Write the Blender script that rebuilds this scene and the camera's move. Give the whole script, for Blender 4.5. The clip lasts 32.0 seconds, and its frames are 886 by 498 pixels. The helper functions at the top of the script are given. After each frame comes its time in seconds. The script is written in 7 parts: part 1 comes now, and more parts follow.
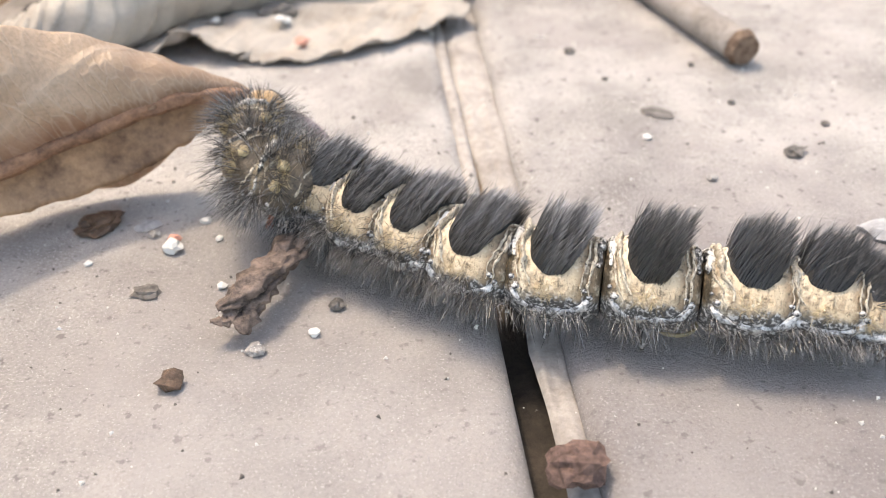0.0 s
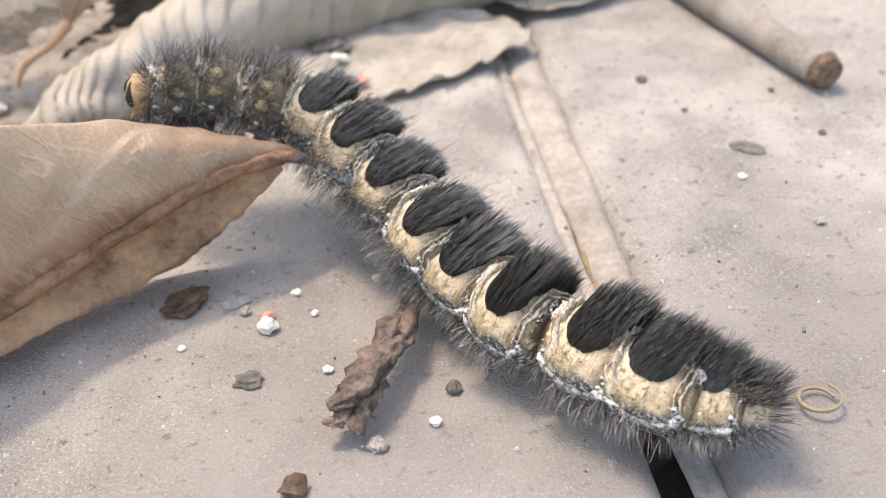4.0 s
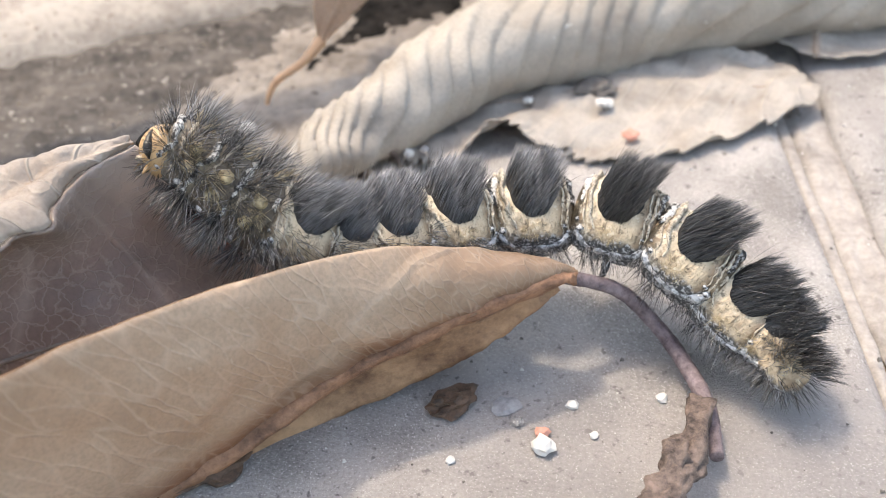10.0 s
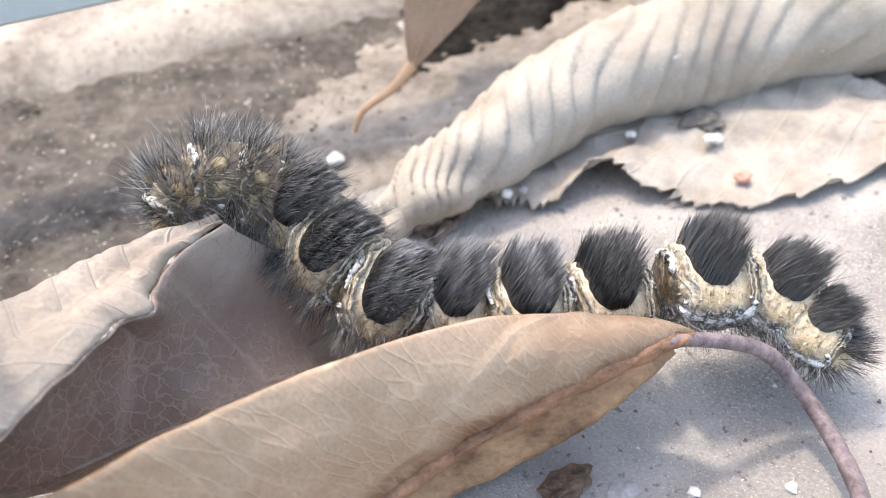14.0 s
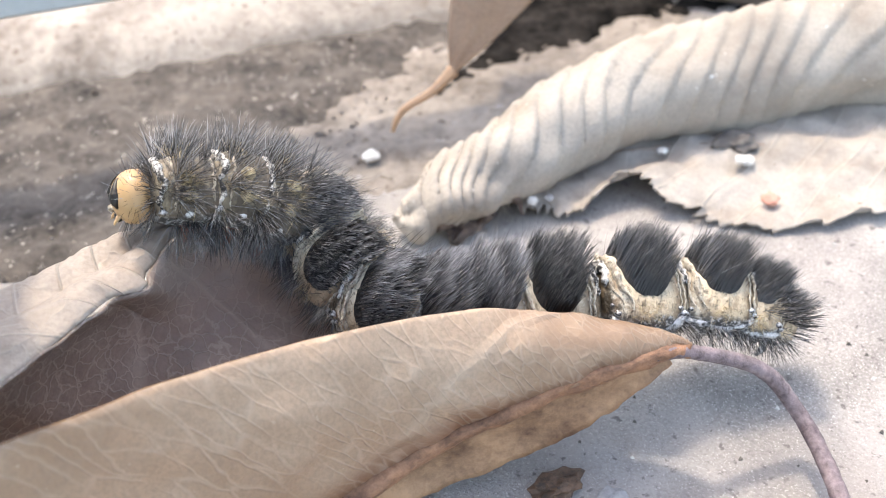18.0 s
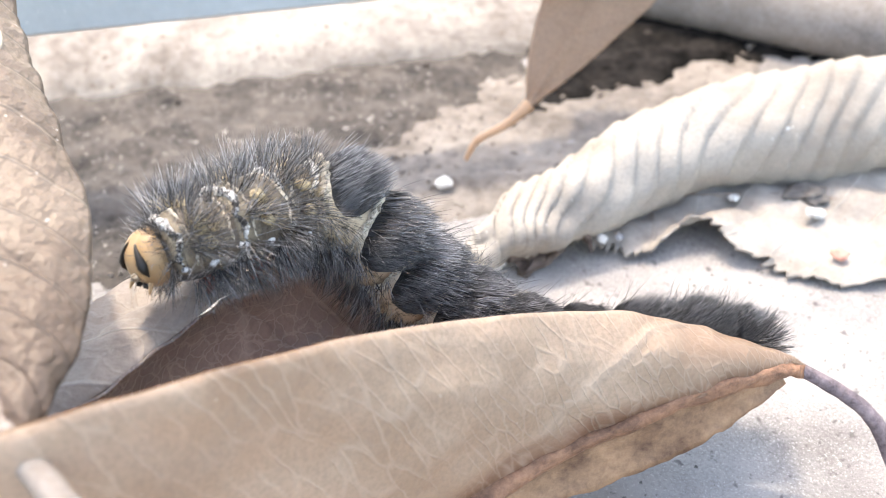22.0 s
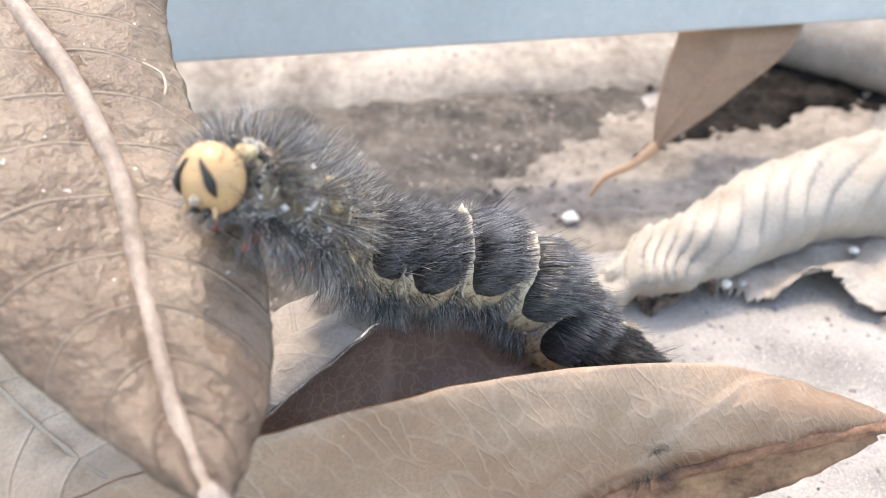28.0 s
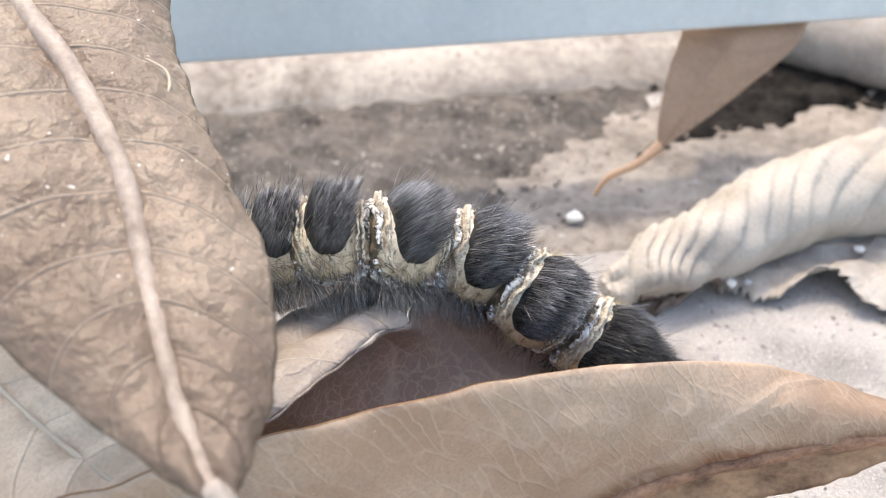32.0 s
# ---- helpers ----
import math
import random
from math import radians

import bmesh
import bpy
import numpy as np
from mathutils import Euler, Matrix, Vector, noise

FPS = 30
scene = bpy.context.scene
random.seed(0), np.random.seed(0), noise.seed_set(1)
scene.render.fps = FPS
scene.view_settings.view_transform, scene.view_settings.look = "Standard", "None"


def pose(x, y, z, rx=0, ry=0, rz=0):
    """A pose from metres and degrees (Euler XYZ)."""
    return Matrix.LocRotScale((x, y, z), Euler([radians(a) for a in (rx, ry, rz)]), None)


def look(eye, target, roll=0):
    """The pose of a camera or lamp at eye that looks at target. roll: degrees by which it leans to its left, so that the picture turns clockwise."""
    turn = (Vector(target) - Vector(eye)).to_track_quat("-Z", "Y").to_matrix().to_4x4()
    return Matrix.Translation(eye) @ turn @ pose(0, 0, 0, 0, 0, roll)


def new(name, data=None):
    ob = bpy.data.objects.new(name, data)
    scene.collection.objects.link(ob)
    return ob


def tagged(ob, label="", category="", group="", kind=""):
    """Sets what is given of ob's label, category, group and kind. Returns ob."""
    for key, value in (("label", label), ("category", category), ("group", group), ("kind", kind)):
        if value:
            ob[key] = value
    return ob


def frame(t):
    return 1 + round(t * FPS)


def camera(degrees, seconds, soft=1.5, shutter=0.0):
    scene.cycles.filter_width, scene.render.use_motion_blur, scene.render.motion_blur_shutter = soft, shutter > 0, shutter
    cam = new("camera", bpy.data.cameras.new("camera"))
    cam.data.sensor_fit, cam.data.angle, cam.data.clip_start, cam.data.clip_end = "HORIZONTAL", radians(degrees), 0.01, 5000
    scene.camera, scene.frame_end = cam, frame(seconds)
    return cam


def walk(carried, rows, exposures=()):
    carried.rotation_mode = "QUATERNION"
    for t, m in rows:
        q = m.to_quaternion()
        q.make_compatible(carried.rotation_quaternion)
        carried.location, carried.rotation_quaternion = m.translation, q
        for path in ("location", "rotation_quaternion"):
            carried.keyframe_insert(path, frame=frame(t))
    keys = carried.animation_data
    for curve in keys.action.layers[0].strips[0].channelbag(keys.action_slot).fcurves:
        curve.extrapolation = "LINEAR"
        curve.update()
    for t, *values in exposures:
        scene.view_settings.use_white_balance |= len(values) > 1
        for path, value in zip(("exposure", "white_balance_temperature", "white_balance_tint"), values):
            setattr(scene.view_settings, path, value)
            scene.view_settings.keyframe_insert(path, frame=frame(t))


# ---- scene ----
cam = camera(50.0, 32.0, soft=0.55)
cam.data.dof.use_dof, cam.data.dof.focus_distance, cam.data.dof.aperture_fstop = True, 0.059, 50.0
PATH = [
    (0, pose(-0.00000, 0.00000, 0.03965, 55.05, 1.00, -0.00)),
    (0.5, pose(0.00015, 0.00189, 0.03991, 55.07, 1.22, -0.72)),
    (1, pose(0.00090, 0.00470, 0.04144, 55.26, 1.52, -1.35)),
    (1.5, pose(-0.00029, 0.00406, 0.04164, 55.59, 1.96, -1.34)),
    (2, pose(-0.00274, 0.00379, 0.04145, 55.09, 2.28, -1.42)),
    (2.5, pose(-0.00299, 0.00553, 0.04265, 54.55, 2.81, -1.62)),
    (4.5, pose(-0.00865, 0.00714, 0.04275, 53.93, 2.87, -1.63)),
    (5, pose(-0.00894, 0.00806, 0.04479, 53.87, 3.25, -1.56)),
    (5.5, pose(-0.01142, 0.00676, 0.04470, 54.07, 3.48, -1.27)),
    (6, pose(-0.01284, 0.00751, 0.04534, 54.06, 3.74, -0.97)),
    (6.5, pose(-0.01478, 0.00827, 0.04582, 54.35, 4.25, 0.19)),
    (7, pose(-0.01367, 0.01173, 0.04717, 53.70, 3.65, 1.43)),
    (7.5, pose(-0.01567, 0.01173, 0.04674, 51.29, 3.06, 3.76)),
    (8, pose(-0.01489, 0.01303, 0.04726, 51.26, 3.22, 5.28)),
    (8.5, pose(-0.01791, 0.01276, 0.04637, 51.21, 3.18, 7.08)),
    (9, pose(-0.01737, 0.01469, 0.04701, 50.82, 3.22, 7.99)),
    (9.5, pose(-0.01674, 0.01657, 0.04674, 50.90, 3.24, 8.48)),
    (10, pose(-0.01817, 0.01797, 0.04808, 51.06, 3.13, 8.86)),
    (10.5, pose(-0.01893, 0.01790, 0.04704, 51.30, 3.17, 9.54)),
    (11, pose(-0.01898, 0.01956, 0.04814, 51.25, 3.57, 9.88)),
    (11.5, pose(-0.01918, 0.02040, 0.04965, 50.87, 3.72, 9.68)),
    (12, pose(-0.02013, 0.01988, 0.04987, 50.88, 3.69, 9.84)),
    (12.5, pose(-0.02348, 0.02074, 0.05144, 50.58, 3.76, 10.01)),
    (13, pose(-0.02449, 0.02121, 0.05120, 50.13, 3.76, 10.75)),
    (13.5, pose(-0.02471, 0.02227, 0.05165, 49.67, 4.08, 11.25)),
    (14, pose(-0.02358, 0.02441, 0.05134, 49.01, 4.17, 11.57)),
    (14.5, pose(-0.02424, 0.02460, 0.05177, 48.11, 4.27, 12.10)),
    (16.5, pose(-0.02004, 0.02383, 0.05101, 49.62, 3.62, 15.98)),
    (17, pose(-0.01842, 0.02460, 0.05172, 49.63, 4.04, 16.41)),
    (17.5, pose(-0.01866, 0.02408, 0.05135, 49.92, 3.58, 16.85)),
    (18, pose(-0.01981, 0.02359, 0.05165, 49.92, 3.52, 17.17)),
    (18.5, pose(-0.02033, 0.02378, 0.05196, 50.06, 3.44, 17.86)),
    (19, pose(-0.02077, 0.02372, 0.05231, 50.24, 3.10, 18.47)),
    (19.5, pose(-0.02149, 0.02318, 0.05305, 50.36, 2.73, 19.15)),
    (20, pose(-0.02167, 0.02285, 0.05296, 50.62, 2.64, 19.70)),
    (20.5, pose(-0.02087, 0.02331, 0.05294, 50.66, 2.92, 19.65)),
    (21, pose(-0.02045, 0.02312, 0.05354, 50.73, 2.63, 19.79)),
    (21.5, pose(-0.02169, 0.02233, 0.05371, 50.81, 2.39, 20.26)),
    (22, pose(-0.02223, 0.02206, 0.05364, 51.14, 1.78, 21.45)),
    (22.5, pose(-0.02274, 0.02197, 0.05335, 50.99, 2.69, 22.61)),
    (23, pose(-0.02257, 0.02270, 0.05366, 51.13, 3.21, 23.37)),
    (23.5, pose(-0.02416, 0.02253, 0.05704, 51.06, 3.47, 23.38)),
    (24, pose(-0.02574, 0.02159, 0.05692, 50.51, 3.86, 24.15)),
    (24.5, pose(-0.02547, 0.02103, 0.05707, 50.63, 3.36, 25.23)),
    (25, pose(-0.02548, 0.02122, 0.05752, 50.78, 2.83, 26.29)),
    (25.5, pose(-0.02531, 0.02030, 0.05668, 51.20, 3.13, 26.67)),
    (27.5, pose(-0.02757, 0.01722, 0.06006, 51.31, 0.77, 26.04)),
    (28, pose(-0.02792, 0.01741, 0.05965, 50.93, 1.10, 26.18)),
    (28.5, pose(-0.02754, 0.01774, 0.05965, 50.32, 1.02, 26.14)),
    (29, pose(-0.02740, 0.01754, 0.05971, 50.11, 1.25, 25.89)),
    (29.5, pose(-0.02753, 0.01753, 0.05967, 50.18, 1.21, 25.78)),
    (30, pose(-0.02819, 0.01779, 0.05943, 51.02, 1.08, 26.36)),
    (30.5, pose(-0.02825, 0.01776, 0.05943, 51.35, 1.39, 26.81)),
    (31, pose(-0.02810, 0.01771, 0.05944, 51.38, 1.57, 26.77)),
    (31.5, pose(-0.02786, 0.01751, 0.05964, 51.29, 1.49, 26.41)),
    (32, pose(-0.02804, 0.01751, 0.05939, 51.02, 1.40, 26.19)),
]
walk(cam, PATH, exposures=[(0, 1.9, 8850, 11), (1, 1.94, 8850, 11), (2, 1.68, 8950, 11), (5, 1.92, 8700, 11), (7, 2.17, 8550, 11), (9, 2.14, 8450, 11), (10, 1.88, 8400, 10), (12, 2.16, 8200, 10), (14, 2.13, 8050, 10), (19, 2.15, 8050, 10), (21, 2.17, 7950, 10), (22, 2.4, 7950, 10), (23, 2.4, 8000, 10), (24, 2.11, 7950, 10), (28, 2.12, 8050, 10), (29, 2.06, 8050, 10), (32, 2.04, 8050, 10)])

# daylight: a high sun from behind the leaves and a bright open sky
SUN = Vector((-0.30, 0.30, 1.0)).normalized()
world = bpy.data.worlds.new("daylight")
scene.world = world
world.use_nodes = True
wt = world.node_tree
sky = wt.nodes.new("ShaderNodeTexSky")
sky.sky_type, sky.sun_disc = "NISHITA", False
sky.dust_density = 2.0
sky.sun_elevation = math.asin(SUN.z)
sky.sun_rotation = math.atan2(SUN.x, SUN.y)
wt.links.new(sky.outputs[0], wt.nodes["Background"].inputs[0])
wt.nodes["Background"].inputs[1].default_value = 0.15
lamp = bpy.data.lights.new("sun", "SUN")
lamp.energy, lamp.angle, lamp.color = 0.66, radians(3.5), (1.0, 0.97, 0.93)
sun = new("sun", lamp)
sun.matrix_world = look(SUN * 3, (0, 0, 0))

MM = 0.001


# ---------------------------------------------------------------- materials
def nodes_of(name):
    m = bpy.data.materials.new(name)
    m.use_nodes = True
    t = m.node_tree
    return m, t, t.nodes["Principled BSDF"]


def add(t, kind, **values):
    n = t.nodes.new(kind)
    for k, v in values.items():
        if k in n.inputs:
            n.inputs[k].default_value = v
    return n


def coords(t, kind="Object"):
    return t.nodes.new("ShaderNodeTexCoord").outputs[kind]


def noise_tex(t, co, scale, detail=4.0, rough=0.55):
    n = add(t, "ShaderNodeTexNoise", Scale=scale, Detail=detail, Roughness=rough)
    t.links.new(co, n.inputs["Vector"])
    return n.outputs["Fac"]


def ramp(t, fac, stops):
    n = t.nodes.new("ShaderNodeValToRGB")
    e = n.color_ramp.elements
    while len(e) < len(stops):
        e.new(0.5)
    for el, (p, c) in zip(e, stops):
        el.position, el.color = p, (*c, 1)
    t.links.new(fac, n.inputs[0])
    return n.outputs[0]


def mix(t, a, b, fac, kind="MIX"):
    n = t.nodes.new("ShaderNodeMix")
    n.data_type, n.blend_type = "RGBA", kind
    for sock, v in ((n.inputs[6], a), (n.inputs[7], b), (n.inputs[0], fac)):
        if isinstance(v, tuple):
            sock.default_value = (*v, 1)
        elif isinstance(v, float):
            sock.default_value = v
        else:
            t.links.new(v, sock)
    return n.outputs[2]


def maths(t, op, a, b=0.0, c=0.0):
    n = t.nodes.new("ShaderNodeMath")
    n.operation = op
    for sock, v in zip(n.inputs, (a, b, c)):
        if isinstance(v, (int, float)):
            sock.default_value = v
        else:
            t.links.new(v, sock)
    return n.outputs[0]


def bump(t, bsdf, height, strength, distance):
    n = add(t, "ShaderNodeBump", Strength=strength, Distance=distance)
    t.links.new(height, n.inputs["Height"])
    t.links.new(n.outputs[0], bsdf.inputs["Normal"])


def grainy(name, dark, light, big, fine, rough=0.9, depth=0.0002, spots=None, spot_at=0.68, low=0.35, high=0.65, stain=None, shade_dirt=None):
    """Mineral or woody matter: blotches of the size big and grains of the size fine, in metres."""
    m, t, b = nodes_of(name)
    co = coords(t)
    n1, n2 = noise_tex(t, co, 1 / big, 5), noise_tex(t, co, 1 / fine, 6, 0.7)
    fac = maths(t, "ADD", maths(t, "MULTIPLY", n1, 0.55), maths(t, "MULTIPLY", n2, 0.45))
    col = ramp(t, fac, [(low, dark), (high, light)])
    if spots:
        v = noise_tex(t, co, 1.7 / fine, 2, 0.5)
        col = mix(t, col, spots, ramp(t, v, [(spot_at, (0, 0, 0)), (spot_at + 0.05, (1, 1, 1))]))
    if stain:
        wide = noise_tex(t, co, 1 / 0.017, 4, 0.6)
        pits = noise_tex(t, co, 1 / 0.0009, 3, 0.6)
        col = mix(t, col, stain, maths(t, "MULTIPLY", ramp(t, wide, [(0.50, (0, 0, 0)), (0.72, (1, 1, 1))]), 0.6))
        col = mix(t, col, tuple(c * 0.35 for c in stain), ramp(t, pits, [(0.61, (0, 0, 0)), (0.68, (0.8, 0.8, 0.8))]))
    # soft-edged dark patch: shade on the slab painted in, along with purple-grey dirt
    if shade_dirt:
        place, reach, tone = shade_dirt
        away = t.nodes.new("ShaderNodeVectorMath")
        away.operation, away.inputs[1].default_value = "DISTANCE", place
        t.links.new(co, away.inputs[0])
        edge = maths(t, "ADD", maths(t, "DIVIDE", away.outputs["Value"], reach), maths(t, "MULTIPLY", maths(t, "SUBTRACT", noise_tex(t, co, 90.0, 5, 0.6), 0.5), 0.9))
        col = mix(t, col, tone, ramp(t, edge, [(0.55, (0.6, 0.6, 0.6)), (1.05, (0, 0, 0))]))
    t.links.new(col, b.inputs["Base Color"])
    b.inputs["Roughness"].default_value = rough
    bump(t, b, n2, 0.6, depth)
    return m


def leafy(name, base, stain, vein, rough, glow, ribs=16.0, slant=3.2, cells=0.0016, blot=0.006, crack=0.5, speck=None, crinkle=0.0, lines=(70.0, 7.0), tip=None, rust=None, coat=0.0, pebbly=0.0, under=None, wrinkle_tone=0.34):
    """A dried leaf: lateral veins that leave the midrib at a slant, a fine net between them, stains, some light through it."""
    m, t, b = nodes_of(name)
    out = t.nodes["Material Output"]
    uv = t.nodes.new("ShaderNodeUVMap")
    uv.uv_map = "leaf"
    sep = t.nodes.new("ShaderNodeSeparateXYZ")
    t.links.new(uv.outputs[0], sep.inputs[0])
    co = coords(t)
    wob = noise_tex(t, co, 140.0, 2)
    side = maths(t, "ABSOLUTE", maths(t, "SUBTRACT", sep.outputs[1], 0.5))
    line = maths(t, "ADD", maths(t, "MULTIPLY", sep.outputs[0], ribs), maths(t, "MULTIPLY", side, -slant))
    line = maths(t, "ADD", line, maths(t, "MULTIPLY", wob, 0.25))
    tri = maths(t, "PINGPONG", line, 0.5)
    ribmask = ramp(t, tri, [(0.0, (1, 1, 1)), (0.05, (0, 0, 0))])
    vor = t.nodes.new("ShaderNodeTexVoronoi")
    vor.feature = "DISTANCE_TO_EDGE"
    vor.inputs["Scale"].default_value = 1 / cells
    fuzz = add(t, "ShaderNodeTexNoise", Scale=0.9 / cells, Detail=3.0)
    t.links.new(co, fuzz.inputs["Vector"])
    stretch = t.nodes.new("ShaderNodeVectorMath")
    stretch.operation, stretch.inputs[1].default_value = "MULTIPLY_ADD", (cells * 1.3,) * 3
    t.links.new(fuzz.outputs["Color"], stretch.inputs[0])
    t.links.new(co, stretch.inputs[2])
    t.links.new(stretch.outputs[0], vor.inputs["Vector"])
    net = ramp(t, vor.outputs["Distance"], [(0.0, (1, 1, 1)), (0.09, (0, 0, 0))])
    n1, n2 = noise_tex(t, co, 1 / blot, 5, 0.6), noise_tex(t, co, 3500.0, 3)
    col = mix(t, base, stain, ramp(t, n1, [(0.42, (0, 0, 0)), (0.68, (1, 1, 1))]))
    col = mix(t, col, tuple(c * 0.6 for c in base), maths(t, "MULTIPLY", ramp(t, n2, [(0.42, (0, 0, 0)), (0.66, (1, 1, 1))]), 0.4))
    col = mix(t, col, vein, maths(t, "MULTIPLY", ribmask, 0.6 if under else 0.30))
    # dark line along one side of each vein, painted as its step's shade
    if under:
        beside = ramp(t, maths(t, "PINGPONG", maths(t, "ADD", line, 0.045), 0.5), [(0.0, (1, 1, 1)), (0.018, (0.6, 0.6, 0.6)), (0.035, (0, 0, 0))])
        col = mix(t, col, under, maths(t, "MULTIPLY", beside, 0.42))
    col = mix(t, col, vein, maths(t, "MULTIPLY", net, 0.16 * crack))
    if speck:
        sp = noise_tex(t, co, 1900.0, 1)
        col = mix(t, col, speck, ramp(t, sp, [(0.745, (0, 0, 0)), (0.79, (1, 1, 1))]))
    if tip:
        end = maths(t, "ADD", sep.outputs[0], maths(t, "MULTIPLY", maths(t, "SUBTRACT", n1, 0.5), 0.5))
        col = mix(t, col, tuple((p + q) * 0.5 for p, q in zip(tip, stain)), ramp(t, end, [(0.62, (0, 0, 0)), (0.92, (0.85, 0.85, 0.85))]))
        col = mix(t, col, tip, ramp(t, end, [(0.88, (0, 0, 0)), (0.98, (1, 1, 1))]))
    if rust:
        band = maths(t, "ADD", side, maths(t, "MULTIPLY", maths(t, "SUBTRACT", n1, 0.5), 0.22))
        col = mix(t, col, rust, ramp(t, band, [(0.02, (0.85, 0.85, 0.85)), (0.12, (0, 0, 0))]))
    t.links.new(col, b.inputs["Base Color"])
    b.inputs["Roughness"].default_value = rough
    b.inputs["Coat Weight"].default_value, b.inputs["Coat Roughness"].default_value = coat, 0.3
    h = maths(t, "ADD", maths(t, "MULTIPLY", ribmask, 0.5), maths(t, "MULTIPLY", net, 0.35 * min(crack, 0.6)))
    h = maths(t, "ADD", h, maths(t, "MULTIPLY", n2, 0.3))
    if crinkle:
        warp = noise_tex(t, co, 200.0, 3, 0.6)
        cb = t.nodes.new("ShaderNodeCombineXYZ")
        t.links.new(maths(t, "ADD", maths(t, "MULTIPLY", sep.outputs[0], lines[0]), maths(t, "MULTIPLY", warp, 1.5)), cb.inputs[0])
        t.links.new(maths(t, "MULTIPLY", sep.outputs[1], lines[1]), cb.inputs[1])
        wrinkle = t.nodes.new("ShaderNodeTexVoronoi")
        wrinkle.feature = "DISTANCE_TO_EDGE"
        wrinkle.inputs["Scale"].default_value = 1.0
        t.links.new(cb.outputs[0], wrinkle.inputs["Vector"])
        ridge = ramp(t, wrinkle.outputs["Distance"], [(0.0, (1, 1, 1)), (0.04, (0.7, 0.7, 0.7)), (0.09, (0.12, 0.12, 0.12)), (0.2, (0, 0, 0))])
        patchy = ramp(t, noise_tex(t, co, 260.0, 3), [(0.32, (0.15, 0.15, 0.15)), (0.55, (1, 1, 1))])
        ridge = maths(t, "MULTIPLY", ridge, patchy)
        h = maths(t, "ADD", h, maths(t, "MULTIPLY", ridge, crinkle))
        col = mix(t, col, tuple(min(0.9, c * 1.12) for c in vein), maths(t, "MULTIPLY", ridge, wrinkle_tone))
        t.links.new(col, b.inputs["Base Color"])
    if pebbly:
        h = maths(t, "ADD", h, maths(t, "MULTIPLY", noise_tex(t, co, 1100.0, 3, 0.5), pebbly))
    bump(t, b, h, 0.8, 0.00025)
    tr = t.nodes.new("ShaderNodeBsdfTranslucent")
    t.links.new(col, tr.inputs[0])
    ms = t.nodes.new("ShaderNodeMixShader")
    ms.inputs[0].default_value = glow
    t.links.new(b.outputs[0], ms.inputs[1])
    t.links.new(tr.outputs[0], ms.inputs[2])
    t.links.new(ms.outputs[0], out.inputs["Surface"])
    return m


def plain(name, col, rough=0.6, metal=0.0, vary=0.25, size=0.001):
    m, t, b = nodes_of(name)
    n = noise_tex(t, coords(t), 1 / size, 4)
    t.links.new(mix(t, tuple(c * (1 - vary) for c in col), tuple(min(1, c * (1 + vary)) for c in col), n), b.inputs["Base Color"])
    b.inputs["Roughness"].default_value, b.inputs["Metallic"].default_value = rough, metal
    bump(t, b, n, 0.3, size * 0.1)
    return m


def hairy(name, col, col2, rough=0.35, spread=2.2, tip=0.5):
    """Fine hair: each strand has its own shade and pales towards its tip."""
    m, t, b = nodes_of(name)
    uv = t.nodes.new("ShaderNodeUVMap")
    uv.uv_map = "leaf"
    sep = t.nodes.new("ShaderNodeSeparateXYZ")
    t.links.new(uv.outputs[0], sep.inputs[0])
    r = maths(t, "POWER", sep.outputs[0], spread)
    far = maths(t, "MULTIPLY", maths(t, "POWER", sep.outputs[1], 1.6), tip)
    t.links.new(mix(t, mix(t, col, col2, r), tuple(0.75 * c for c in col2), far), b.inputs["Base Color"])
    b.inputs["Roughness"].default_value, b.inputs["Specular IOR Level"].default_value = rough, 0.9
    b.inputs["IOR"].default_value = 1.6
    return m


# the last argument paints shade on the slabs' near parts, over real staining
SLAB = grainy("slab_concrete", (0.225, 0.208, 0.20), (0.48, 0.455, 0.435), 0.010, 0.00026, 0.9, 0.0008, spots=(0.64, 0.62, 0.60), spot_at=0.62, low=0.38, high=0.58, stain=(0.36, 0.325, 0.315), shade_dirt=((-0.003, 0.044, 0.0), 0.030, (0.28, 0.26, 0.258)))
SLAB_SHADED_DIRTY = grainy("shaded_grimy_slab_concrete", (0.215, 0.20, 0.192), (0.46, 0.436, 0.418), 0.010, 0.00026, 0.9, 0.0008, spots=(0.60, 0.58, 0.56), spot_at=0.62, low=0.38, high=0.58, stain=(0.34, 0.305, 0.30), shade_dirt=((0.022, 0.034, 0.0), 0.042, (0.20, 0.18, 0.186)))
SAND = grainy("joint_sand", (0.21, 0.188, 0.172), (0.45, 0.415, 0.385), 0.004, 0.0006, 0.95, 0.0003)
BROWNEARTH = grainy("brown_earth", (0.10, 0.065, 0.04), (0.36, 0.26, 0.175), 0.003, 0.0005, 0.95, 0.0003)
CLOD = grainy("dark_clod", (0.03, 0.026, 0.023), (0.11, 0.09, 0.075), 0.002, 0.0005, 0.95, 0.0003)
JOINTDARK = grainy("joint_soil", (0.02, 0.017, 0.014), (0.07, 0.055, 0.045), 0.003, 0.0005, 0.95, 0.0003)
SOIL = grainy("grit_soil", (0.013, 0.0115, 0.0105), (0.165, 0.142, 0.124), 0.0060, 0.0011, 0.95, 0.0006, spots=(0.33, 0.30, 0.27), spot_at=0.66)
LEDGE = grainy("ledge_concrete", (0.18, 0.148, 0.126), (0.47, 0.418, 0.367), 0.008, 0.0014, 0.9, 0.0008, spots=(0.22, 0.175, 0.145), spot_at=0.64, low=0.36, high=0.6)
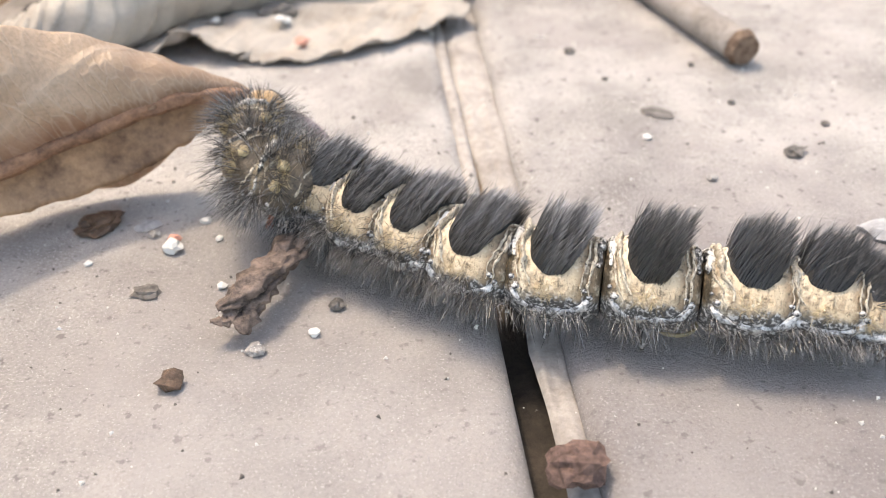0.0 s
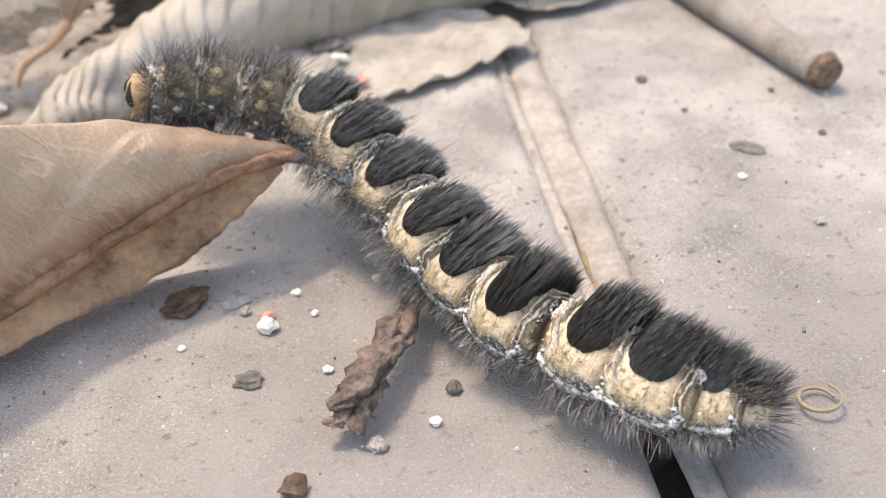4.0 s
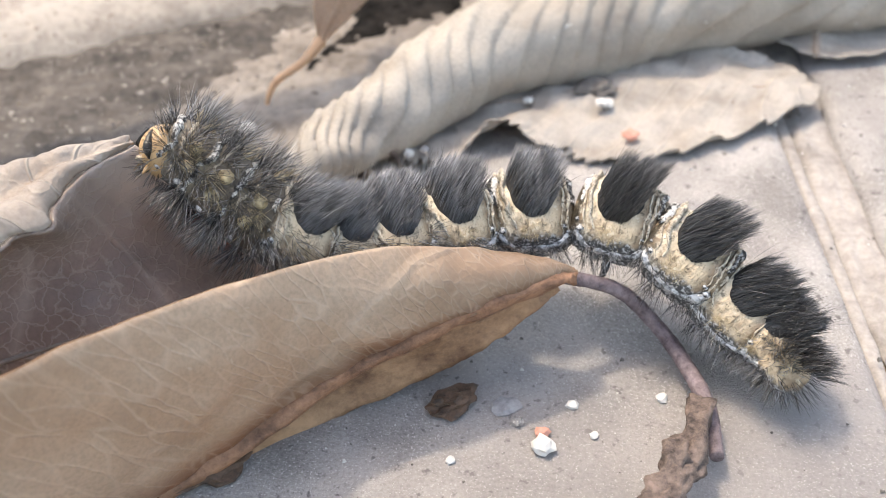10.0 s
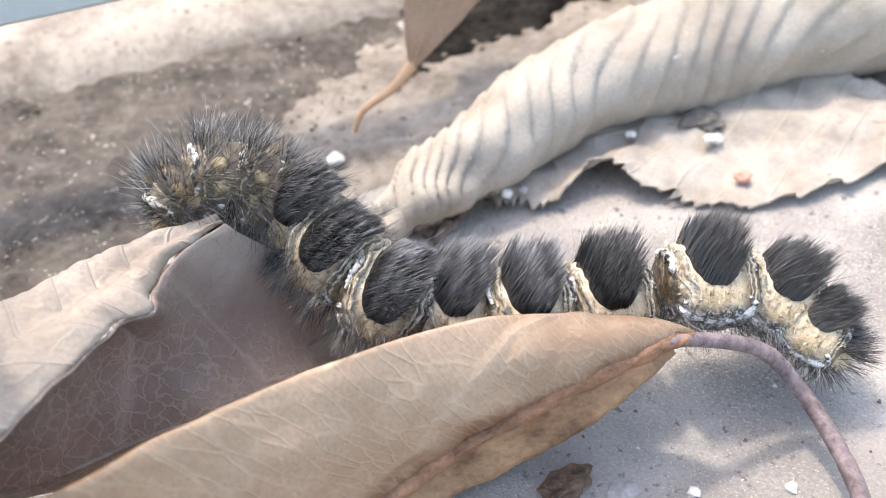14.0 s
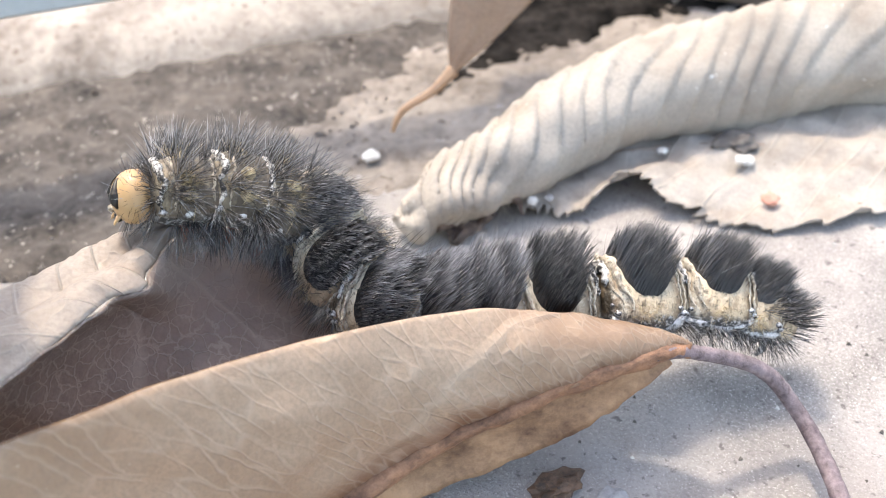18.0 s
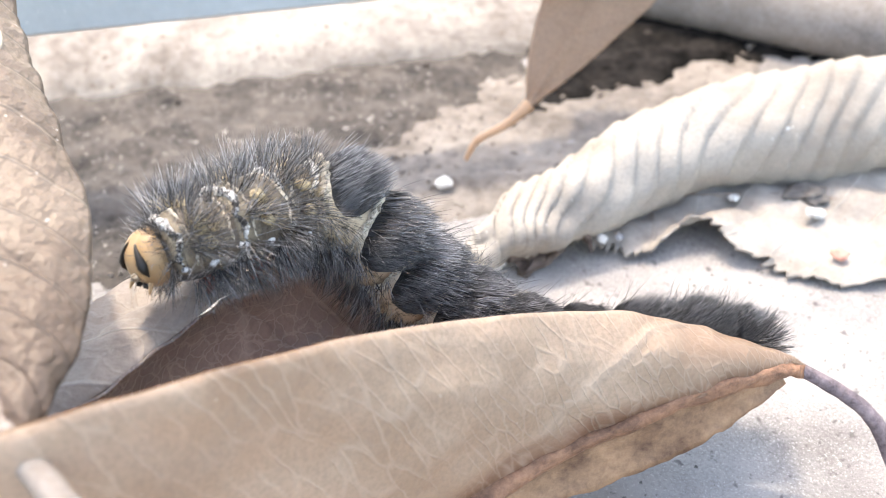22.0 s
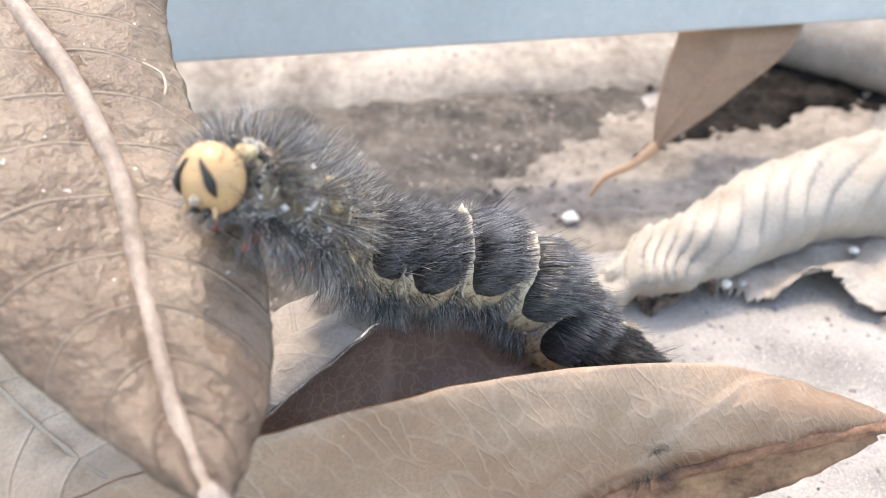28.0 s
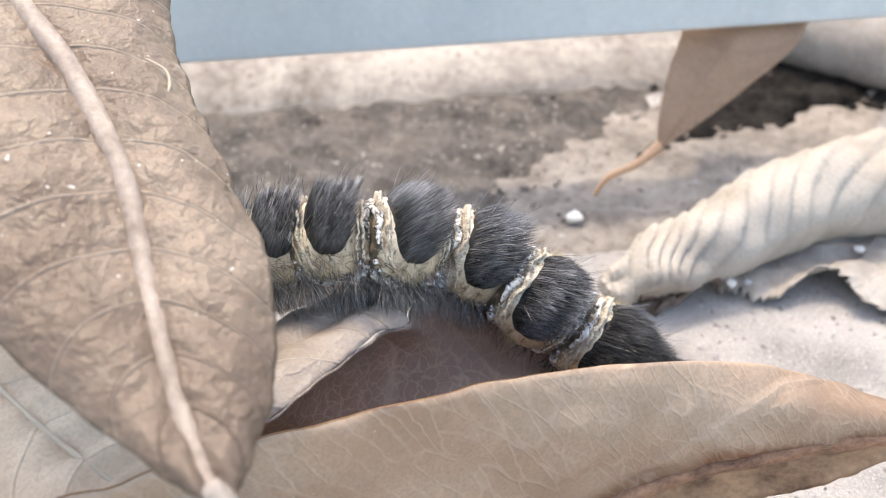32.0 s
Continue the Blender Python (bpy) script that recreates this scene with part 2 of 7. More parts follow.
DUST = grainy("brown_dust", (0.125, 0.105, 0.09), (0.335, 0.295, 0.258), 0.007, 0.0014, 0.95, 0.0005, spots=(0.13, 0.105, 0.085), spot_at=0.64)
# near-black colour that paints the shade of the hollow under the batten
HOLLOWSHADE = grainy("damp_soil", (0.003, 0.0028, 0.0026), (0.05, 0.044, 0.04), 0.004, 0.0008, 1.0, 0.0003, low=0.42, high=0.72)
HOLLOWSHADE.node_tree.nodes["Principled BSDF"].inputs["Specular IOR Level"].default_value = 0.1
EARTH = grainy("earth", (0.10, 0.085, 0.07), (0.22, 0.19, 0.16), 0.03, 0.002, 0.95, 0.0008)
WOOD = grainy("grey_wood", (0.17, 0.148, 0.132), (0.36, 0.325, 0.30), 0.004, 0.0005, 0.85, 0.0002)
PITH = grainy("stick_pith", (0.07, 0.035, 0.02), (0.26, 0.18, 0.13), 0.001, 0.0003, 0.9, 0.0002)
METAL = grainy("painted_metal", (0.45, 0.51, 0.53), (0.56, 0.615, 0.635), 0.009, 0.0008, 0.4, 0.0001, spots=(0.66, 0.68, 0.67), spot_at=0.70)
BROWN = leafy("brown_leaf", (0.63, 0.475, 0.352), (0.48, 0.335, 0.23), (0.78, 0.67, 0.55), 0.36, 0.42, ribs=2, slant=1.2, cells=0.0026, blot=0.009, crack=0.25, speck=(0.62, 0.50, 0.38), crinkle=0.32, lines=(75.0, 8.0), wrinkle_tone=0.24, coat=0.3, tip=(0.22, 0.10, 0.05), rust=(0.26, 0.12, 0.065))
RUST = leafy("rusty_underside", (0.37, 0.225, 0.125), (0.23, 0.12, 0.06), (0.46, 0.30, 0.19), 0.5, 0.5, ribs=15, slant=2.2, cells=0.0018, blot=0.005)
FOLD = grainy("rusty_fold", (0.10, 0.048, 0.028), (0.44, 0.265, 0.155), 0.004, 0.0007, 0.5, 0.0002)
MIDRIB = grainy("rust_midrib", (0.085, 0.038, 0.022), (0.42, 0.22, 0.13), 0.0018, 0.0004, 0.55, 0.0003)
PETIOLE = grainy("purple_petiole", (0.07, 0.048, 0.055), (0.28, 0.222, 0.235), 0.0011, 0.0004, 0.6, 0.0003, low=0.36, high=0.62)
CURL = grainy("dried_petiole", (0.035, 0.024, 0.02), (0.25, 0.185, 0.155), 0.0012, 0.00035, 0.7, 0.0004, low=0.38, high=0.62)
# pale tip colour paints the brightness where light reaches into the hollow leaf
CUP = leafy("mauve_leaf", (0.47, 0.385, 0.345), (0.28, 0.21, 0.18), (0.74, 0.67, 0.63), 0.30, 0.42, ribs=3, slant=1.2, cells=0.0010, blot=0.011, crack=2.0, tip=(0.60, 0.525, 0.485))
FLAP = leafy("pale_flap", (0.45, 0.385, 0.335), (0.29, 0.23, 0.19), (0.70, 0.66, 0.60), 0.5, 0.2, ribs=8, slant=1.0, cells=0.0022, blot=0.005)
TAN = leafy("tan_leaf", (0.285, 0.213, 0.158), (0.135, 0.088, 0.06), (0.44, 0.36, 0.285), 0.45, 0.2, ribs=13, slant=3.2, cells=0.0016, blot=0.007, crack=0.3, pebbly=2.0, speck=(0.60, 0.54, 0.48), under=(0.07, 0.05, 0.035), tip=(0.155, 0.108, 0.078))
SMALL = leafy("pale_tan_leaf", (0.74, 0.60, 0.45), (0.54, 0.41, 0.29), (0.78, 0.66, 0.52), 0.5, 0.25, ribs=9, slant=2.0, cells=0.0012, blot=0.006, crack=0.2)
UPRIGHT = leafy("smooth_tan_leaf", (0.56, 0.41, 0.30), (0.44, 0.305, 0.21), (0.56, 0.42, 0.32), 0.5, 0.55, ribs=6, slant=1.0, cells=0.002, blot=0.01, crack=0.1)
TANSTALK = grainy("pale_stalk", (0.17, 0.14, 0.12), (0.37, 0.325, 0.29), 0.0012, 0.0004, 0.6, 0.0002)
TANRIB = grainy("tan_midrib", (0.19, 0.143, 0.113), (0.42, 0.345, 0.292), 0.0025, 0.0006, 0.5, 0.0002)
PALE = leafy("bleached_leaf", (0.53, 0.48, 0.42), (0.36, 0.305, 0.255), (0.68, 0.64, 0.58), 0.7, 0.2, ribs=0, slant=0.0, cells=0.0012, blot=0.007, crack=0.3, speck=(0.72, 0.70, 0.66))
FLAT = leafy("crumbling_leaf", (0.52, 0.475, 0.43), (0.31, 0.27, 0.235), (0.70, 0.66, 0.60), 0.75, 0.2, ribs=12, slant=2.0, cells=0.0009, blot=0.004, crack=0.35, speck=(0.25, 0.19, 0.15))
ORANGE = plain("orange_stalk", (0.56, 0.335, 0.195), 0.5, 0, 0.2, 0.001)


def body_skin(name, ends, flank, crest, fold, grey):
    """Caterpillar skin: pigment in rings along the body, fine wrinkles round it, scurf on the back and grey-flecked flanks."""
    m, t, b = nodes_of(name)
    co = coords(t)
    sep = t.nodes.new("ShaderNodeSeparateXYZ")
    t.links.new(co, sep.inputs[0])
    wob = noise_tex(t, co, 900.0, 3)
    u = maths(t, "ADD", maths(t, "MULTIPLY", sep.outputs[0], 0.5 / 0.0029), maths(t, "MULTIPLY", wob, 0.10))
    col = ramp(t, maths(t, "ADD", u, 0.45), [(0.0, fold), (0.07, ends), (0.12, fold), (0.19, ends), (0.27, flank), (0.68, flank), (0.82, crest), (0.88, ends), (0.93, fold), (1.0, fold)])
    squeeze = t.nodes.new("ShaderNodeVectorMath")
    squeeze.operation, squeeze.inputs[1].default_value = "MULTIPLY", (2600.0, 1000.0, 1000.0)
    t.links.new(co, squeeze.inputs[0])
    lines = noise_tex(t, squeeze.outputs[0], 1.0, 4, 0.6)
    col = mix(t, col, fold, maths(t, "MULTIPLY", ramp(t, lines, [(0.56, (0, 0, 0)), (0.68, (1, 1, 1))]), 0.7))
    blot = noise_tex(t, co, 1500.0, 4, 0.6)
    col = mix(t, col, crest, ramp(t, blot, [(0.56, (0, 0, 0)), (0.70, (0.8, 0.8, 0.8))]))
    col = mix(t, col, ends, ramp(t, noise_tex(t, co, 1100.0, 5, 0.7), [(0.50, (0, 0, 0)), (0.64, (0.8, 0.8, 0.8))]))
    scurf = noise_tex(t, co, 4200.0, 3, 0.6)
    col = mix(t, col, fold, maths(t, "MULTIPLY", ramp(t, noise_tex(t, co, 2600.0, 4, 0.7), [(0.55, (0, 0, 0)), (0.64, (1, 1, 1))]), 0.75))
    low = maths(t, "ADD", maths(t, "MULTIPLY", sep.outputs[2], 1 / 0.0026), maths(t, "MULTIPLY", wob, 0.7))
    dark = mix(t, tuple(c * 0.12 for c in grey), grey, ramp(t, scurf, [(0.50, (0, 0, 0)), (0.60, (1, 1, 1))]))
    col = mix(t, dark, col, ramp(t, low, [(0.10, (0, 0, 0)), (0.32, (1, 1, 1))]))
    t.links.new(col, b.inputs["Base Color"])
    b.inputs["Roughness"].default_value = 0.45
    bump(t, b, maths(t, "ADD", lines, maths(t, "MULTIPLY", scurf, 0.5)), 0.9, 0.00022)
    return m


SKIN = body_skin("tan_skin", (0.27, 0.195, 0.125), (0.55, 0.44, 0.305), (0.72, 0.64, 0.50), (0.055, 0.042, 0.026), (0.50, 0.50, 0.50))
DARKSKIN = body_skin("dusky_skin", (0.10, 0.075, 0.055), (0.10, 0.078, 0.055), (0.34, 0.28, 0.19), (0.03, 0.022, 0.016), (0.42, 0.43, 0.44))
VELVET = plain("black_velvet", (0.008, 0.007, 0.007), 0.75, 0, 0.3, 0.0005)
COLLAR = grainy("pale_collar", (0.15, 0.105, 0.07), (0.70, 0.63, 0.51), 0.0009, 0.00022, 0.5, 0.0003, spots=(0.05, 0.04, 0.035), spot_at=0.61, low=0.36, high=0.58)
CRUST = grainy("scurfy_crest", (0.02, 0.018, 0.018), (0.80, 0.78, 0.74), 0.0007, 0.00020, 0.6, 0.0003, low=0.46, high=0.55)
BEAD = grainy("blue_white_fold", (0.03, 0.03, 0.032), (0.72, 0.72, 0.72), 0.0005, 0.00022, 0.45, 0.0002, low=0.42, high=0.56)
WART = grainy("cream_wart", (0.22, 0.15, 0.08), (0.66, 0.55, 0.34), 0.0006, 0.0002, 0.5, 0.0002, low=0.38, high=0.6)
PORE = plain("breathing_pore", (0.78, 0.72, 0.58), 0.35, 0, 0.1, 0.0003)
BLACKHAIR = hairy("black_hair", (0.005, 0.0048, 0.005), (0.26, 0.255, 0.265), 0.28, 4.0, 0.12)
# pale strand colours paint the sheen on the front segments' black hair
SHEENHAIR = hairy("black_hair_sheen", (0.007, 0.007, 0.008), (0.68, 0.675, 0.71), 0.24, 2.5, 0.18)
GREYHAIR = hairy("grey_hair", (0.010, 0.0095, 0.0105), (0.46, 0.455, 0.465), 0.25, 3.0, 0.12)
PALEHAIR = hairy("cream_hair", (0.22, 0.15, 0.06), (0.66, 0.54, 0.32), 0.4)
HEADSKIN = plain("ochre_head", (0.52, 0.335, 0.17), 0.32, 0, 0.2, 0.0008)
BLACK = plain("black_mark", (0.012, 0.010, 0.008), 0.4, 0, 0.2, 0.0005)
LEGRED = plain("red_leg", (0.28, 0.085, 0.045), 0.35, 0, 0.3, 0.0004)
WHITE = plain("white_chip", (0.62, 0.61, 0.585), 0.8, 0, 0.08, 0.0005)
PEACH = plain("peach_chip", (0.64, 0.32, 0.25), 0.8, 0, 0.15, 0.0005)
HUSK = grainy("brown_husk", (0.02, 0.012, 0.008), (0.17, 0.10, 0.065), 0.0012, 0.0003, 0.45, 0.0003)
REDCLOD = grainy("red_brown_clod", (0.045, 0.025, 0.02), (0.20, 0.125, 0.105), 0.0012, 0.0003, 0.9, 0.0003)
CRUMB = grainy("dark_crumb", (0.05, 0.045, 0.042), (0.22, 0.20, 0.185), 0.0008, 0.0003, 0.9, 0.0002)
SLATE = grainy("grey_flake", (0.20, 0.20, 0.21), (0.40, 0.40, 0.41), 0.001, 0.0003, 0.7, 0.0001)
OLIVE = plain("olive_fibre", (0.27, 0.225, 0.14), 0.6, 0, 0.2, 0.0006)
FIBRE = plain("pale_fibre", (0.46, 0.38, 0.29), 0.6, 0, 0.15, 0.0008)


# ---------------------------------------------------------------- mesh helpers
def mesh_of(name, verts, faces, mats, smooth=True, uvs=None, face_mats=None):
    me = bpy.data.meshes.new(name)
    me.from_pydata([tuple(v) for v in verts], [], faces)
    for m in mats:
        me.materials.append(m)
    if smooth:
        me.polygons.foreach_set("use_smooth", [True] * len(me.polygons))
    if face_mats is not None:
        me.polygons.foreach_set("material_index", face_mats)
    if uvs is not None:
        layer = me.uv_layers.new(name="leaf")
        idx = np.empty(len(me.loops), int)
        me.loops.foreach_get("vertex_index", idx)
        layer.data.foreach_set("uv", np.asarray(uvs, float)[idx].ravel())
    me.update()
    return me


def thing(name, label, category, group="", kind="", at=(0, 0, 0)):
    ob = tagged(new(name), label, category, group, kind)
    ob.location = at
    return ob


def part(name, me, parent, label="", kind=""):
    ob = new(name, me)
    ob.parent = parent
    return tagged(ob, label, kind=kind)


def spline(points, n):
    """n points on a smooth curve through the given ones (Catmull-Rom, even in the knots)."""
    p = np.asarray(points, float)
    k = len(p) - 1
    out = []
    for s in np.linspace(0, k, n):
        i = min(int(s), k - 1)
        f = s - i
        a, b, c, d = p[max(i - 1, 0)], p[i], p[i + 1], p[min(i + 2, k)]
        out.append(0.5 * (2 * b + (c - a) * f + (2 * a - 5 * b + 4 * c - d) * f * f + (3 * b - a - 3 * c + d) * f**3))
    return np.array(out)


def unit(v):
    return v / np.maximum(np.linalg.norm(v, axis=-1, keepdims=True), 1e-12)


def tube(points, radii, n=40, sides=10, rough=0.0, seed=0, caps=True, flat=1.0, lumpy=0.0):
    """A tapered round bar along a smooth curve. Gives vertices and faces."""
    rng = np.random.default_rng(abs(int(seed)))
    c = spline(points, n)
    r = spline([[q] for q in radii], n)[:, 0]
    t = unit(np.gradient(c, axis=0))
    up = np.array([0.13, 0.21, 0.97])
    s = unit(np.cross(t, up))
    u = np.cross(s, t)
    ang = np.linspace(0, 2 * np.pi, sides, endpoint=False)
    wob = 1 + rough * rng.uniform(-1, 1, (n, sides))
    if lumpy:
        wob += lumpy * np.array([[noise.noise(Vector((math.cos(a) * 1.6, math.sin(a) * 1.6, i * 0.10 + seed))) + 0.6 * noise.noise(Vector((math.cos(a) * 4, math.sin(a) * 4, i * 0.22 + seed))) for a in ang] for i in range(n)])
    ring = c[:, None] + (np.cos(ang)[None, :, None] * s[:, None] + flat * np.sin(ang)[None, :, None] * u[:, None]) * (r[:, None] * wob)[..., None]
    v = ring.reshape(-1, 3)
    f = [(i * sides + j, i * sides + (j + 1) % sides, (i + 1) * sides + (j + 1) % sides, (i + 1) * sides + j) for i in range(n - 1) for j in range(sides)]
    if caps:
        v = np.vstack([v, c[0], c[-1]])
        a, b = len(v) - 2, len(v) - 1
        f += [(a, (j + 1) % sides, j) for j in range(sides)] + [(b, (n - 1) * sides + j, (n - 1) * sides + (j + 1) % sides) for j in range(sides)]
    return v, f


def blade(mid, left, right, bow_left=0.0, bow_right=0.0, n=110, m=44, thick=0.00018, ribs=14, slant=1.1, relief=0.00012, wavy=0.0, ragged=0.0, seed=0):
    """A leaf blade between a midrib and two edges, bowed across, with raised lateral veins; two-sided, with thickness. In metres."""
    M, L, R = spline(mid, n), spline(left, n), spline(right, n)
    va = np.linspace(-1, 1, m)
    P = np.zeros((n, m, 3))
    for j, v in enumerate(va):
        e, bow = (L, bow_left) if v < 0 else (R, bow_right)
        a = abs(v)
        nrm = unit(np.cross(np.gradient(M, axis=0), (R - M) if v >= 0 else (M - L)))
        P[:, j] = M + (e - M) * a + nrm * (bow * 4 * a * (1 - a) * np.sin(np.pi * np.linspace(0.04, 0.96, n)) ** 0.7)[:, None]
    du, dv = np.gradient(P, axis=0), np.gradient(P, axis=1)
    N = unit(np.cross(du, dv))
    s = np.linspace(0, 1, n)[:, None] * ribs - np.abs(va)[None, :] * slant
    w = np.abs(s - np.round(s))
    height = relief * np.exp(-((w / 0.09) ** 2)) - relief * 1.6 * np.cos(2 * np.pi * s) * 0.5
    off = np.array([[noise.noise(Vector(P[i, j] * 160 + seed * 7.3)) * 0.5 + 0.5 * noise.noise(Vector(P[i, j] * 420 + seed * 3.1)) for j in range(m)] for i in range(n)])
    P = P + N * (height + wavy * off)[..., None]
    if ragged:
        for j, e in ((0, L), (m - 1, R)):
            k = np.array([noise.noise(Vector((i * 0.11, seed * 5.0, j))) + 0.45 * noise.noise(Vector((i * 0.37, seed * 2.0, j))) for i in range(n)])
            for q in range(4):
                jj = j + q if j == 0 else j - q
                P[:, jj] += (M - e) / np.linalg.norm(M - e, axis=1, keepdims=True) * (np.abs(k) * ragged * (1 - q / 4))[:, None]
    top, bot = P.reshape(-1, 3), (P - N * thick).reshape(-1, 3)
    k = n * m
    idx = lambda i, j: i * m + j
    f = [(idx(i, j), idx(i + 1, j), idx(i + 1, j + 1), idx(i, j + 1)) for i in range(n - 1) for j in range(m - 1)]
    back = [(c + k, b + k, a + k, d + k) for a, b, c, d in ((q[0], q[1], q[2], q[3]) for q in f)]
    rim = []
    for i in range(n - 1):
        rim += [(idx(i, 0), idx(i, 0) + k, idx(i + 1, 0) + k, idx(i + 1, 0)), (idx(i, m - 1), idx(i + 1, m - 1), idx(i + 1, m - 1) + k, idx(i, m - 1) + k)]
    for j in range(m - 1):
        rim += [(idx(0, j), idx(0, j + 1), idx(0, j + 1) + k, idx(0, j) + k), (idx(n - 1, j), idx(n - 1, j) + k, idx(n - 1, j + 1) + k, idx(n - 1, j + 1))]
    uv = np.stack(np.meshgrid(np.linspace(0, 1, n), va * 0.5 + 0.5, indexing="ij"), -1).reshape(-1, 2)
    return np.vstack([top, bot]), f + back + rim, np.vstack([uv, uv]), (len(f), len(back), len(rim))


def mm(*points):
    return [tuple(c * MM for c in p) for p in points]


def lump(size, seed, rough=0.35, detail=2, flat=1.0):
    """An irregular crumb about size across."""
    bm = bmesh.new()
    bmesh.ops.create_icosphere(bm, subdivisions=detail, radius=size / 2)
    for v in bm.verts:
        d = v.co.normalized()
        k = 1 + rough * (noise.noise(d * 1.6 + Vector((seed * 3.7, seed, 0))) + 0.5 * noise.noise(d * 4 + Vector((0, seed * 1.9, seed))))
        v.co = Vector((v.co.x * k, v.co.y * k, v.co.z * k * flat))
    me = bpy.data.meshes.new("lump")
    bm.to_mesh(me)
    bm.free()
    return me


def with_mat(me, mat, smooth=False):
    me.materials.append(mat)
    me.polygons.foreach_set("use_smooth", [smooth] * len(me.polygons))
    return me


# ---------------------------------------------------------------- the ground
ground = tagged(new("ground", mesh_of("ground", [(-60, -60, -0.007), (60, -60, -0.007), (60, 60, -0.007), (-60, 60, -0.007)], [(0, 1, 2, 3)], [EARTH], False)), "bare brown earth under the paving", "ground", kind="structure")
pavement = thing("pavement", "worn pinkish-grey concrete paving slabs with sandy joints", "paving", kind="structure")


def slab(corners, seed, mat=None):
    """A paving slab with worn, rounded edges; corners in mm, counter-clockwise."""
    c = np.array(corners, float) * MM
    e = np.array([0, 0.3, 0.7, 1.2, 2.0]) * MM
    w = np.linalg.norm(c[1] - c[0])
    h = np.linalg.norm(c[3] - c[0])
    def steps(size, n):
        inner = np.linspace(e[-1] / size, 1 - e[-1] / size, n)
        return np.r_[e[:-1] / size, inner, 1 - e[:-1][::-1] / size]
    s, t = steps(w, 110), steps(h, 110)
    S, T = np.meshgrid(s, t, indexing="ij")
    P = (c[0] * ((1 - S) * (1 - T))[..., None] + c[1] * (S * (1 - T))[..., None] + c[2] * (S * T)[..., None] + c[3] * ((1 - S) * T)[..., None])
    d = np.minimum(np.minimum(S, 1 - S) * w, np.minimum(T, 1 - T) * h)
    drop = 0.9 * MM * np.clip(1 - d / (1.5 * MM), 0, 1) ** 2.2
    z = -drop
    n, m = S.shape
    for i in range(n):
        for j in range(m):
            q = Vector((P[i, j, 0], P[i, j, 1], seed * 0.3))
            z[i, j] += 0.00013 * noise.noise(q * 90) + 0.00008 * noise.noise(q * 400)
    v = np.dstack([P, z]).reshape(-1, 3)
    idx = lambda i, j: i * m + j
    f = [(idx(i, j), idx(i + 1, j), idx(i + 1, j + 1), idx(i, j + 1)) for i in range(n - 1) for j in range(m - 1)]
    ring = [idx(i, 0) for i in range(n)] + [idx(n - 1, j) for j in range(1, m)] + [idx(i, m - 1) for i in range(n - 2, -1, -1)] + [idx(0, j) for j in range(m - 2, 0, -1)]
    low = v[ring].copy()
    low[:, 2] = -0.0069
    k = len(v)
    f += [(ring[a], k + a, k + (a + 1) % len(ring), ring[(a + 1) % len(ring)]) for a in range(len(ring))]
    return mesh_of("slab", np.vstack([v, low]), f, [mat or SLAB])


def joint_left(y):
    return -1.2 + (94 - y) * 0.091


def joint_right(y):
    return 3.3 + (97 - y) * 0.073


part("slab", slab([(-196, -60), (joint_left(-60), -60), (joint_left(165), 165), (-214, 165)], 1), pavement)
part("slab", slab([(joint_right(-60), -60), (215, -60), (198, 165), (joint_right(165), 165)], 2, SLAB_SHADED_DIRTY), pavement)
part("slab", slab([(-196, -290), (joint_left(-65) + 8, -290), (joint_left(-65), -65), (-196, -65)], 3), pavement)
part("slab", slab([(joint_right(-65) + 8, -290), (225, -290), (215, -65), (joint_right(-65), -65)], 4), pavement)


def strip(name, x0, x1, y0, y1, z, mat, amp, seed, label, n=90, m=10):
    """Loose matter in the joint between two curves x0(y) and x1(y), in mm."""
    v, f = [], []
    for i in range(n):
        y = y0 + (y1 - y0) * i / (n - 1)
        for j in range(m):
            a = j / (m - 1)
            x = x0(y) * (1 - a) + x1(y) * a
            h = z + amp * (noise.noise(Vector((x * 0.5, y * 0.35, seed))) + 0.5 * noise.noise(Vector((x * 1.7, y * 1.3, seed)))) - 0.5 * abs(2 * a - 1) ** 4
            v.append((x * MM, y * MM, h * MM))
    f = [(i * m + j, i * m + j + 1, (i + 1) * m + j + 1, (i + 1) * m + j) for i in range(n - 1) for j in range(m - 1)]
    return tagged(part(name, mesh_of(name, v, f, [mat]), pavement, label), kind="stuff")


strip("joint_soil", lambda y: joint_left(y) - 0.4, lambda y: joint_right(y) + 0.4, -62, 160, -3.4, JOINTDARK, 0.5, 1, "dark soil deep in the open joint")
strip("joint_sand", lambda y: joint_left(y) + 1.9 - 0.9 * min(1, max(0, (y - 50) / 25)) + 0.3 * noise.noise(Vector((y * 0.12, 3, 0))), lambda y: joint_right(y) + 0.2, -62, 160, -0.75, SAND, 0.5, 5, "pale sand packed in the joint", 150, 16)
strip("joint_earth", lambda y: joint_left(y) + 0.8, lambda y: joint_left(y) + 2.1, 52, 160, -1.5, BROWNEARTH, 0.5, 11, "brown earth showing along the joint", 120, 8)
strip("joint_mortar", lambda y: joint_left(y) - 0.3, lambda y: joint_left(y) + 1.0 + 0.25 * noise.noise(Vector((y * 0.15, 1, 0))), 58, 160, -0.45, SAND, 0.3, 8, "pale mortar left along the joint", 90, 8)

# the ledge behind, with grit in front of it and a metal strip over it
ALONG, BACK, FOOT = Vector((0.852, 0.523, 0)), Vector((-0.523, 0.852, 0)), Vector((-75, 104, 0)) * MM


def ledge_point(s, off, z):
    return FOOT + ALONG * (s * MM) + BACK * (off * MM) + Vector((0, 0, z * MM))


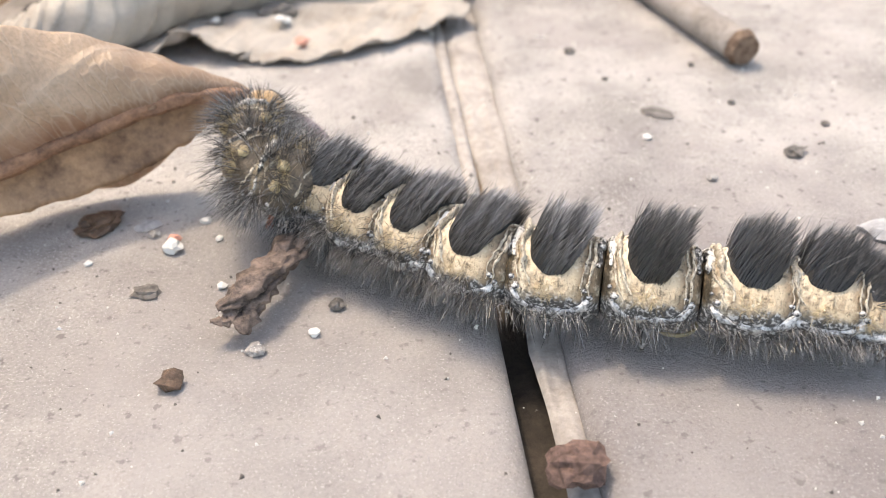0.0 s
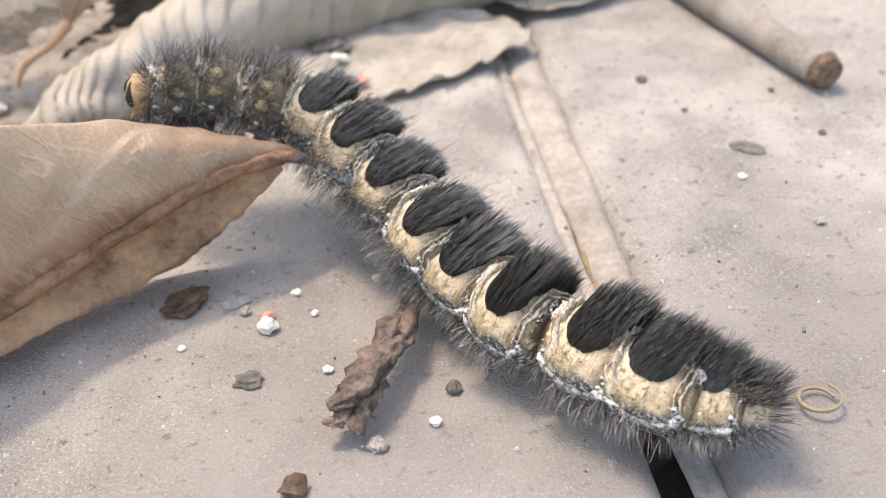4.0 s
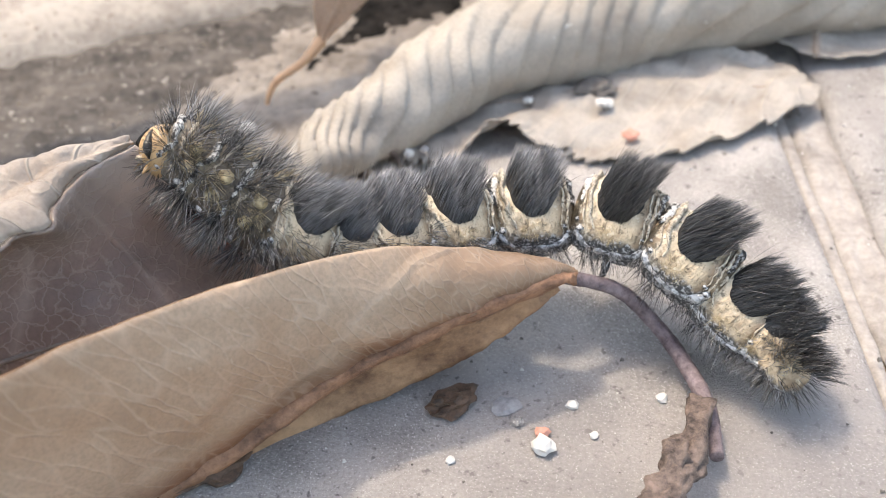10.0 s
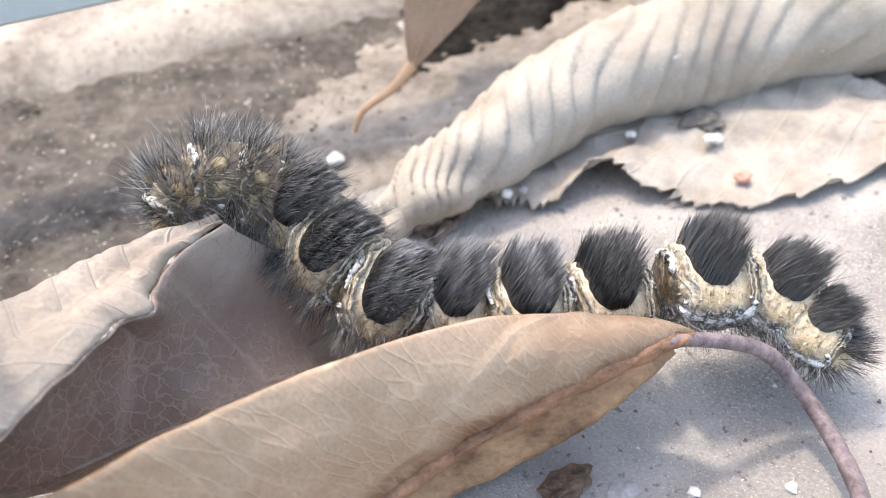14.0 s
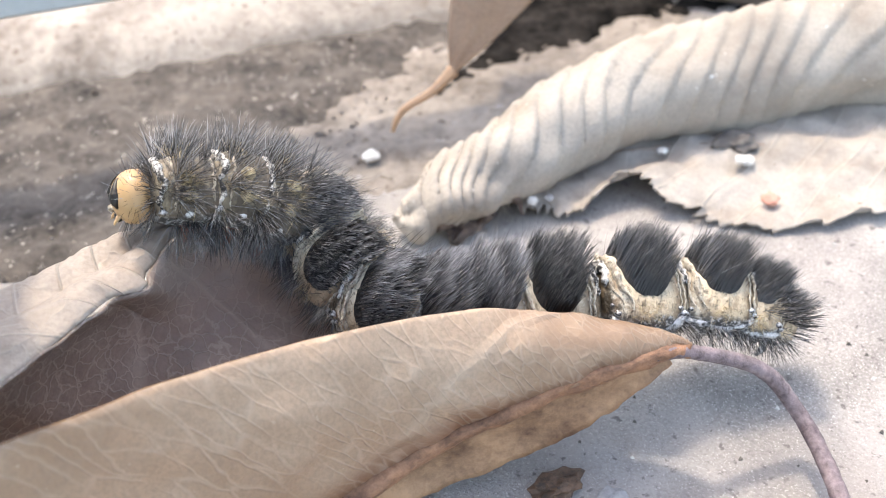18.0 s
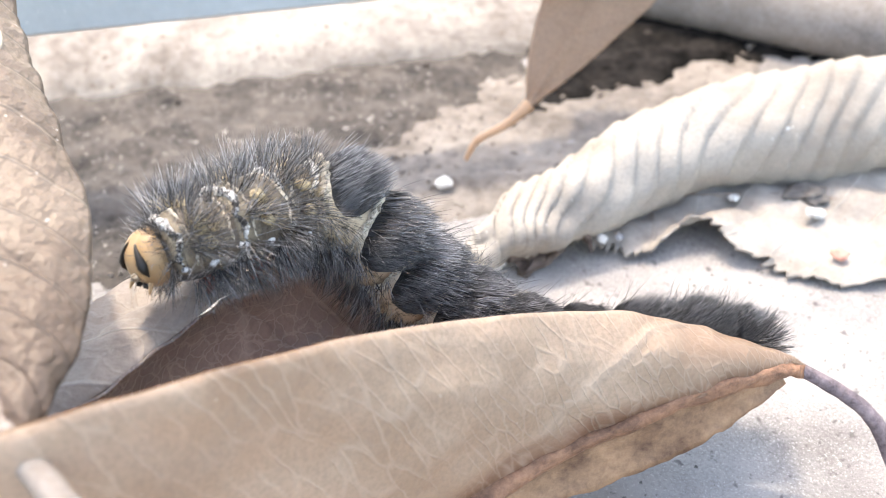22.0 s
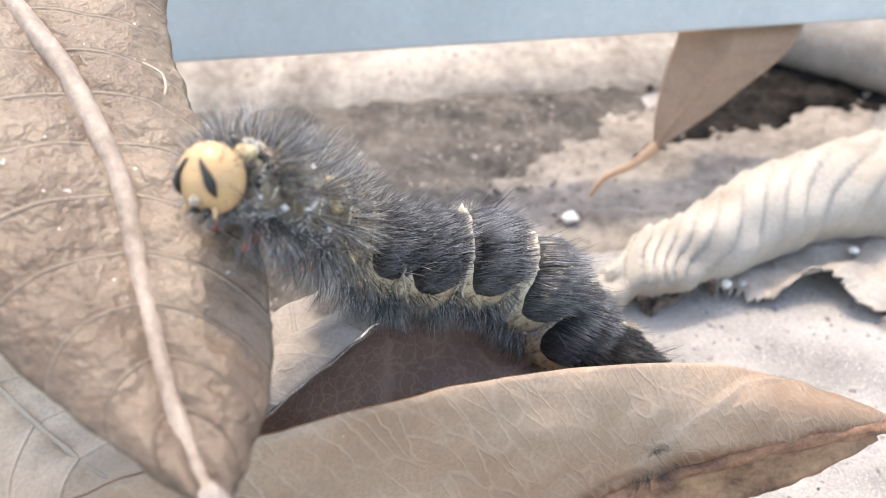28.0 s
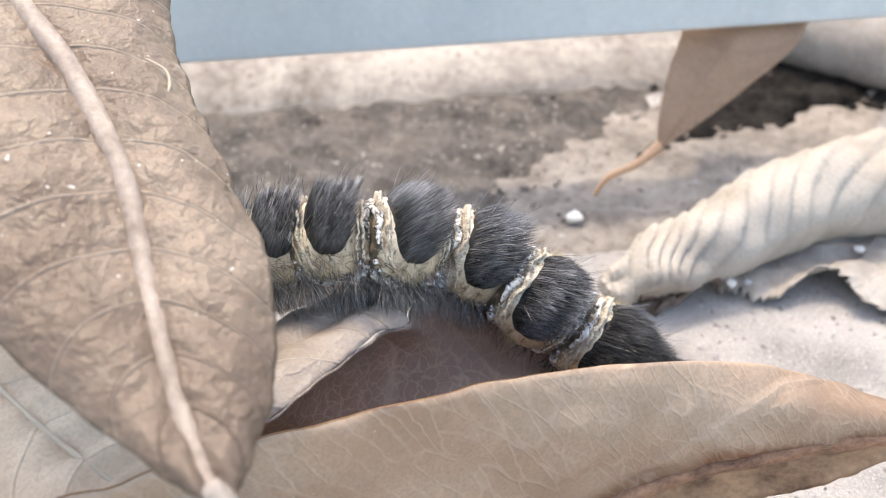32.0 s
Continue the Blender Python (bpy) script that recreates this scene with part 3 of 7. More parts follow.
def sweep(profile, s0, s1, n, mat, name, rough=0.0, seed=0):
    v, f, m = [], [], len(profile)
    for i in range(n):
        s = s0 + (s1 - s0) * i / (n - 1)
        for off, z in profile:
            k = rough * (noise.noise(Vector((s * 0.12, off * 0.25, seed))) + 0.5 * noise.noise(Vector((s * 0.5, off * 0.8, seed))))
            v.append(ledge_point(s, off + k, z + k * 0.7))
    f = [(i * m + j, i * m + j + 1, (i + 1) * m + j + 1, (i + 1) * m + j) for i in range(n - 1) for j in range(m - 1)]
    f = [tuple(reversed(q)) for q in f]
    f += [tuple(range(m)), tuple(reversed(range((n - 1) * m, n * m)))]
    return mesh_of(name, v, f, [mat])


ledge = tagged(new("ledge", sweep([(2, -1), (3.2, 0.9), (4.6, 2.2), (6.4, 3.4), (8.4, 4.3), (10.6, 4.9), (14, 5.2), (19, 5.3), (30, 5.3), (60, 5.3), (110, 5.3), (110, -1)], -130, 40, 240, LEDGE, "ledge", 1.0, 2)), "worn beige concrete ledge with a rounded dirty lip", "ledge", kind="structure")


def soil_shade_sheet(name, inside, x0, x1, y0, y1, mat, high, seed, label, n=110):
    """A sheet of loose grit or painted shade that thins out to nothing where inside(x, y) falls to zero; mm."""
    v = []
    for i in range(n):
        for j in range(n):
            x, y = x0 + (x1 - x0) * i / (n - 1), y0 + (y1 - y0) * j / (n - 1)
            q = Vector((x, y, seed))
            r = inside(x, y) + 0.45 * noise.noise(q * 0.22) + 0.25 * noise.noise(q * 0.7)
            h = -1.2 + min(1.5, max(0, r * 1.9)) + (0.55 * noise.noise(q * 0.55) + 0.4 * noise.noise(q * 1.5)) * high * min(1, max(0, r * 1.5))
            v.append((x * MM, y * MM, h * MM))
    f = [(i * n + j, (i + 1) * n + j, (i + 1) * n + j + 1, i * n + j + 1) for i in range(n - 1) for j in range(n - 1)]
    return tagged(new(name, mesh_of(name, v, f, [mat])), label, "soil", kind="stuff")


def off_ledge(x, y):
    return (Vector((x, y, 0)) * MM - FOOT).dot(BACK) / MM


soil_shade_sheet("grit", lambda x, y: min((off_ledge(x, y) + 36) / 10, (-57 - x + 0.6 * max(0, y - 100)) / 5, 1.7, max((-49 - x) / 9, (160.5 + 1.06 * x - y) / 9)), -150, -20, 44, 140, SOIL, 1.0, 3, "dark gritty soil gathered along the foot of the ledge").location.z = 0.4 * MM
soil_shade_sheet("dust", lambda x, y: min((off_ledge(x, y) + 30) / 4, (-22 - x) / 6, (x + 66) / 5, (154.5 + 1.06 * min(x, -28) - y) / 2 + 9, 1.5), -72, -20, 76, 150, DUST, 0.7, 9, "brownish dust and fine soil spread before the ledge", 110)
# this sheet is only shade, laid as a dark layer behind the leaves
soil_shade_sheet("damp_soil", lambda x, y: min((y - 155.5 - 1.06 * min(x, -28)) / 9, (-12 - x) / 8, (x + 50) / 5, 1.0) + 0.15, -60, -4, 100, 158, HOLLOWSHADE, 0.9, 6, "near-black sheet painting the shade in a hollow behind the leaves", 70).location.z = 0.5 * MM

metal_strip = thing("metal_strip", "blue-grey painted metal strip spanning above the ledge", "metal rail")
v, f = [], []
prof = [(-12.8, 16.0), (-12.3, 15.6), (-10.2, 15.6), (-9.8, 16.0), (-9.8, 25.5), (-10.2, 26), (-12.3, 26), (-12.8, 25.5)]
for i, s in enumerate((-160, 130)):
    for off, z in prof:
        v.append(ledge_point(s, off, z))
f = [(j, (j + 1) % 8, 8 + (j + 1) % 8, 8 + j) for j in range(8)] + [tuple(reversed(range(8))), tuple(range(8, 16))]
part("strip", mesh_of("strip", v, f, [METAL], False), metal_strip)
for s in (-154, 124):
    q = [ledge_point(s + a, b, c) for c in (0.0, 16.4) for a, b in ((-3, -12.6), (3, -12.6), (3, -10), (-3, -10))]
    part("foot", mesh_of("foot", q, [(3, 2, 1, 0), (4, 5, 6, 7), (0, 1, 5, 4), (1, 2, 6, 5), (2, 3, 7, 6), (3, 0, 4, 7)], [METAL], False), metal_strip)

# ---------------------------------------------------------------- leaves


def leaf(name, label, mat, mid, left, right, back_mat=None, rib=None, rib_mat=None, stalk=None, stalk_mat=None, group="", rib_lumpy=0.0, **shape):
    root = thing(name, label, "leaf", group)
    v, f, uv, (a, b, c) = blade(mid, left, right, **shape)
    part("blade", mesh_of("blade", v, f, [mat, back_mat or mat], True, uv, [0] * a + [1] * b + [0] * c), root)
    if rib:
        tv, tf = tube(mid, rib, 140, 12, 0.04, 3, lumpy=rib_lumpy)
        part("midrib", mesh_of("midrib", tv, tf, [rib_mat]), root)
    if stalk:
        tv, tf = tube(stalk[0], stalk[1], 70, 10, 0.05, 4)
        part("petiole", mesh_of("petiole", tv, tf, [stalk_mat]), root)
    return root


# the folded brown leaf that the caterpillar crosses
brown_leaf = leaf(
    "brown_leaf", "glossy brown dried leaf folded along its rusty midrib, stalk curving away", RUST,
    mm((-84, 16, 2), (-66, 32, 0.9), (-52, 44.5, 0.6), (-42, 53, 2.8), (-35.5, 58.6, 4.7), (-30, 61.6, 7.0), (-25, 63.8, 8.7), (-21.6, 66.0, 8.7), (-20.4, 66.6, 8.5)),
    mm((-86.0, 10.0, 12.0), (-70.0, 26.0, 17.0), (-57.9, 37.5, 19.3), (-48.5, 47.8, 18.3), (-41.4, 56.1, 15.8), (-34.0, 62.4, 13.4), (-27.8, 65.3, 11.6), (-22.6, 67.2, 9.5), (-20.3, 66.9, 8.7)),
    mm((-80, 24, 1), (-63, 39, 1), (-49, 51, 1), (-40, 59, 0.8), (-34, 63.5, 0.5), (-29.5, 65.4, 0.8), (-25, 66.4, 4.6), (-21.6, 67.0, 7.4), (-20.3, 66.9, 8.2)),
    back_mat=BROWN, rib=[0.6 * MM, 0.7 * MM, 0.7 * MM, 0.62 * MM, 0.55 * MM, 0.5 * MM], rib_mat=MIDRIB,
    stalk=(mm((-22.4, 65.6, 8.4), (-20.4, 66.6, 8.2), (-15.9, 68.1, 6.0), (-13, 67.6, 3.2), (-11.2, 65, 2.3), (-10, 61.5, 2.1), (-9.7, 57.5, 2.1)), [0.4 * MM, 0.45 * MM, 0.5 * MM, 0.52 * MM, 0.54 * MM, 0.56 * MM, 0.44 * MM]), stalk_mat=PETIOLE,
    rib_lumpy=0.5, bow_left=-0.0010, bow_right=0.0004, n=150, m=60, ribs=17, slant=1.3, relief=0.00002, wavy=0.0008, seed=2)
v, f, uv, k = blade(
    mm((-46, 49.6, 1.7), (-42, 53, 2.7), (-35.5, 58.6, 4.6), (-30, 61.6, 6.9), (-25, 63.8, 8.5), (-21.6, 65.9, 8.6)),
    mm((-46, 49.4, 0.5), (-41.8, 52.6, 0.4), (-35.2, 58.2, 0.9), (-29.4, 61.3, 2.5), (-24.6, 63.6, 5.0), (-21.2, 65.8, 7.8)),
    mm((-46, 49.7, 1.6), (-42, 53.2, 2.5), (-35.5, 58.8, 4.4), (-30, 61.8, 6.7), (-25, 64, 8.3), (-21.6, 66.1, 8.4)),
    bow_left=-0.0003, n=90, m=20, ribs=12, slant=0.6, relief=0.00003, wavy=0.0004, ragged=0.0006, seed=31)
part("lower_fold", mesh_of("lower_fold", v, f, [FOLD], True, uv), brown_leaf, "rusty fold of the other half below the midrib")
curl = None
for k, (pts, r, fl) in enumerate((
        (mm((-9.7, 58.5, 2.3), (-10.3, 54.4, 2.7), (-11.4, 51.9, 2.6), (-12.7, 49.5, 3.0), (-13.8, 48.0, 2.7), (-15.0, 47.5, 2.2)), (0.75, 0.85, 1.0, 0.95, 0.8, 0.35), 0.5),
        (mm((-10.4, 55.2, 2.4), (-11.5, 53.1, 3.0), (-11.9, 50.8, 2.1), (-12.9, 48.5, 2.2), (-13.3, 47.0, 1.6), (-13.0, 46.0, 1.2)), (0.5, 0.75, 0.8, 0.9, 0.7, 0.25), 0.45),
        (mm((-13.7, 48.0, 2.5), (-14.3, 46.9, 1.7), (-15.3, 46.5, 1.9)), (0.6, 0.5, 0.2), 0.5))):
    tv, tf = tube(pts, [q * MM for q in r], 80, 22, 0.03, 7 + k, lumpy=0.75, flat=fl)
    ob = part("stalk_end" if k == 0 else "fork", mesh_of("stalk_end", tv, tf, [CURL]), curl or brown_leaf, "" if curl else "shrivelled dark brown end of the stalk")
    curl = curl or ob

PIVOT = Vector((-35, 57, 5)) * MM
for ob in brown_leaf.children:
    ob.location = -PIVOT
brown_leaf.location = PIVOT

RIM = mm((-58, 39, 17.5), (-54, 45, 17), (-52.8, 50.5, 16), (-52.2, 54, 15.4), (-51.9, 55.7, 15.1), (-50.8, 57.2, 14.6), (-51.4, 58.6, 14.5), (-51.2, 61.5, 14.5), (-49.6, 65, 14.5))
# the hollow mauve leaf beside it, with its rim rolled outwards
cup = leaf(
    "mauve_leaf", "hollow mauve-brown dried leaf with a pale rolled rim", CUP,
    mm((-61, 45, 8), (-55, 50, 6.5), (-51, 54.5, 5.8), (-47.5, 57.5, 5.8), (-45, 61.5, 5.6), (-42.8, 65.4, 5.8), (-39.8, 68.8, 5.9)),
    RIM,
    mm((-60, 50, 2.5), (-53, 54, 2), (-46, 58.5, 1), (-40, 62, 0.8), (-36.5, 64.5, 1), (-35, 67, 1.2), (-34.5, 69.5, 1.4)),
    rib=[0.12 * MM, 0.18 * MM, 0.18 * MM, 0.12 * MM], rib_mat=TANRIB,
    bow_left=0.003, bow_right=-0.0006, n=110, m=50, ribs=9, slant=0.8, relief=0.00003, wavy=0.0006, seed=5)
v, f, uv, k = blade(
    mm((-63, 39, 17.2), (-58, 46.8, 16.6), (-56.2, 52.2, 15.7), (-54.8, 55.7, 15.0), (-53.7, 58.7, 14.7), (-52.3, 61.7, 14.7), (-49.7, 65.1, 14.6)),
    RIM,
    mm((-68, 42.5, 13.5), (-62.5, 49.2, 13.4), (-59.8, 54.3, 13), (-57.6, 58, 12.8), (-55.8, 60.4, 13), (-53.3, 62.5, 13.7), (-49.9, 65.3, 14.4)),
    bow_left=0.0008, bow_right=0.0012, n=90, m=26, ribs=8, slant=0.8, wavy=0.0005, seed=9)
part("rolled_rim", mesh_of("rolled_rim", v, f, [FLAP], True, uv), cup, "pale outward roll of the leaf rim")
CUP_PIVOT = Vector((-50, 57, 8)) * MM
for ob in cup.children:
    ob.location = -CUP_PIVOT
cup.location = CUP_PIVOT

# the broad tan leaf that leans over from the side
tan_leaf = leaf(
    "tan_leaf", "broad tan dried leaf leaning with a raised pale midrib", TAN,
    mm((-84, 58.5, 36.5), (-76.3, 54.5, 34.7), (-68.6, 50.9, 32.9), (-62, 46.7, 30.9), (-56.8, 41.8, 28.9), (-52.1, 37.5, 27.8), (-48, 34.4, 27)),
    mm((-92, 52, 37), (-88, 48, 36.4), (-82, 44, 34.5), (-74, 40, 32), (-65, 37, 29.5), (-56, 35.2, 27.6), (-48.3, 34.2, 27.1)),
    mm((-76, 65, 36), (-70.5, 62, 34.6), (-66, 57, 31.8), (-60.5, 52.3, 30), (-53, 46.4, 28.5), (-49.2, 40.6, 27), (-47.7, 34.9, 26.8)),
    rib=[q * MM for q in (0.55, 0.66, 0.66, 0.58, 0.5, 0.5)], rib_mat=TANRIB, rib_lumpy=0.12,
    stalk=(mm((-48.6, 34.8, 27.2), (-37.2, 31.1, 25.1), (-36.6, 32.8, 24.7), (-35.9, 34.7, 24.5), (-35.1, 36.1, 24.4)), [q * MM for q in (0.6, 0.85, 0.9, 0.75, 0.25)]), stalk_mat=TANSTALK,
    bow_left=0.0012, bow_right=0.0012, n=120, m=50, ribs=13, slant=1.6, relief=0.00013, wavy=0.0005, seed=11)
tv, tf = tube(mm((-65.4, 53.6, 33.0), (-64.1, 53.6, 32.6), (-63.3, 52.6, 32.1), (-63.4, 51.2, 31.8), (-65.2, 50.4, 32.5)), [0.06 * MM, 0.09 * MM, 0.05 * MM], 40, 6)
part("fibre", mesh_of("fibre", tv, tf, [FIBRE]), tan_leaf, "thin pale fibre peeling from the leaf")
TAN_PIVOT = Vector((-55, 42, 28)) * MM
for ob in tan_leaf.children:
    ob.location = -TAN_PIVOT
tan_leaf.location = TAN_PIVOT
leaf("small_tan_leaf", "pale tan dried leaf lying under the broader one", SMALL,
     mm((-84, 44, 22), (-72, 40.5, 19.5), (-63, 38.5, 18), (-55, 37.5, 17.5), (-50, 38, 16)),
     mm((-86, 36, 19), (-74, 33, 17), (-64, 33, 16), (-56, 34.5, 16.5), (-50, 37.5, 16)),
     mm((-80, 51, 20), (-70, 47, 18), (-62, 44, 17), (-55, 41, 16.5), (-50, 38.5, 16)),
     rib=[0.12 * MM, 0.16 * MM, 0.12 * MM], rib_mat=FIBRE, bow_left=0.001, bow_right=0.001, n=80, m=36, ribs=12, slant=1.4, wavy=0.0005, seed=13)

# the upright leaf with an orange stalk at the ledge
leaf("upright_leaf", "smooth tan dried leaf standing on its thin orange stalk", UPRIGHT,
     mm((-45.8, 100.6, 5.6), (-44.4, 103.6, 8.4), (-42.6, 107.2, 11.6), (-41.4, 110.6, 14.6), (-42.4, 117, 18.5)),
     mm((-46.0, 100.9, 5.9), (-46.7, 103.2, 8.6), (-47, 106.6, 11.6), (-46.9, 109.8, 14.8), (-49.0, 116, 19)),
     mm((-45.4, 100.8, 5.5), (-42, 104.2, 8.0), (-38.6, 107.6, 11.2), (-35.6, 111.8, 14.2), (-35.0, 118, 18)),
     stalk=(mm((-45.6, 100.8, 5.8), (-47.2, 98.8, 4.4), (-49.6, 96.8, 3.2), (-50.6, 96.0, 1.2)), [q * MM for q in (0.65, 0.42, 0.36, 0.22)]), stalk_mat=ORANGE,
     bow_left=0.0006, bow_right=0.0006, n=60, m=30, ribs=8, slant=0.8, relief=0.00004, seed=17)


def roll(axis, radii, turns, start, n=340, m=110, ribs=27, skew=8.0, relief=0.00044, seed=0):
    """A leaf rolled up round an axis, with slanting ridges; two-sided."""
    c = spline(axis, n)
    r = spline([[q] for q in radii], n)[:, 0]
    t = unit(np.gradient(c, axis=0))
    s = unit(np.cross(t, np.array([0, 0, 1.0])))
    u = np.cross(s, t)
    ang = start + np.linspace(0, turns * 2 * np.pi, m)
    g = np.linspace(0, 1, n)[:, None] * ribs - (ang[None] - start) / (2 * np.pi) * skew
    g = g + np.array([[1.5 * noise.noise(Vector((i * 0.02, a * 0.5, seed + 4.0))) for a in ang] for i in range(n)])
    saw = g - np.floor(g)
    lift = relief * (0.95 * saw ** 2.4 + 0.35 * np.sqrt(np.clip(1 - (2 * saw - 1) ** 2, 0, 1)) - 0.6)
    rad = r[:, None] * (1 - 0.16 * np.linspace(0, 1, m)[None]) + lift
    for i in range(n):
        for j in range(m):
            rad[i, j] += 0.0011 * noise.noise(Vector((i * 0.035, math.cos(ang[j]), math.sin(ang[j]) + seed)))
    P = c[:, None] + (np.cos(ang)[None, :, None] * s[:, None] + np.sin(ang)[None, :, None] * u[:, None]) * rad[..., None]
    N = unit(np.cross(np.gradient(P, axis=0), np.gradient(P, axis=1)))
    k = n * m
    v = np.vstack([P.reshape(-1, 3), (P + N * 0.0002).reshape(-1, 3)])
    f = [(i * m + j, (i + 1) * m + j, (i + 1) * m + j + 1, i * m + j + 1) for i in range(n - 1) for j in range(m - 1)]
    b = [(q[3] + k, q[2] + k, q[1] + k, q[0] + k) for q in f]
    e = [(j, j + 1, j + 1 + k, j + k) for j in range(m - 1)] + [(i * m, i * m + k, (i + 1) * m + k, (i + 1) * m) for i in range(n - 1)] + [(i * m + m - 1, (i + 1) * m + m - 1, (i + 1) * m + m - 1 + k, i * m + m - 1 + k) for i in range(n - 1)]
    uv = np.stack(np.meshgrid(np.linspace(0, 1, n), np.linspace(0, 1, m), indexing="ij"), -1).reshape(-1, 2)
    pinch = c[0] - t[0] * 0.0004
    cap = [(2 * k, j, j + 1) for j in range(m - 1)]
    return np.vstack([v, pinch[None]]), f + b + e + cap, np.vstack([uv, uv, [[0, 0.5]]])


rolled = thing("rolled_leaf", "bleached dried leaf rolled into a ridged tube", "leaf")
v, f, uv = roll(mm((-44.6, 81.4, 1.9), (-42.4, 83.8, 2.8), (-38, 88.6, 4.3), (-31.5, 97.4, 5.0), (-22, 105.2, 5.6), (-9, 112, 6.1), (6, 118, 6.5), (22, 124, 6.7)), [q * MM for q in (1.2, 2.7, 3.6, 4.3, 5.2, 5.7, 5.9, 5.9)], 1.35, -1.3)
part("blade", mesh_of("blade", v, f, [PALE], True, uv), rolled)
tv, tf = tube(mm((-41.5, 87.4, 1.4), (-36.5, 91.6, 1.3), (-29, 98.6, 1.4), (-19, 105.6, 1.6), (-6, 111.6, 1.8), (8, 117.5, 2.0)), [q * MM for q in (0.3, 0.5, 0.5, 0.4)], 80, 8, 0.05, 12)
part("midrib", mesh_of("midrib", tv, tf, [TANRIB]), rolled)
for k, (pts, r) in enumerate(((mm((-41.6, 82.2, 1.6), (-40.4, 83.6, 1.2), (-39.2, 84.0, 0.4)), 0.5), (mm((-38.6, 84.6, 3.2), (-38.0, 84.8, 1.8), (-38.9, 83.8, 0.5)), 0.35), (mm((-36.4, 86.4, 3.0), (-35.6, 86.4, 2.2), (-35.2, 86.0, 1.2)), 0.3))):
    tv, tf = tube(pts, [r * MM, r * 1.1 * MM, r * 0.5 * MM], 24, 10, 0, k, lumpy=0.5)
    part("torn_strip", mesh_of("torn_strip", tv, tf, [CURL]), rolled, "crumpled strip torn from the rim")

leaf("crumbling_leaf", "flat bleached leaf with a crumbling ragged edge on the slab", FLAT,
     mm((-40, 91, 1.0), (-30, 96, 1.4), (-20, 99.5, 1.5), (-10, 101, 1.4), (-3, 101.5, 1.4), (2.4, 101.5, 1.2)),
     mm((-42, 95, 1.2), (-33, 104, 2.5), (-22, 110, 2.5), (-11, 111, 2.0), (-2, 108, 1.6), (2.6, 102.5, 1.2)),
     mm((-37, 87, 0.7), (-31.5, 87.0, 1.3), (-27.2, 91, 3.2), (-21, 88.6, 0.8), (-10, 90.4, 0.8), (1.8, 99.5, 0.9)),
     rib=[0.25 * MM, 0.35 * MM, 0.3 * MM], rib_mat=TANRIB, bow_left=0.0003, bow_right=0.0003, n=140, m=44, ribs=12, slant=1.4, relief=0.00012, wavy=0.0012, ragged=0.0045, seed=21)
leaf("far_leaf", "bleached leaf lying flat beyond the rolled one", FLAT,
     mm((3, 108.5, 1.4), (4, 116, 2.2), (6, 126, 2.6), (8, 138, 2.4), (9, 150, 1.5)),
     mm((2.6, 108.3, 1.2), (-3, 114, 1.8), (-7, 125, 2.2), (-6, 138, 2), (8.5, 150, 1.5)),
     mm((3.4, 108.3, 1.2), (12, 111, 1.2), (18, 122, 1.5), (18, 138, 1.5), (9.5, 150, 1.5)),
     rib=[0.4 * MM, 0.5 * MM, 0.3 * MM], rib_mat=TANRIB, bow_left=0.0008, bow_right=0.0008, n=70, m=34, ribs=12, slant=1.4, wavy=0.0007, ragged=0.001, seed=23)

# ---------------------------------------------------------------- sticks
stick = thing("stick", "grey weathered stick with a dark hollow end", "stick")
tv, tf = tube(mm((28.6, 88.2, 1.9), (25.7, 97, 1.8), (21.9, 109, 1.8), (15.6, 128, 1.9), (9.8, 146, 1.9)), [q * MM for q in (1.7, 1.7, 1.75, 1.8, 1.85)], 70, 18, 0.05, 2)
part("shaft", mesh_of("shaft", tv, tf, [WOOD]), stick)
tv, tf = tube(mm((28.95, 87.2, 1.9), (28.6, 88.2, 1.9)), [1.45 * MM, 1.74 * MM], 6, 18, 0.08, 5)
part("broken_end", mesh_of("broken_end", tv, tf, [PITH], False), stick, "dark broken end")
batten = thing("batten", "pale grey weathered wooden batten lying behind the leaves", "batten")
tv, tf = tube(mm((-62, 141, 4), (-25, 134.5, 4), (15, 128.5, 4), (60, 121, 4)), [4.6 * MM, 4.6 * MM, 4.6 * MM, 4.6 * MM], 50, 16, 0.04, 8)
part("shaft", mesh_of("shaft", tv, tf, [WOOD]), batten)

# ---------------------------------------------------------------- crumbs on the slabs


def crumb(name, label, category, mat, x, y, size, seed, flat=0.6, rough=0.4, turn=0, stretch=1.0, detail=2):
    ob = tagged(new(name, with_mat(lump(size * MM, seed, rough, detail, flat), mat)), label, category)
    ob.matrix_basis = Matrix.Translation((x * MM, y * MM, size * flat * 0.36 * MM)) @ Matrix.Rotation(radians(turn), 4, "Z") @ Matrix.Diagonal((stretch, 1, 1, 1))
    return ob


crumb("pebble", "small white chip of stone on the slab", "pebble", WHITE, -20.5, 57.0, 1.5, 3, 0.7, 0.5)
crumb("pebble", "tiny peach-coloured chip beside the white one", "pebble", PEACH, -20.6, 58.1, 1.0, 5, 0.7)
crumb("husk", "shrivelled dark brown seed husk on the slab", "husk", HUSK, -26.6, 60.0, 2.4, 9, 0.55, 0.6, 35, 1.35, 3)
crumb("flake", "thin grey translucent flake on the slab", "flake", SLATE, -23.2, 60.3, 1.7, 12, 0.14, 0.5, 50, 1.2)
crumb("husk", "dark brown husk tucked under the folded leaf", "husk", HUSK, -41.3, 53.0, 3.2, 19, 0.4, 0.5, 30, 1.5, 3)
crumb("crumb", "small dark angular crumb on the slab", "crumb", CRUMB, -21.0, 51.8, 1.5, 21, 0.4, 0.8, 10, 1.3)
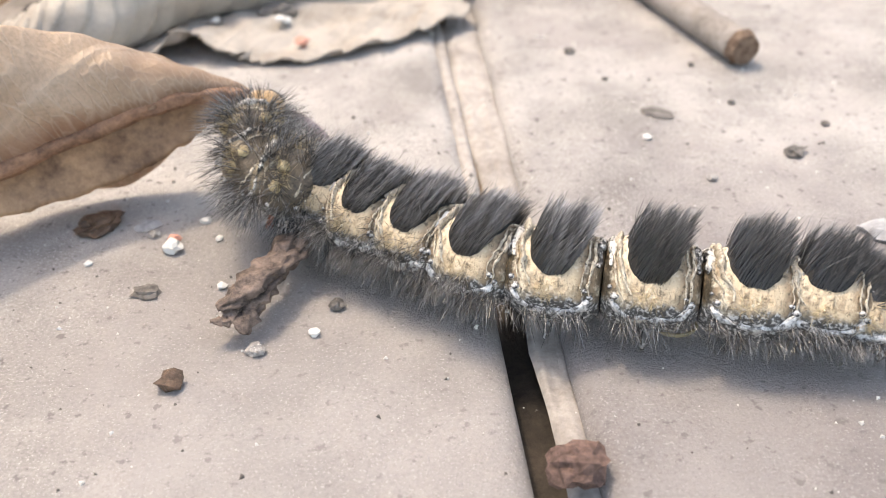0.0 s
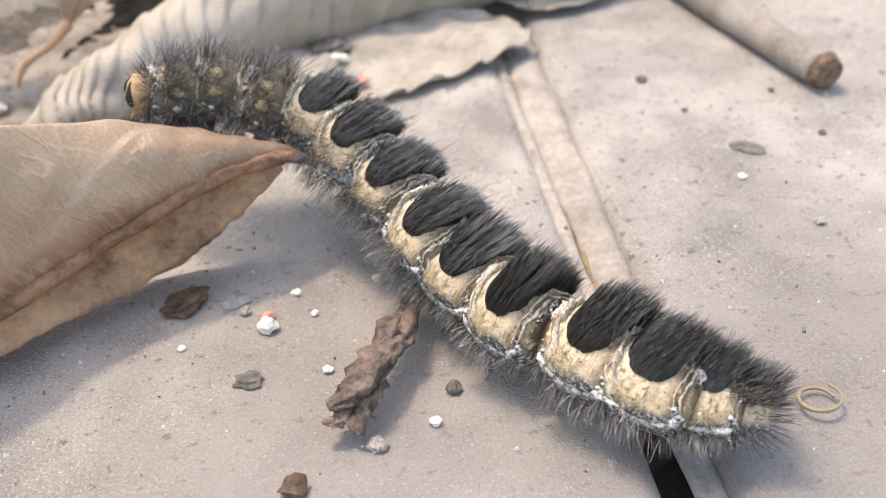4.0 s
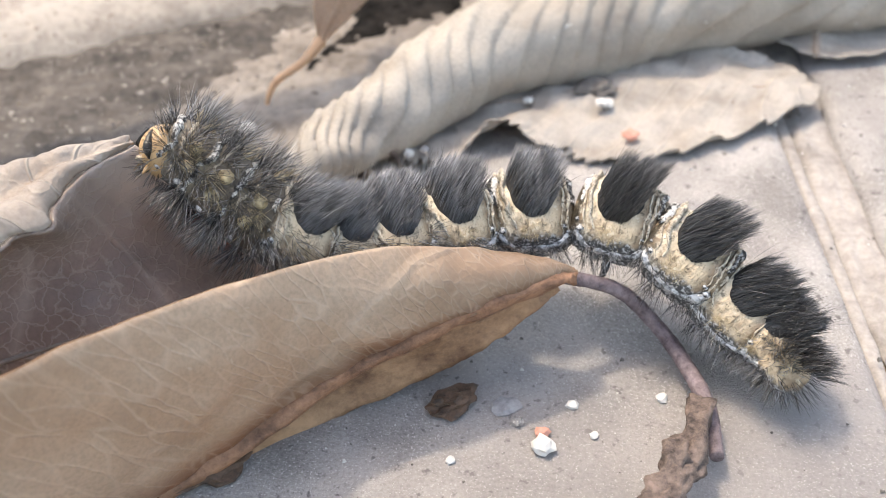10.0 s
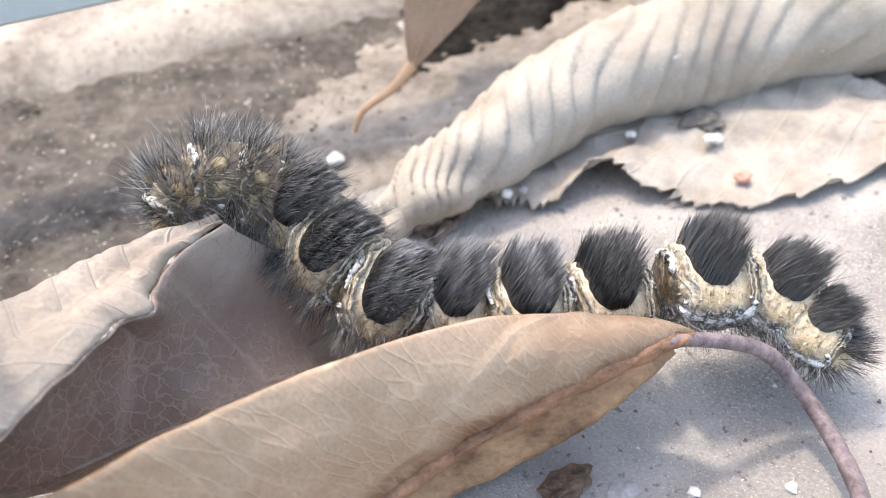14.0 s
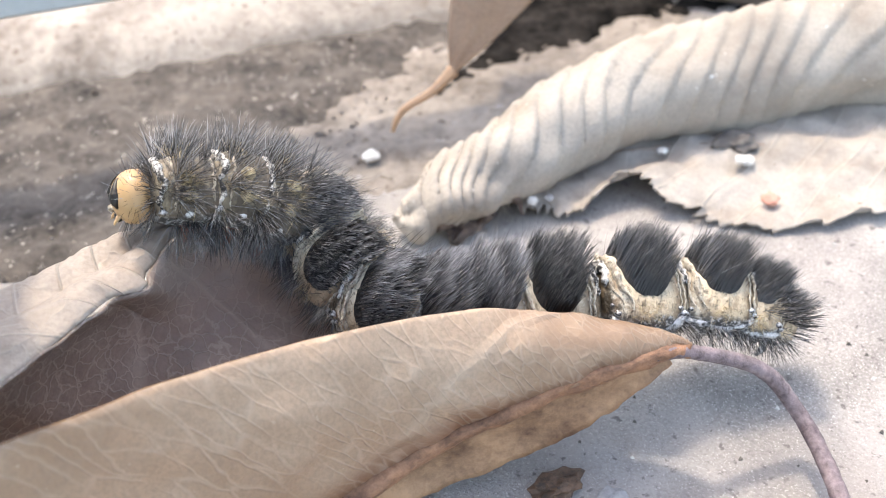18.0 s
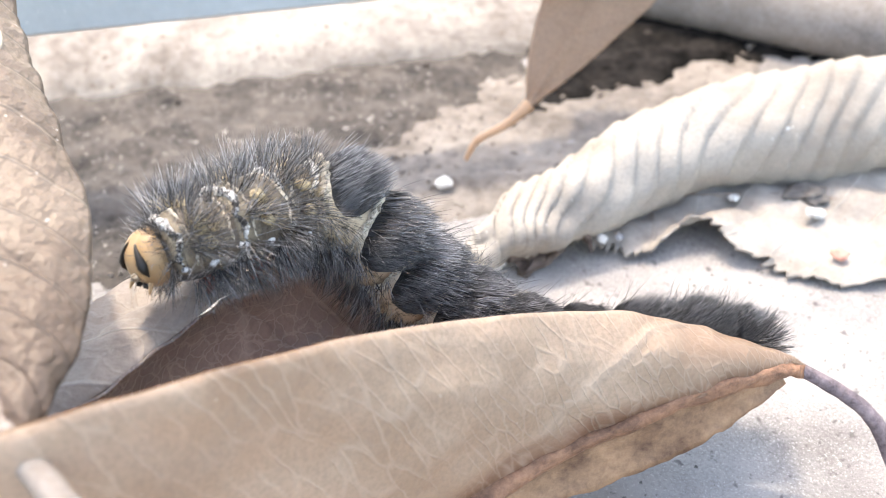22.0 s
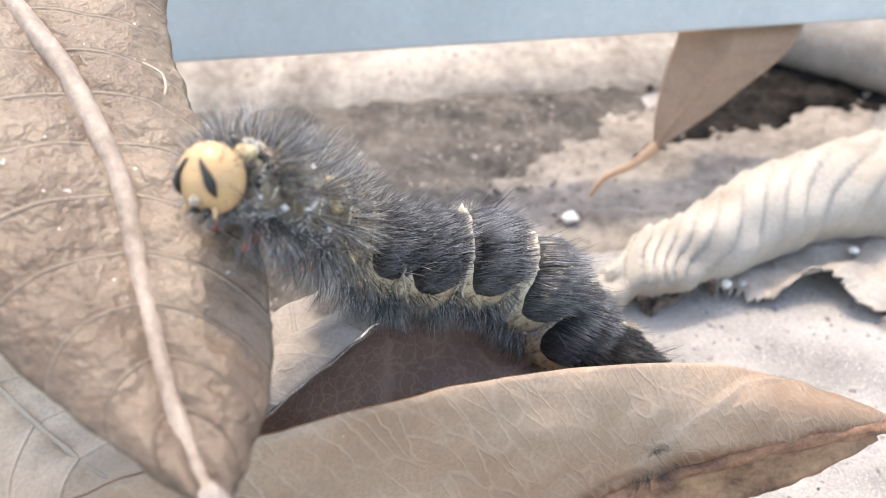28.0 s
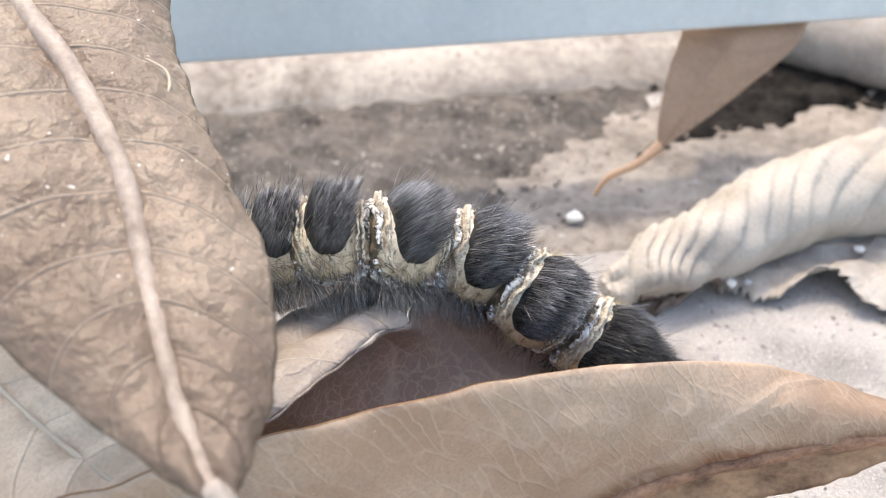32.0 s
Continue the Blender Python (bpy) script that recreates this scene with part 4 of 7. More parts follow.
crumb("crumb", "round dark crumb on the slab", "crumb", CRUMB, -7.8, 50.1, 1.0, 25, 0.7, 0.5)
crumb("crumb", "shrivelled reddish-brown crumb on the slab", "crumb", HUSK, -17.2, 42.6, 1.7, 27, 0.7, 0.6)
crumb("crumb", "dark crumb on the pale slab", "crumb", CRUMB, 12.3, 91.7, 1.1, 31, 0.6)
crumb("crumb", "dark fly-shaped crumb on the pale slab", "crumb", CRUMB, 28.8, 69.9, 1.4, 33, 0.5, 0.9, 20, 1.4)
crumb("crumb", "small dark crumb on the pale slab", "crumb", CRUMB, 25.9, 79.5, 0.7, 35, 0.6)
crumb("flake", "thin brown sliver on the slab", "flake", CRUMB, 18.6, 77.6, 2.0, 37, 0.2, 0.4, -30, 1.6)
crumb("flake", "grey-blue stone flake on the slab", "flake", SLATE, 31.6, 58.0, 2.9, 39, 0.3, 0.4, 0, 1.2)
crumb("flake", "curved tan scrap of leaf on the slab", "flake", FIBRE, 28.6, 49.5, 2.6, 41, 0.4, 0.5, 70, 1.5)
crumb("clod", "reddish-brown clod stuck in the joint", "clod", REDCLOD, 6.6, 35.2, 2.9, 43, 0.7, 0.6, 10, 1.1, 3)
crumb("pebble", "peach-coloured chip on the crumbling leaf", "pebble", PEACH, -15.2, 92.3, 1.5, 45, 0.7).location.z = 1.55 * MM
crumb("pebble", "white chip on the gritty soil", "pebble", WHITE, -51.3, 91.8, 1.7, 47, 0.6).location.z = 1.0 * MM
crumb("pebble", "white chip resting on the rolled leaf", "pebble", WHITE, -22.0, 100.6, 1.6, 49, 0.4).location.z = 8.0 * MM
for i, (x, y, s, mat) in enumerate(((-34.5, 86.8, 1.0, WHITE), (-33.2, 87.6, 0.8, SLATE), (-18, 96.5, 1.2, WHITE), (-24.8, 96.5, 1.0, WHITE), (-13, 62, 0.8, WHITE), (-16, 52.5, 0.7, WHITE), (-12.5, 45.6, 1.2, SLAB), (-9, 47.3, 0.8, WHITE), (-26.2, 55.4, 0.6, WHITE), (-22.3, 59, 0.9, SLAB), (-18.8, 60.8, 0.8, WHITE), (-17.3, 58.4, 0.6, WHITE), (17, 73, 0.8, WHITE), (21, 66, 0.9, SLAB), (24, 88, 0.7, CRUMB), (33, 75, 0.8, CRUMB), (15, 85, 0.6, CRUMB))):
    crumb("grain", "tiny loose grain on the slab", "grain", mat, x, y, s, 60 + i, 0.6).location.z += (2.0 if y > 86 and x < -10 else 0) * MM
crumb("flake", "torn dark twig scrap at the end of the rolled leaf", "flake", CURL, -39.5, 84.2, 2.6, 51, 0.5, 0.8, 60, 1.8)

crumb("clod", "dark grey clod resting on the crumbling leaf", "clod", CRUMB, -18.6, 99.6, 2.8, 53, 0.5, 0.6, 20, 1.4, 3).location.z = 2.0 * MM
crumb("grain", "white grain on the crumbling leaf", "grain", WHITE, -17.4, 97.2, 1.3, 55, 0.7).location.z = 1.8 * MM

ring_pts = [(14.2 + 1.1 * math.cos(a) * (1 + 0.03 * a), 47 + 1.1 * math.sin(a), 0.3 + 0.08 * a) for a in np.linspace(0.3, 7.2, 16)]
tv, tf = tube(mm(*ring_pts), [0.10 * MM, 0.15 * MM, 0.08 * MM], 60, 8)
tagged(new("fibre_ring", mesh_of("fibre_ring", tv, tf, [OLIVE])), "curled olive-brown plant fibre on the slab", "fibre")
def scatter(name, label, mat, count, place, sizes, seed):
    """Loose grains joined into one mesh."""
    rng = np.random.default_rng(seed)
    base = np.array([(1, 0, -0.5), (-0.5, 0.87, -0.5), (-0.5, -0.87, -0.5), (0.4, 0.2, 0.6), (-0.4, 0.3, 0.5), (0.1, -0.5, 0.55)])
    tri = [(0, 1, 3), (1, 4, 3), (1, 2, 4), (2, 5, 4), (2, 0, 5), (0, 3, 5), (3, 4, 5), (0, 2, 1)]
    v, f = [], []
    while len(v) < count * 6:
        x, y, z = place(rng)
        s = sizes[0] * (sizes[1] / sizes[0]) ** rng.random() ** 2
        a = rng.uniform(0, 6.28)
        q = base * rng.uniform(0.6, 1.3, (6, 3)) * s / 2
        q = q @ np.array([[math.cos(a), math.sin(a), 0], [-math.sin(a), math.cos(a), 0], [0, 0, 1]])
        k = len(v)
        v += [tuple((q[i] + (x, y, z + s * 0.1)) * MM) for i in range(6)]
        f += [tuple(k + i for i in t) for t in tri]
    return tagged(new(name, mesh_of(name, v, f, [mat], False)), label, "grit", kind="stuff")


scatter("pale_grit", "fine pale grit strewn over the slabs", WHITE, 500, lambda r: (r.uniform(-50, 45), r.uniform(30, 110), 0.02), (0.12, 0.55), 1)
scatter("dark_grit", "fine dark grit strewn over the slabs", CRUMB, 420, lambda r: (r.uniform(-50, 45), r.uniform(30, 110), 0.02), (0.12, 0.5), 2)
scatter("soil_grains", "coarse grains lying on the gritty soil", DUST, 1100, lambda r: (r.uniform(-100, -52), r.uniform(60, 112), 0.35), (0.3, 1.1), 3)

scatter("dark_clods", "small dark clods along the foot of the ledge", CLOD, 45, lambda r: tuple(ledge_point(r.uniform(-30, 45), -abs(r.normal(0, 3.5)) + 5.5, 0.5) / MM), (0.3, 1.6), 4)

# ---------------------------------------------------------------- the caterpillar
caterpillar = thing("caterpillar", "hairy caterpillar with black saddles, cream bands and an ochre head", "caterpillar")


def ring_point(x, phi, r, half, low=0.92):
    """A point of a segment's skin: x along the body, phi from the back, in mm."""
    k = math.sqrt(max(0.0, 1 - (abs(x) / half) ** 3 * 0.45))
    z = math.cos(phi) * r * k
    return (x, math.sin(phi) * r * k * 1.04, z * (low if z < 0 else 1))


def skin(r, half, seed, bumps=0.12, n=40, m=60):
    """A plump body ring: lobed low on the sides, creased round both ends."""
    v = []
    for i in range(n):
        x = -half + 2 * half * i / (n - 1)
        u = x / half
        for j in range(m):
            phi = 2 * math.pi * j / m
            p = ring_point(x, phi, r, half)
            side = min(phi, 2 * math.pi - phi)
            k = 1 + bumps * 0.35 * noise.noise(Vector(p) * 1.3 + Vector((seed, 0, 0))) + 0.022 * noise.noise(Vector(p) * 4.0 + Vector((0, seed, 0)))
            k += 0.10 * math.exp(-((side - 1.72) / 0.3) ** 2) * math.exp(-((u + 0.05) / 0.42) ** 2)
            crease = max(0.0, (abs(u) - 0.58) / 0.42)
            k -= 0.045 * crease * (0.5 + 0.5 * math.cos(u * 26 + 1.5 * noise.noise(Vector((phi * 1.3, seed, 4)))))
            v.append((p[0] * MM, p[1] * k * MM, p[2] * k * MM))
    f = [(i * m + j, i * m + (j + 1) % m, (i + 1) * m + (j + 1) % m, (i + 1) * m + j) for i in range(n - 1) for j in range(m)]
    f = [tuple(reversed(q)) for q in f]
    f += [tuple(range(m)), tuple(reversed(range((n - 1) * m, n * m)))]
    return v, f


def saddle(r, half, reach, width, n=17, m=31):
    """The black pad over the back, with a round lower end on each side."""
    v = []
    for j in range(m):
        a = -1 + 2 * j / (m - 1)
        w = width * math.sqrt(max(0.02, 1 - abs(a) ** 3.0))
        for i in range(n):
            b = -1 + 2 * i / (n - 1)
            p = Vector(ring_point(b * w, a * reach, r, half))
            up = Vector((0, p.y, p.z)).normalized()
            h = 0.34 * (1 - abs(b) ** 4) * (1 - abs(a) ** 6) - 0.05
            v.append((p + up * h) * MM)
    f = [(j * n + i, (j + 1) * n + i, (j + 1) * n + i + 1, j * n + i + 1) for j in range(m - 1) for i in range(n - 1)]
    return v, [tuple(reversed(q)) for q in f]


def collar(r, half, x, phi0, phi1, thick, seed, n=70, m=10, tall=1.0, lean=0.0):
    """A crinkled fold round the back at one end of a segment. tall: height over thickness; lean: how far its ends run backwards."""
    v = []
    for j in range(n):
        a = phi0 + (phi1 - phi0) * j / (n - 1)
        xx = x - lean * (abs(a) / max(abs(phi0), abs(phi1))) ** 3 + 0.34 * noise.noise(Vector((a * 2.0, seed * 1.3, 2))) + 0.12 * noise.noise(Vector((a * 7, seed, 7)))
        p = Vector(ring_point(max(-half, min(half, xx)), a, r, half))
        up = Vector((0, p.y, p.z)).normalized()
        s = thick * (0.85 + 0.8 * noise.noise(Vector((a * 3.6, seed, 0))) + 0.45 * noise.noise(Vector((a * 14, seed, 3)))) * (0.35 + 0.65 * math.sin(math.pi * j / (n - 1)) ** 0.7)
        for i in range(m):
            b = 2 * math.pi * i / m
            v.append((p + Vector((math.cos(b) * s, 0, 0)) + up * (math.sin(b) * s * tall * (1 + 0.25 * noise.noise(Vector((a * 11, b, seed)))) + 0.05)) * MM)
    f = [(j * m + i, j * m + (i + 1) % m, (j + 1) * m + (i + 1) % m, (j + 1) * m + i) for j in range(n - 1) for i in range(m)]
    return v, f + [tuple(range(m)), tuple(reversed(range((n - 1) * m, n * m)))]


def hairs(roots, seed, width=0.045):
    """Fine tapering bristles, bent over towards their tips. roots: rows of place, direction, length, bend; mm."""
    rng = np.random.default_rng(seed)
    v, f, uv = [], [], []
    ring = ((1.0, 0.0), (-0.5, 0.866), (-0.5, -0.866))
    for p, d, length, bend, *shade in roots:
        tone = shade[0] if shade else rng.random()
        d = unit(np.array(d, float))
        s = unit(np.cross(d, rng.normal(size=3)))
        q = np.cross(d, s)
        w = width * rng.uniform(0.7, 1.2)
        k = len(v)
        for a, ww in ((0.0, w), (0.4, w * 0.9), (0.75, w * 0.6)):
            c = p + d * (length * a) + bend * (length * 0.5 * a * a)
            for ca, sa in ring:
                v.append((c + (s * ca + q * sa) * ww) * MM)
                uv.append((tone, a))
        uv.append((tone, 1.0))
        v.append((p + d * length + bend * (length * 0.5)) * MM)
        for o in (k, k + 3):
            f += [(o + i, o + (i + 1) % 3, o + 3 + (i + 1) % 3, o + 3 + i) for i in range(3)]
        f += [(k + 6 + i, k + 6 + (i + 1) % 3, k + 9) for i in range(3)]
    return v, f, uv


def coat(r, half, count, phi0, phi1, x0, x1, length, sweep, spread, seed, lift=0.1, tufts=0, comb=0.0, round_end=0.0, clump=0.0):
    """Roots of a coat of hair between two angles on both sides. sweep: backwards lean; clump: how far locks of hair part."""
    rng = np.random.default_rng(seed)
    out, locks = [], {}
    centres = [(rng.uniform(x0, x1), rng.uniform(phi0, phi1)) for _ in range(tufts)]
    for i in range(count):
        if tufts:
            cx, cp = centres[rng.integers(tufts)]
            x, phi = cx + rng.normal(0, 0.22), cp + rng.normal(0, 0.07)
        else:
            x, phi = rng.uniform(x0, x1), rng.uniform(phi0, phi1)
            if round_end:
                x *= math.sqrt(max(0.02, 1 - (phi / round_end) ** 3.0))
        phi = phi * (1 if rng.random() < 0.5 else -1)
        p = np.array(ring_point(x, phi, r + lift, half))
        up = unit(np.array([0, p[1], p[2]]))
        d = up * (1 - 0.5 * comb) + np.array([-sweep, 0, 0.8 * comb]) + rng.normal(0, spread, 3)
        if round_end:
            a = min(1.0, abs(phi) / round_end)
            d = up * (1 - 0.72 * a) + np.array([0, -math.copysign(math.cos(phi), phi), abs(math.sin(phi))]) * 0.85 * a + np.array([-sweep, 0, 0]) + rng.normal(0, spread, 3)
        if tufts:
            d = up + np.array([(x - cx) * 1.2 - sweep, 0, 0]) + rng.normal(0, spread, 3) + np.array([0, (phi - cp if phi > 0 else phi + cp) * 3, 0])
        size, shade = 1.0, rng.random()
        low = max(0.0, a - 0.25) if round_end else 0.0
        if clump:
            key = (math.floor(x / 0.15 + 0.5 * phi), math.floor(phi / 0.8))
            if key not in locks:
                locks[key] = (rng.normal(0, clump, 3), rng.uniform(0.85, 1.1), rng.random())
            d, size, shade = d + locks[key][0], locks[key][1], 0.7 * locks[key][2] + 0.3 * shade
        size, shade = size * (1.08 - 0.62 * low), shade * (1 - 0.8 * low)
        out.append((p, d, length * size * rng.uniform(0.7, 1.1), np.array([-sweep * 0.7, 0, -0.16]) + rng.normal(0, 0.06, 3), shade))
    return out


def knob(place, size, mat, parent, seed, label="", name="tubercle"):
    me = with_mat(lump(size * MM, seed, 0.35, 2, 0.8), mat, True)
    ob = part(name, me, parent, label)
    ob.location = Vector(place) * MM
    return ob


def leg(parent, x, r, side, name, mat, size, seed):
    tv, tf = tube(mm((x, side * r * 0.45, -r * 0.75), (x, side * r * 0.62, -r * 1.05), (x + 0.15, side * r * 0.52, -r * 1.05 - size)), [0.55 * size * MM, 0.45 * size * MM, 0.3 * size * MM], 10, 10, 0.06, seed)
    return part(name, mesh_of(name, tv, tf, [mat]), parent)


def middle_segment(i, r, half, reach, hair, has_legs):
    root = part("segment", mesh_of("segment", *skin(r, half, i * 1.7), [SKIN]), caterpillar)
    part("saddle", mesh_of("saddle", *saddle(r, half, reach, half * 0.60), [VELVET]), root, "velvety black pad")
    for x, th, tall, reach_down, mat in ((0.74, 0.20, 2.8 if i < 5 else 2.0, 1.5, COLLAR), (0.90, 0.27, 1.2, 0.9, CRUST), (0.86, 0.10, 1.0, 1.7, COLLAR), (-0.68, 0.09, 1.2, 1.6, COLLAR), (-0.80, 0.13, 1.2, 1.7, COLLAR), (-0.90, 0.24, 1.2, 0.9, CRUST)):
        label = "black and white scurfy crest" if mat is CRUST else "crinkled cream fold"
        part("collar", mesh_of("collar", *collar(r, half, x * half, -reach_down, reach_down, th, i * 3.1 + x, tall=tall, lean=0.35 * half * (1 if x > 0.7 and mat is COLLAR else 0)), [mat]), root, label)
    for side in (-1, 1):
        pts = [ring_point(x * half, side * (1.72 + 0.34 * math.sqrt(max(0, 1 - (x / 0.8) ** 2)) + 0.05 * math.sin(x * 9 + i)), r * 1.0, half) for x in (-0.8, -0.72, -0.45, 0.0, 0.4, 0.7, 0.8)]
        tv, tf = tube(mm(*pts), [q * MM for q in (0.16, 0.25, 0.21, 0.27, 0.21, 0.25, 0.16)], 60, 10, 0, i + side, lumpy=0.8)
        part("side_fold", mesh_of("side_fold", tv, tf, [BEAD]), root, "wrinkled grey-white scalloped side fold")
        for k, (x, phi, s) in enumerate(((-0.70, 1.50, 0.46), (-0.82, 1.66, 0.52), (0.72, 1.60, 0.5), (0.84, 1.40, 0.42), (0.80, 1.78, 0.44))):
            knob(ring_point(x * half, side * phi, r * 0.98, half), s + 0.12 * math.sin(k * 1.7 + i), BEAD, root, i * 11 + k + side)
        pore = knob(ring_point(half * 0.05, side * 1.55, r * 1.04, half), 0.24, PORE, root, i + 3, "pale oval breathing pore", "spiracle")
        pore.scale = (0.8, 1, 1.5)
        if has_legs:
            leg(root, 0, r * 0.94, side, "proleg", DARKSKIN, 0.6, i)
    back = 0.36 if i < 4 else 0.30
    tv, tf, tuv = hairs(coat(r, half, 2000, 0.0, reach * 0.97, -half * 0.56, half * 0.56, hair, back, 0.022, 10 + i, 0.06, 0, 0.75, reach, 0.05), i, 0.024)
    part("tuft", mesh_of("tuft", tv, tf, [SHEENHAIR if i < 5 else BLACKHAIR], uvs=tuv), root, "dense glossy black hair", "stuff")
    tv, tf, tuv = hairs(coat(r, half, 620 if i < 4 else 300, 1.72 if i < 4 else 1.95, 2.5, -half * 0.9, half * 0.9, 2.1 if i < 4 else 1.5, 0.15, 0.22, 40 + i, 0.2, 20), i + 50, 0.019)
    part("fringe", mesh_of("fringe", tv, tf, [GREYHAIR], uvs=tuv), root, "fine grey side hair", "stuff")
    if i < 3:
        tv, tf, tuv = hairs(coat(r, half, 300, 1.2, 1.9, -half * 0.85, half * 0.85, 1.3, 0.25, 0.2, 200 + i, 0.1, 26), i + 210, 0.02)
        part("side_tuft", mesh_of("side_tuft", tv, tf, [GREYHAIR], uvs=tuv), root, "dark hair over the flank", "stuff")
    tv, tf, tuv = hairs(coat(r, half, 110, 1.40, 1.70, -half * 0.2, half * 0.3, 0.9, 0.0, 0.8, 70 + i, 0.06), i + 70, 0.017)
    part("pale_tuft", mesh_of("pale_tuft", tv, tf, [PALEHAIR], uvs=tuv), root, "star of short cream hair", "stuff")
    tv, tf, tuv = hairs(coat(r, half, 60, 0.0, 0.9, -half * 0.6, half * 0.6, 2.6, 0.3, 0.22, 90 + i, 0.2, 0, 0.8), i + 90, 0.017)
    part("long_hair", mesh_of("long_hair", tv, tf, [GREYHAIR], uvs=tuv), root, "long thin grey hair", "stuff")
    root.scale = ((0.90, 0.93, 0.96, 0.98)[i] if i < 4 else 1.0, 1, 1)
    return root


def front_segment(i, r, half):
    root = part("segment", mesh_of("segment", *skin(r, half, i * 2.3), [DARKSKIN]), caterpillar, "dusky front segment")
    part("collar", mesh_of("collar", *collar(r * 0.98, half, half * 0.75, -1.5, 1.5, 0.26, i * 5.1, tall=1.3), [CRUST]), root, "black and white scurfy crest")
    part("collar", mesh_of("collar", *collar(r * 0.97, half, half * 0.45, -1.6, 1.6, 0.13, i * 2.1), [COLLAR]), root, "crinkled cream fold")
    part("collar", mesh_of("collar", *collar(r * 0.97, half, -half * 0.6, -1.6, 1.6, 0.13, i * 4.1), [COLLAR]), root, "crinkled cream fold")
    for side in (-1, 1):
        for k, phi in enumerate((0.5, 1.1, 1.65)):
            knob(ring_point(0.1 * half, side * phi, r * 0.97, half), 1.0 if k < 2 else 0.8, WART if k < 2 else BEAD, root, i * 7 + k + side, "cream wart" if k < 2 else "")
        knob(ring_point(-0.7 * half, side * 1.5, r * 0.98, half), 0.5, BEAD, root, i * 9 + side)
        knob(ring_point(0.75 * half, side * 1.62, r * 0.98, half), 0.55, BEAD, root, i * 8 + side)
        leg(root, 0.2, r, side, "leg", LEGRED, 0.62, i)
        tv, tf, tuv = hairs(coat(r, half, 60, 0.45, 1.25, -half * 0.2, half * 0.4, 1.0, 0.0, 0.5, 400 + i + side, 0.2, 3), i + 410, 0.018)
        part("pale_tuft", mesh_of("pale_tuft", tv, tf, [PALEHAIR], uvs=tuv), root, "star of short cream hair", "stuff")
    tv, tf, tuv = hairs(coat(r, half, 560, 0.0, 1.7, -half * 0.8, half * 0.8, 2.5, 0.15, 0.17, 120 + i, 0.1, 16), i + 130, 0.019)
    part("tuft", mesh_of("tuft", tv, tf, [GREYHAIR], uvs=tuv), root, "bristling grey-black hair", "stuff")
    tv, tf, tuv = hairs(coat(r, half, 420, 1.7, 2.6, -half * 0.8, half * 0.8, 2.3, 0.0, 0.2, 150 + i, 0.1, 10), i + 160, 0.019)
    part("fringe", mesh_of("fringe", tv, tf, [GREYHAIR], uvs=tuv), root, "fine grey side hair", "stuff")
    if i == 1:
        rng = np.random.default_rng(77)
        roots = []
        for _ in range(420):
            a, q = rng.uniform(0, 2 * math.pi), r * math.sqrt(rng.uniform(0.12, 0.75))
            away = np.array([0.55, math.cos(a) * 0.8, math.sin(a) * 0.8]) + rng.normal(0, 0.25, 3)
            roots.append((np.array([half * 0.93, math.cos(a) * q, math.sin(a) * q]), away, rng.uniform(0.9, 2.0), rng.normal(0, 0.12, 3)))
        tv, tf, tuv = hairs(roots, 78, 0.02)
        part("ruff", mesh_of("ruff", tv, tf, [GREYHAIR], uvs=tuv), root, "bristling ruff of grey-black hair", "stuff")
    return root


def head_piece():
    bm = bmesh.new()
    bmesh.ops.create_uvsphere(bm, u_segments=32, v_segments=20, radius=1.6 * MM)
    for v in bm.verts:
        q = v.co / MM
        groove = 0.16 * math.exp(-((q.y / 0.25) ** 2)) * (1 if q.x > 0 else 0)
        v.co = Vector((q.x * 0.92 - groove, q.y * 1.04, q.z * 1.08)) * MM
    me = bpy.data.meshes.new("head")
    bm.to_mesh(me)
    bm.free()
    root = part("head", with_mat(me, HEADSKIN, True), caterpillar, "smooth ochre head capsule")
    for side in (-1, 1):
        pts = []
        for a in np.linspace(0, 1, 9):
            th, ph = 0.75 - 1.1 * a, side * (0.30 + 0.16 * math.sin(math.pi * a) + 0.42 * a * a)
            pts.append((1.6 * 0.93 * math.cos(th) * math.cos(ph), 1.6 * 1.05 * math.cos(th) * math.sin(ph), 1.6 * 1.09 * math.sin(th)))
        tv, tf = tube(mm(*pts), [q * MM for q in (0.06, 0.15, 0.24, 0.36, 0.30, 0.08)], 26, 8, 0.05, 2, flat=0.6)
        part("face_stripe", mesh_of("face_stripe", tv, tf, [BLACK]), root, "curved black stripe")
        knob((0.9, side * 0.38, -1.3), 0.55, BLACK, root, 5 + side, "dark jaw", "jaw")
        tv, tf = tube(mm((0.95, side * 0.82, -1.1), (1.15, side * 0.95, -1.4), (1.25, side * 0.97, -1.6)), [0.16 * MM, 0.1 * MM, 0.05 * MM], 8, 8)
        part("antenna", mesh_of("antenna", tv, tf, [HEADSKIN]), root)
        knob((-1.3, side * 1.1, 1.0), 1.1, WART, root, 9 + side, "cream neck wart", "neck_wart")
    knob((1.25, 0, -0.75), 0.7, COLLAR, root, 4, "pale plate above the jaws", "lip")
    rng = np.random.default_rng(5)
    roots = []
    for _ in range(140):
        d = unit(rng.normal(size=3))
        d[0] = abs(d[0]) * 0.6 - 0.3
        d = unit(d)
        roots.append((d * np.array([1.47, 1.65, 1.7]), d, rng.uniform(0.6, 1.3), rng.normal(0, 0.1, 3)))
    tv, tf, tuv = hairs(roots, 3, 0.018)
    part("head_hair", mesh_of("head_hair", tv, tf, [GREYHAIR], uvs=tuv), root, "sparse pale head hair", "stuff")
    for ob in [root] + list(root.children):
        ob.data.transform(Matrix.Scale(0.97, 4))
        ob.location *= 0.97
    return root


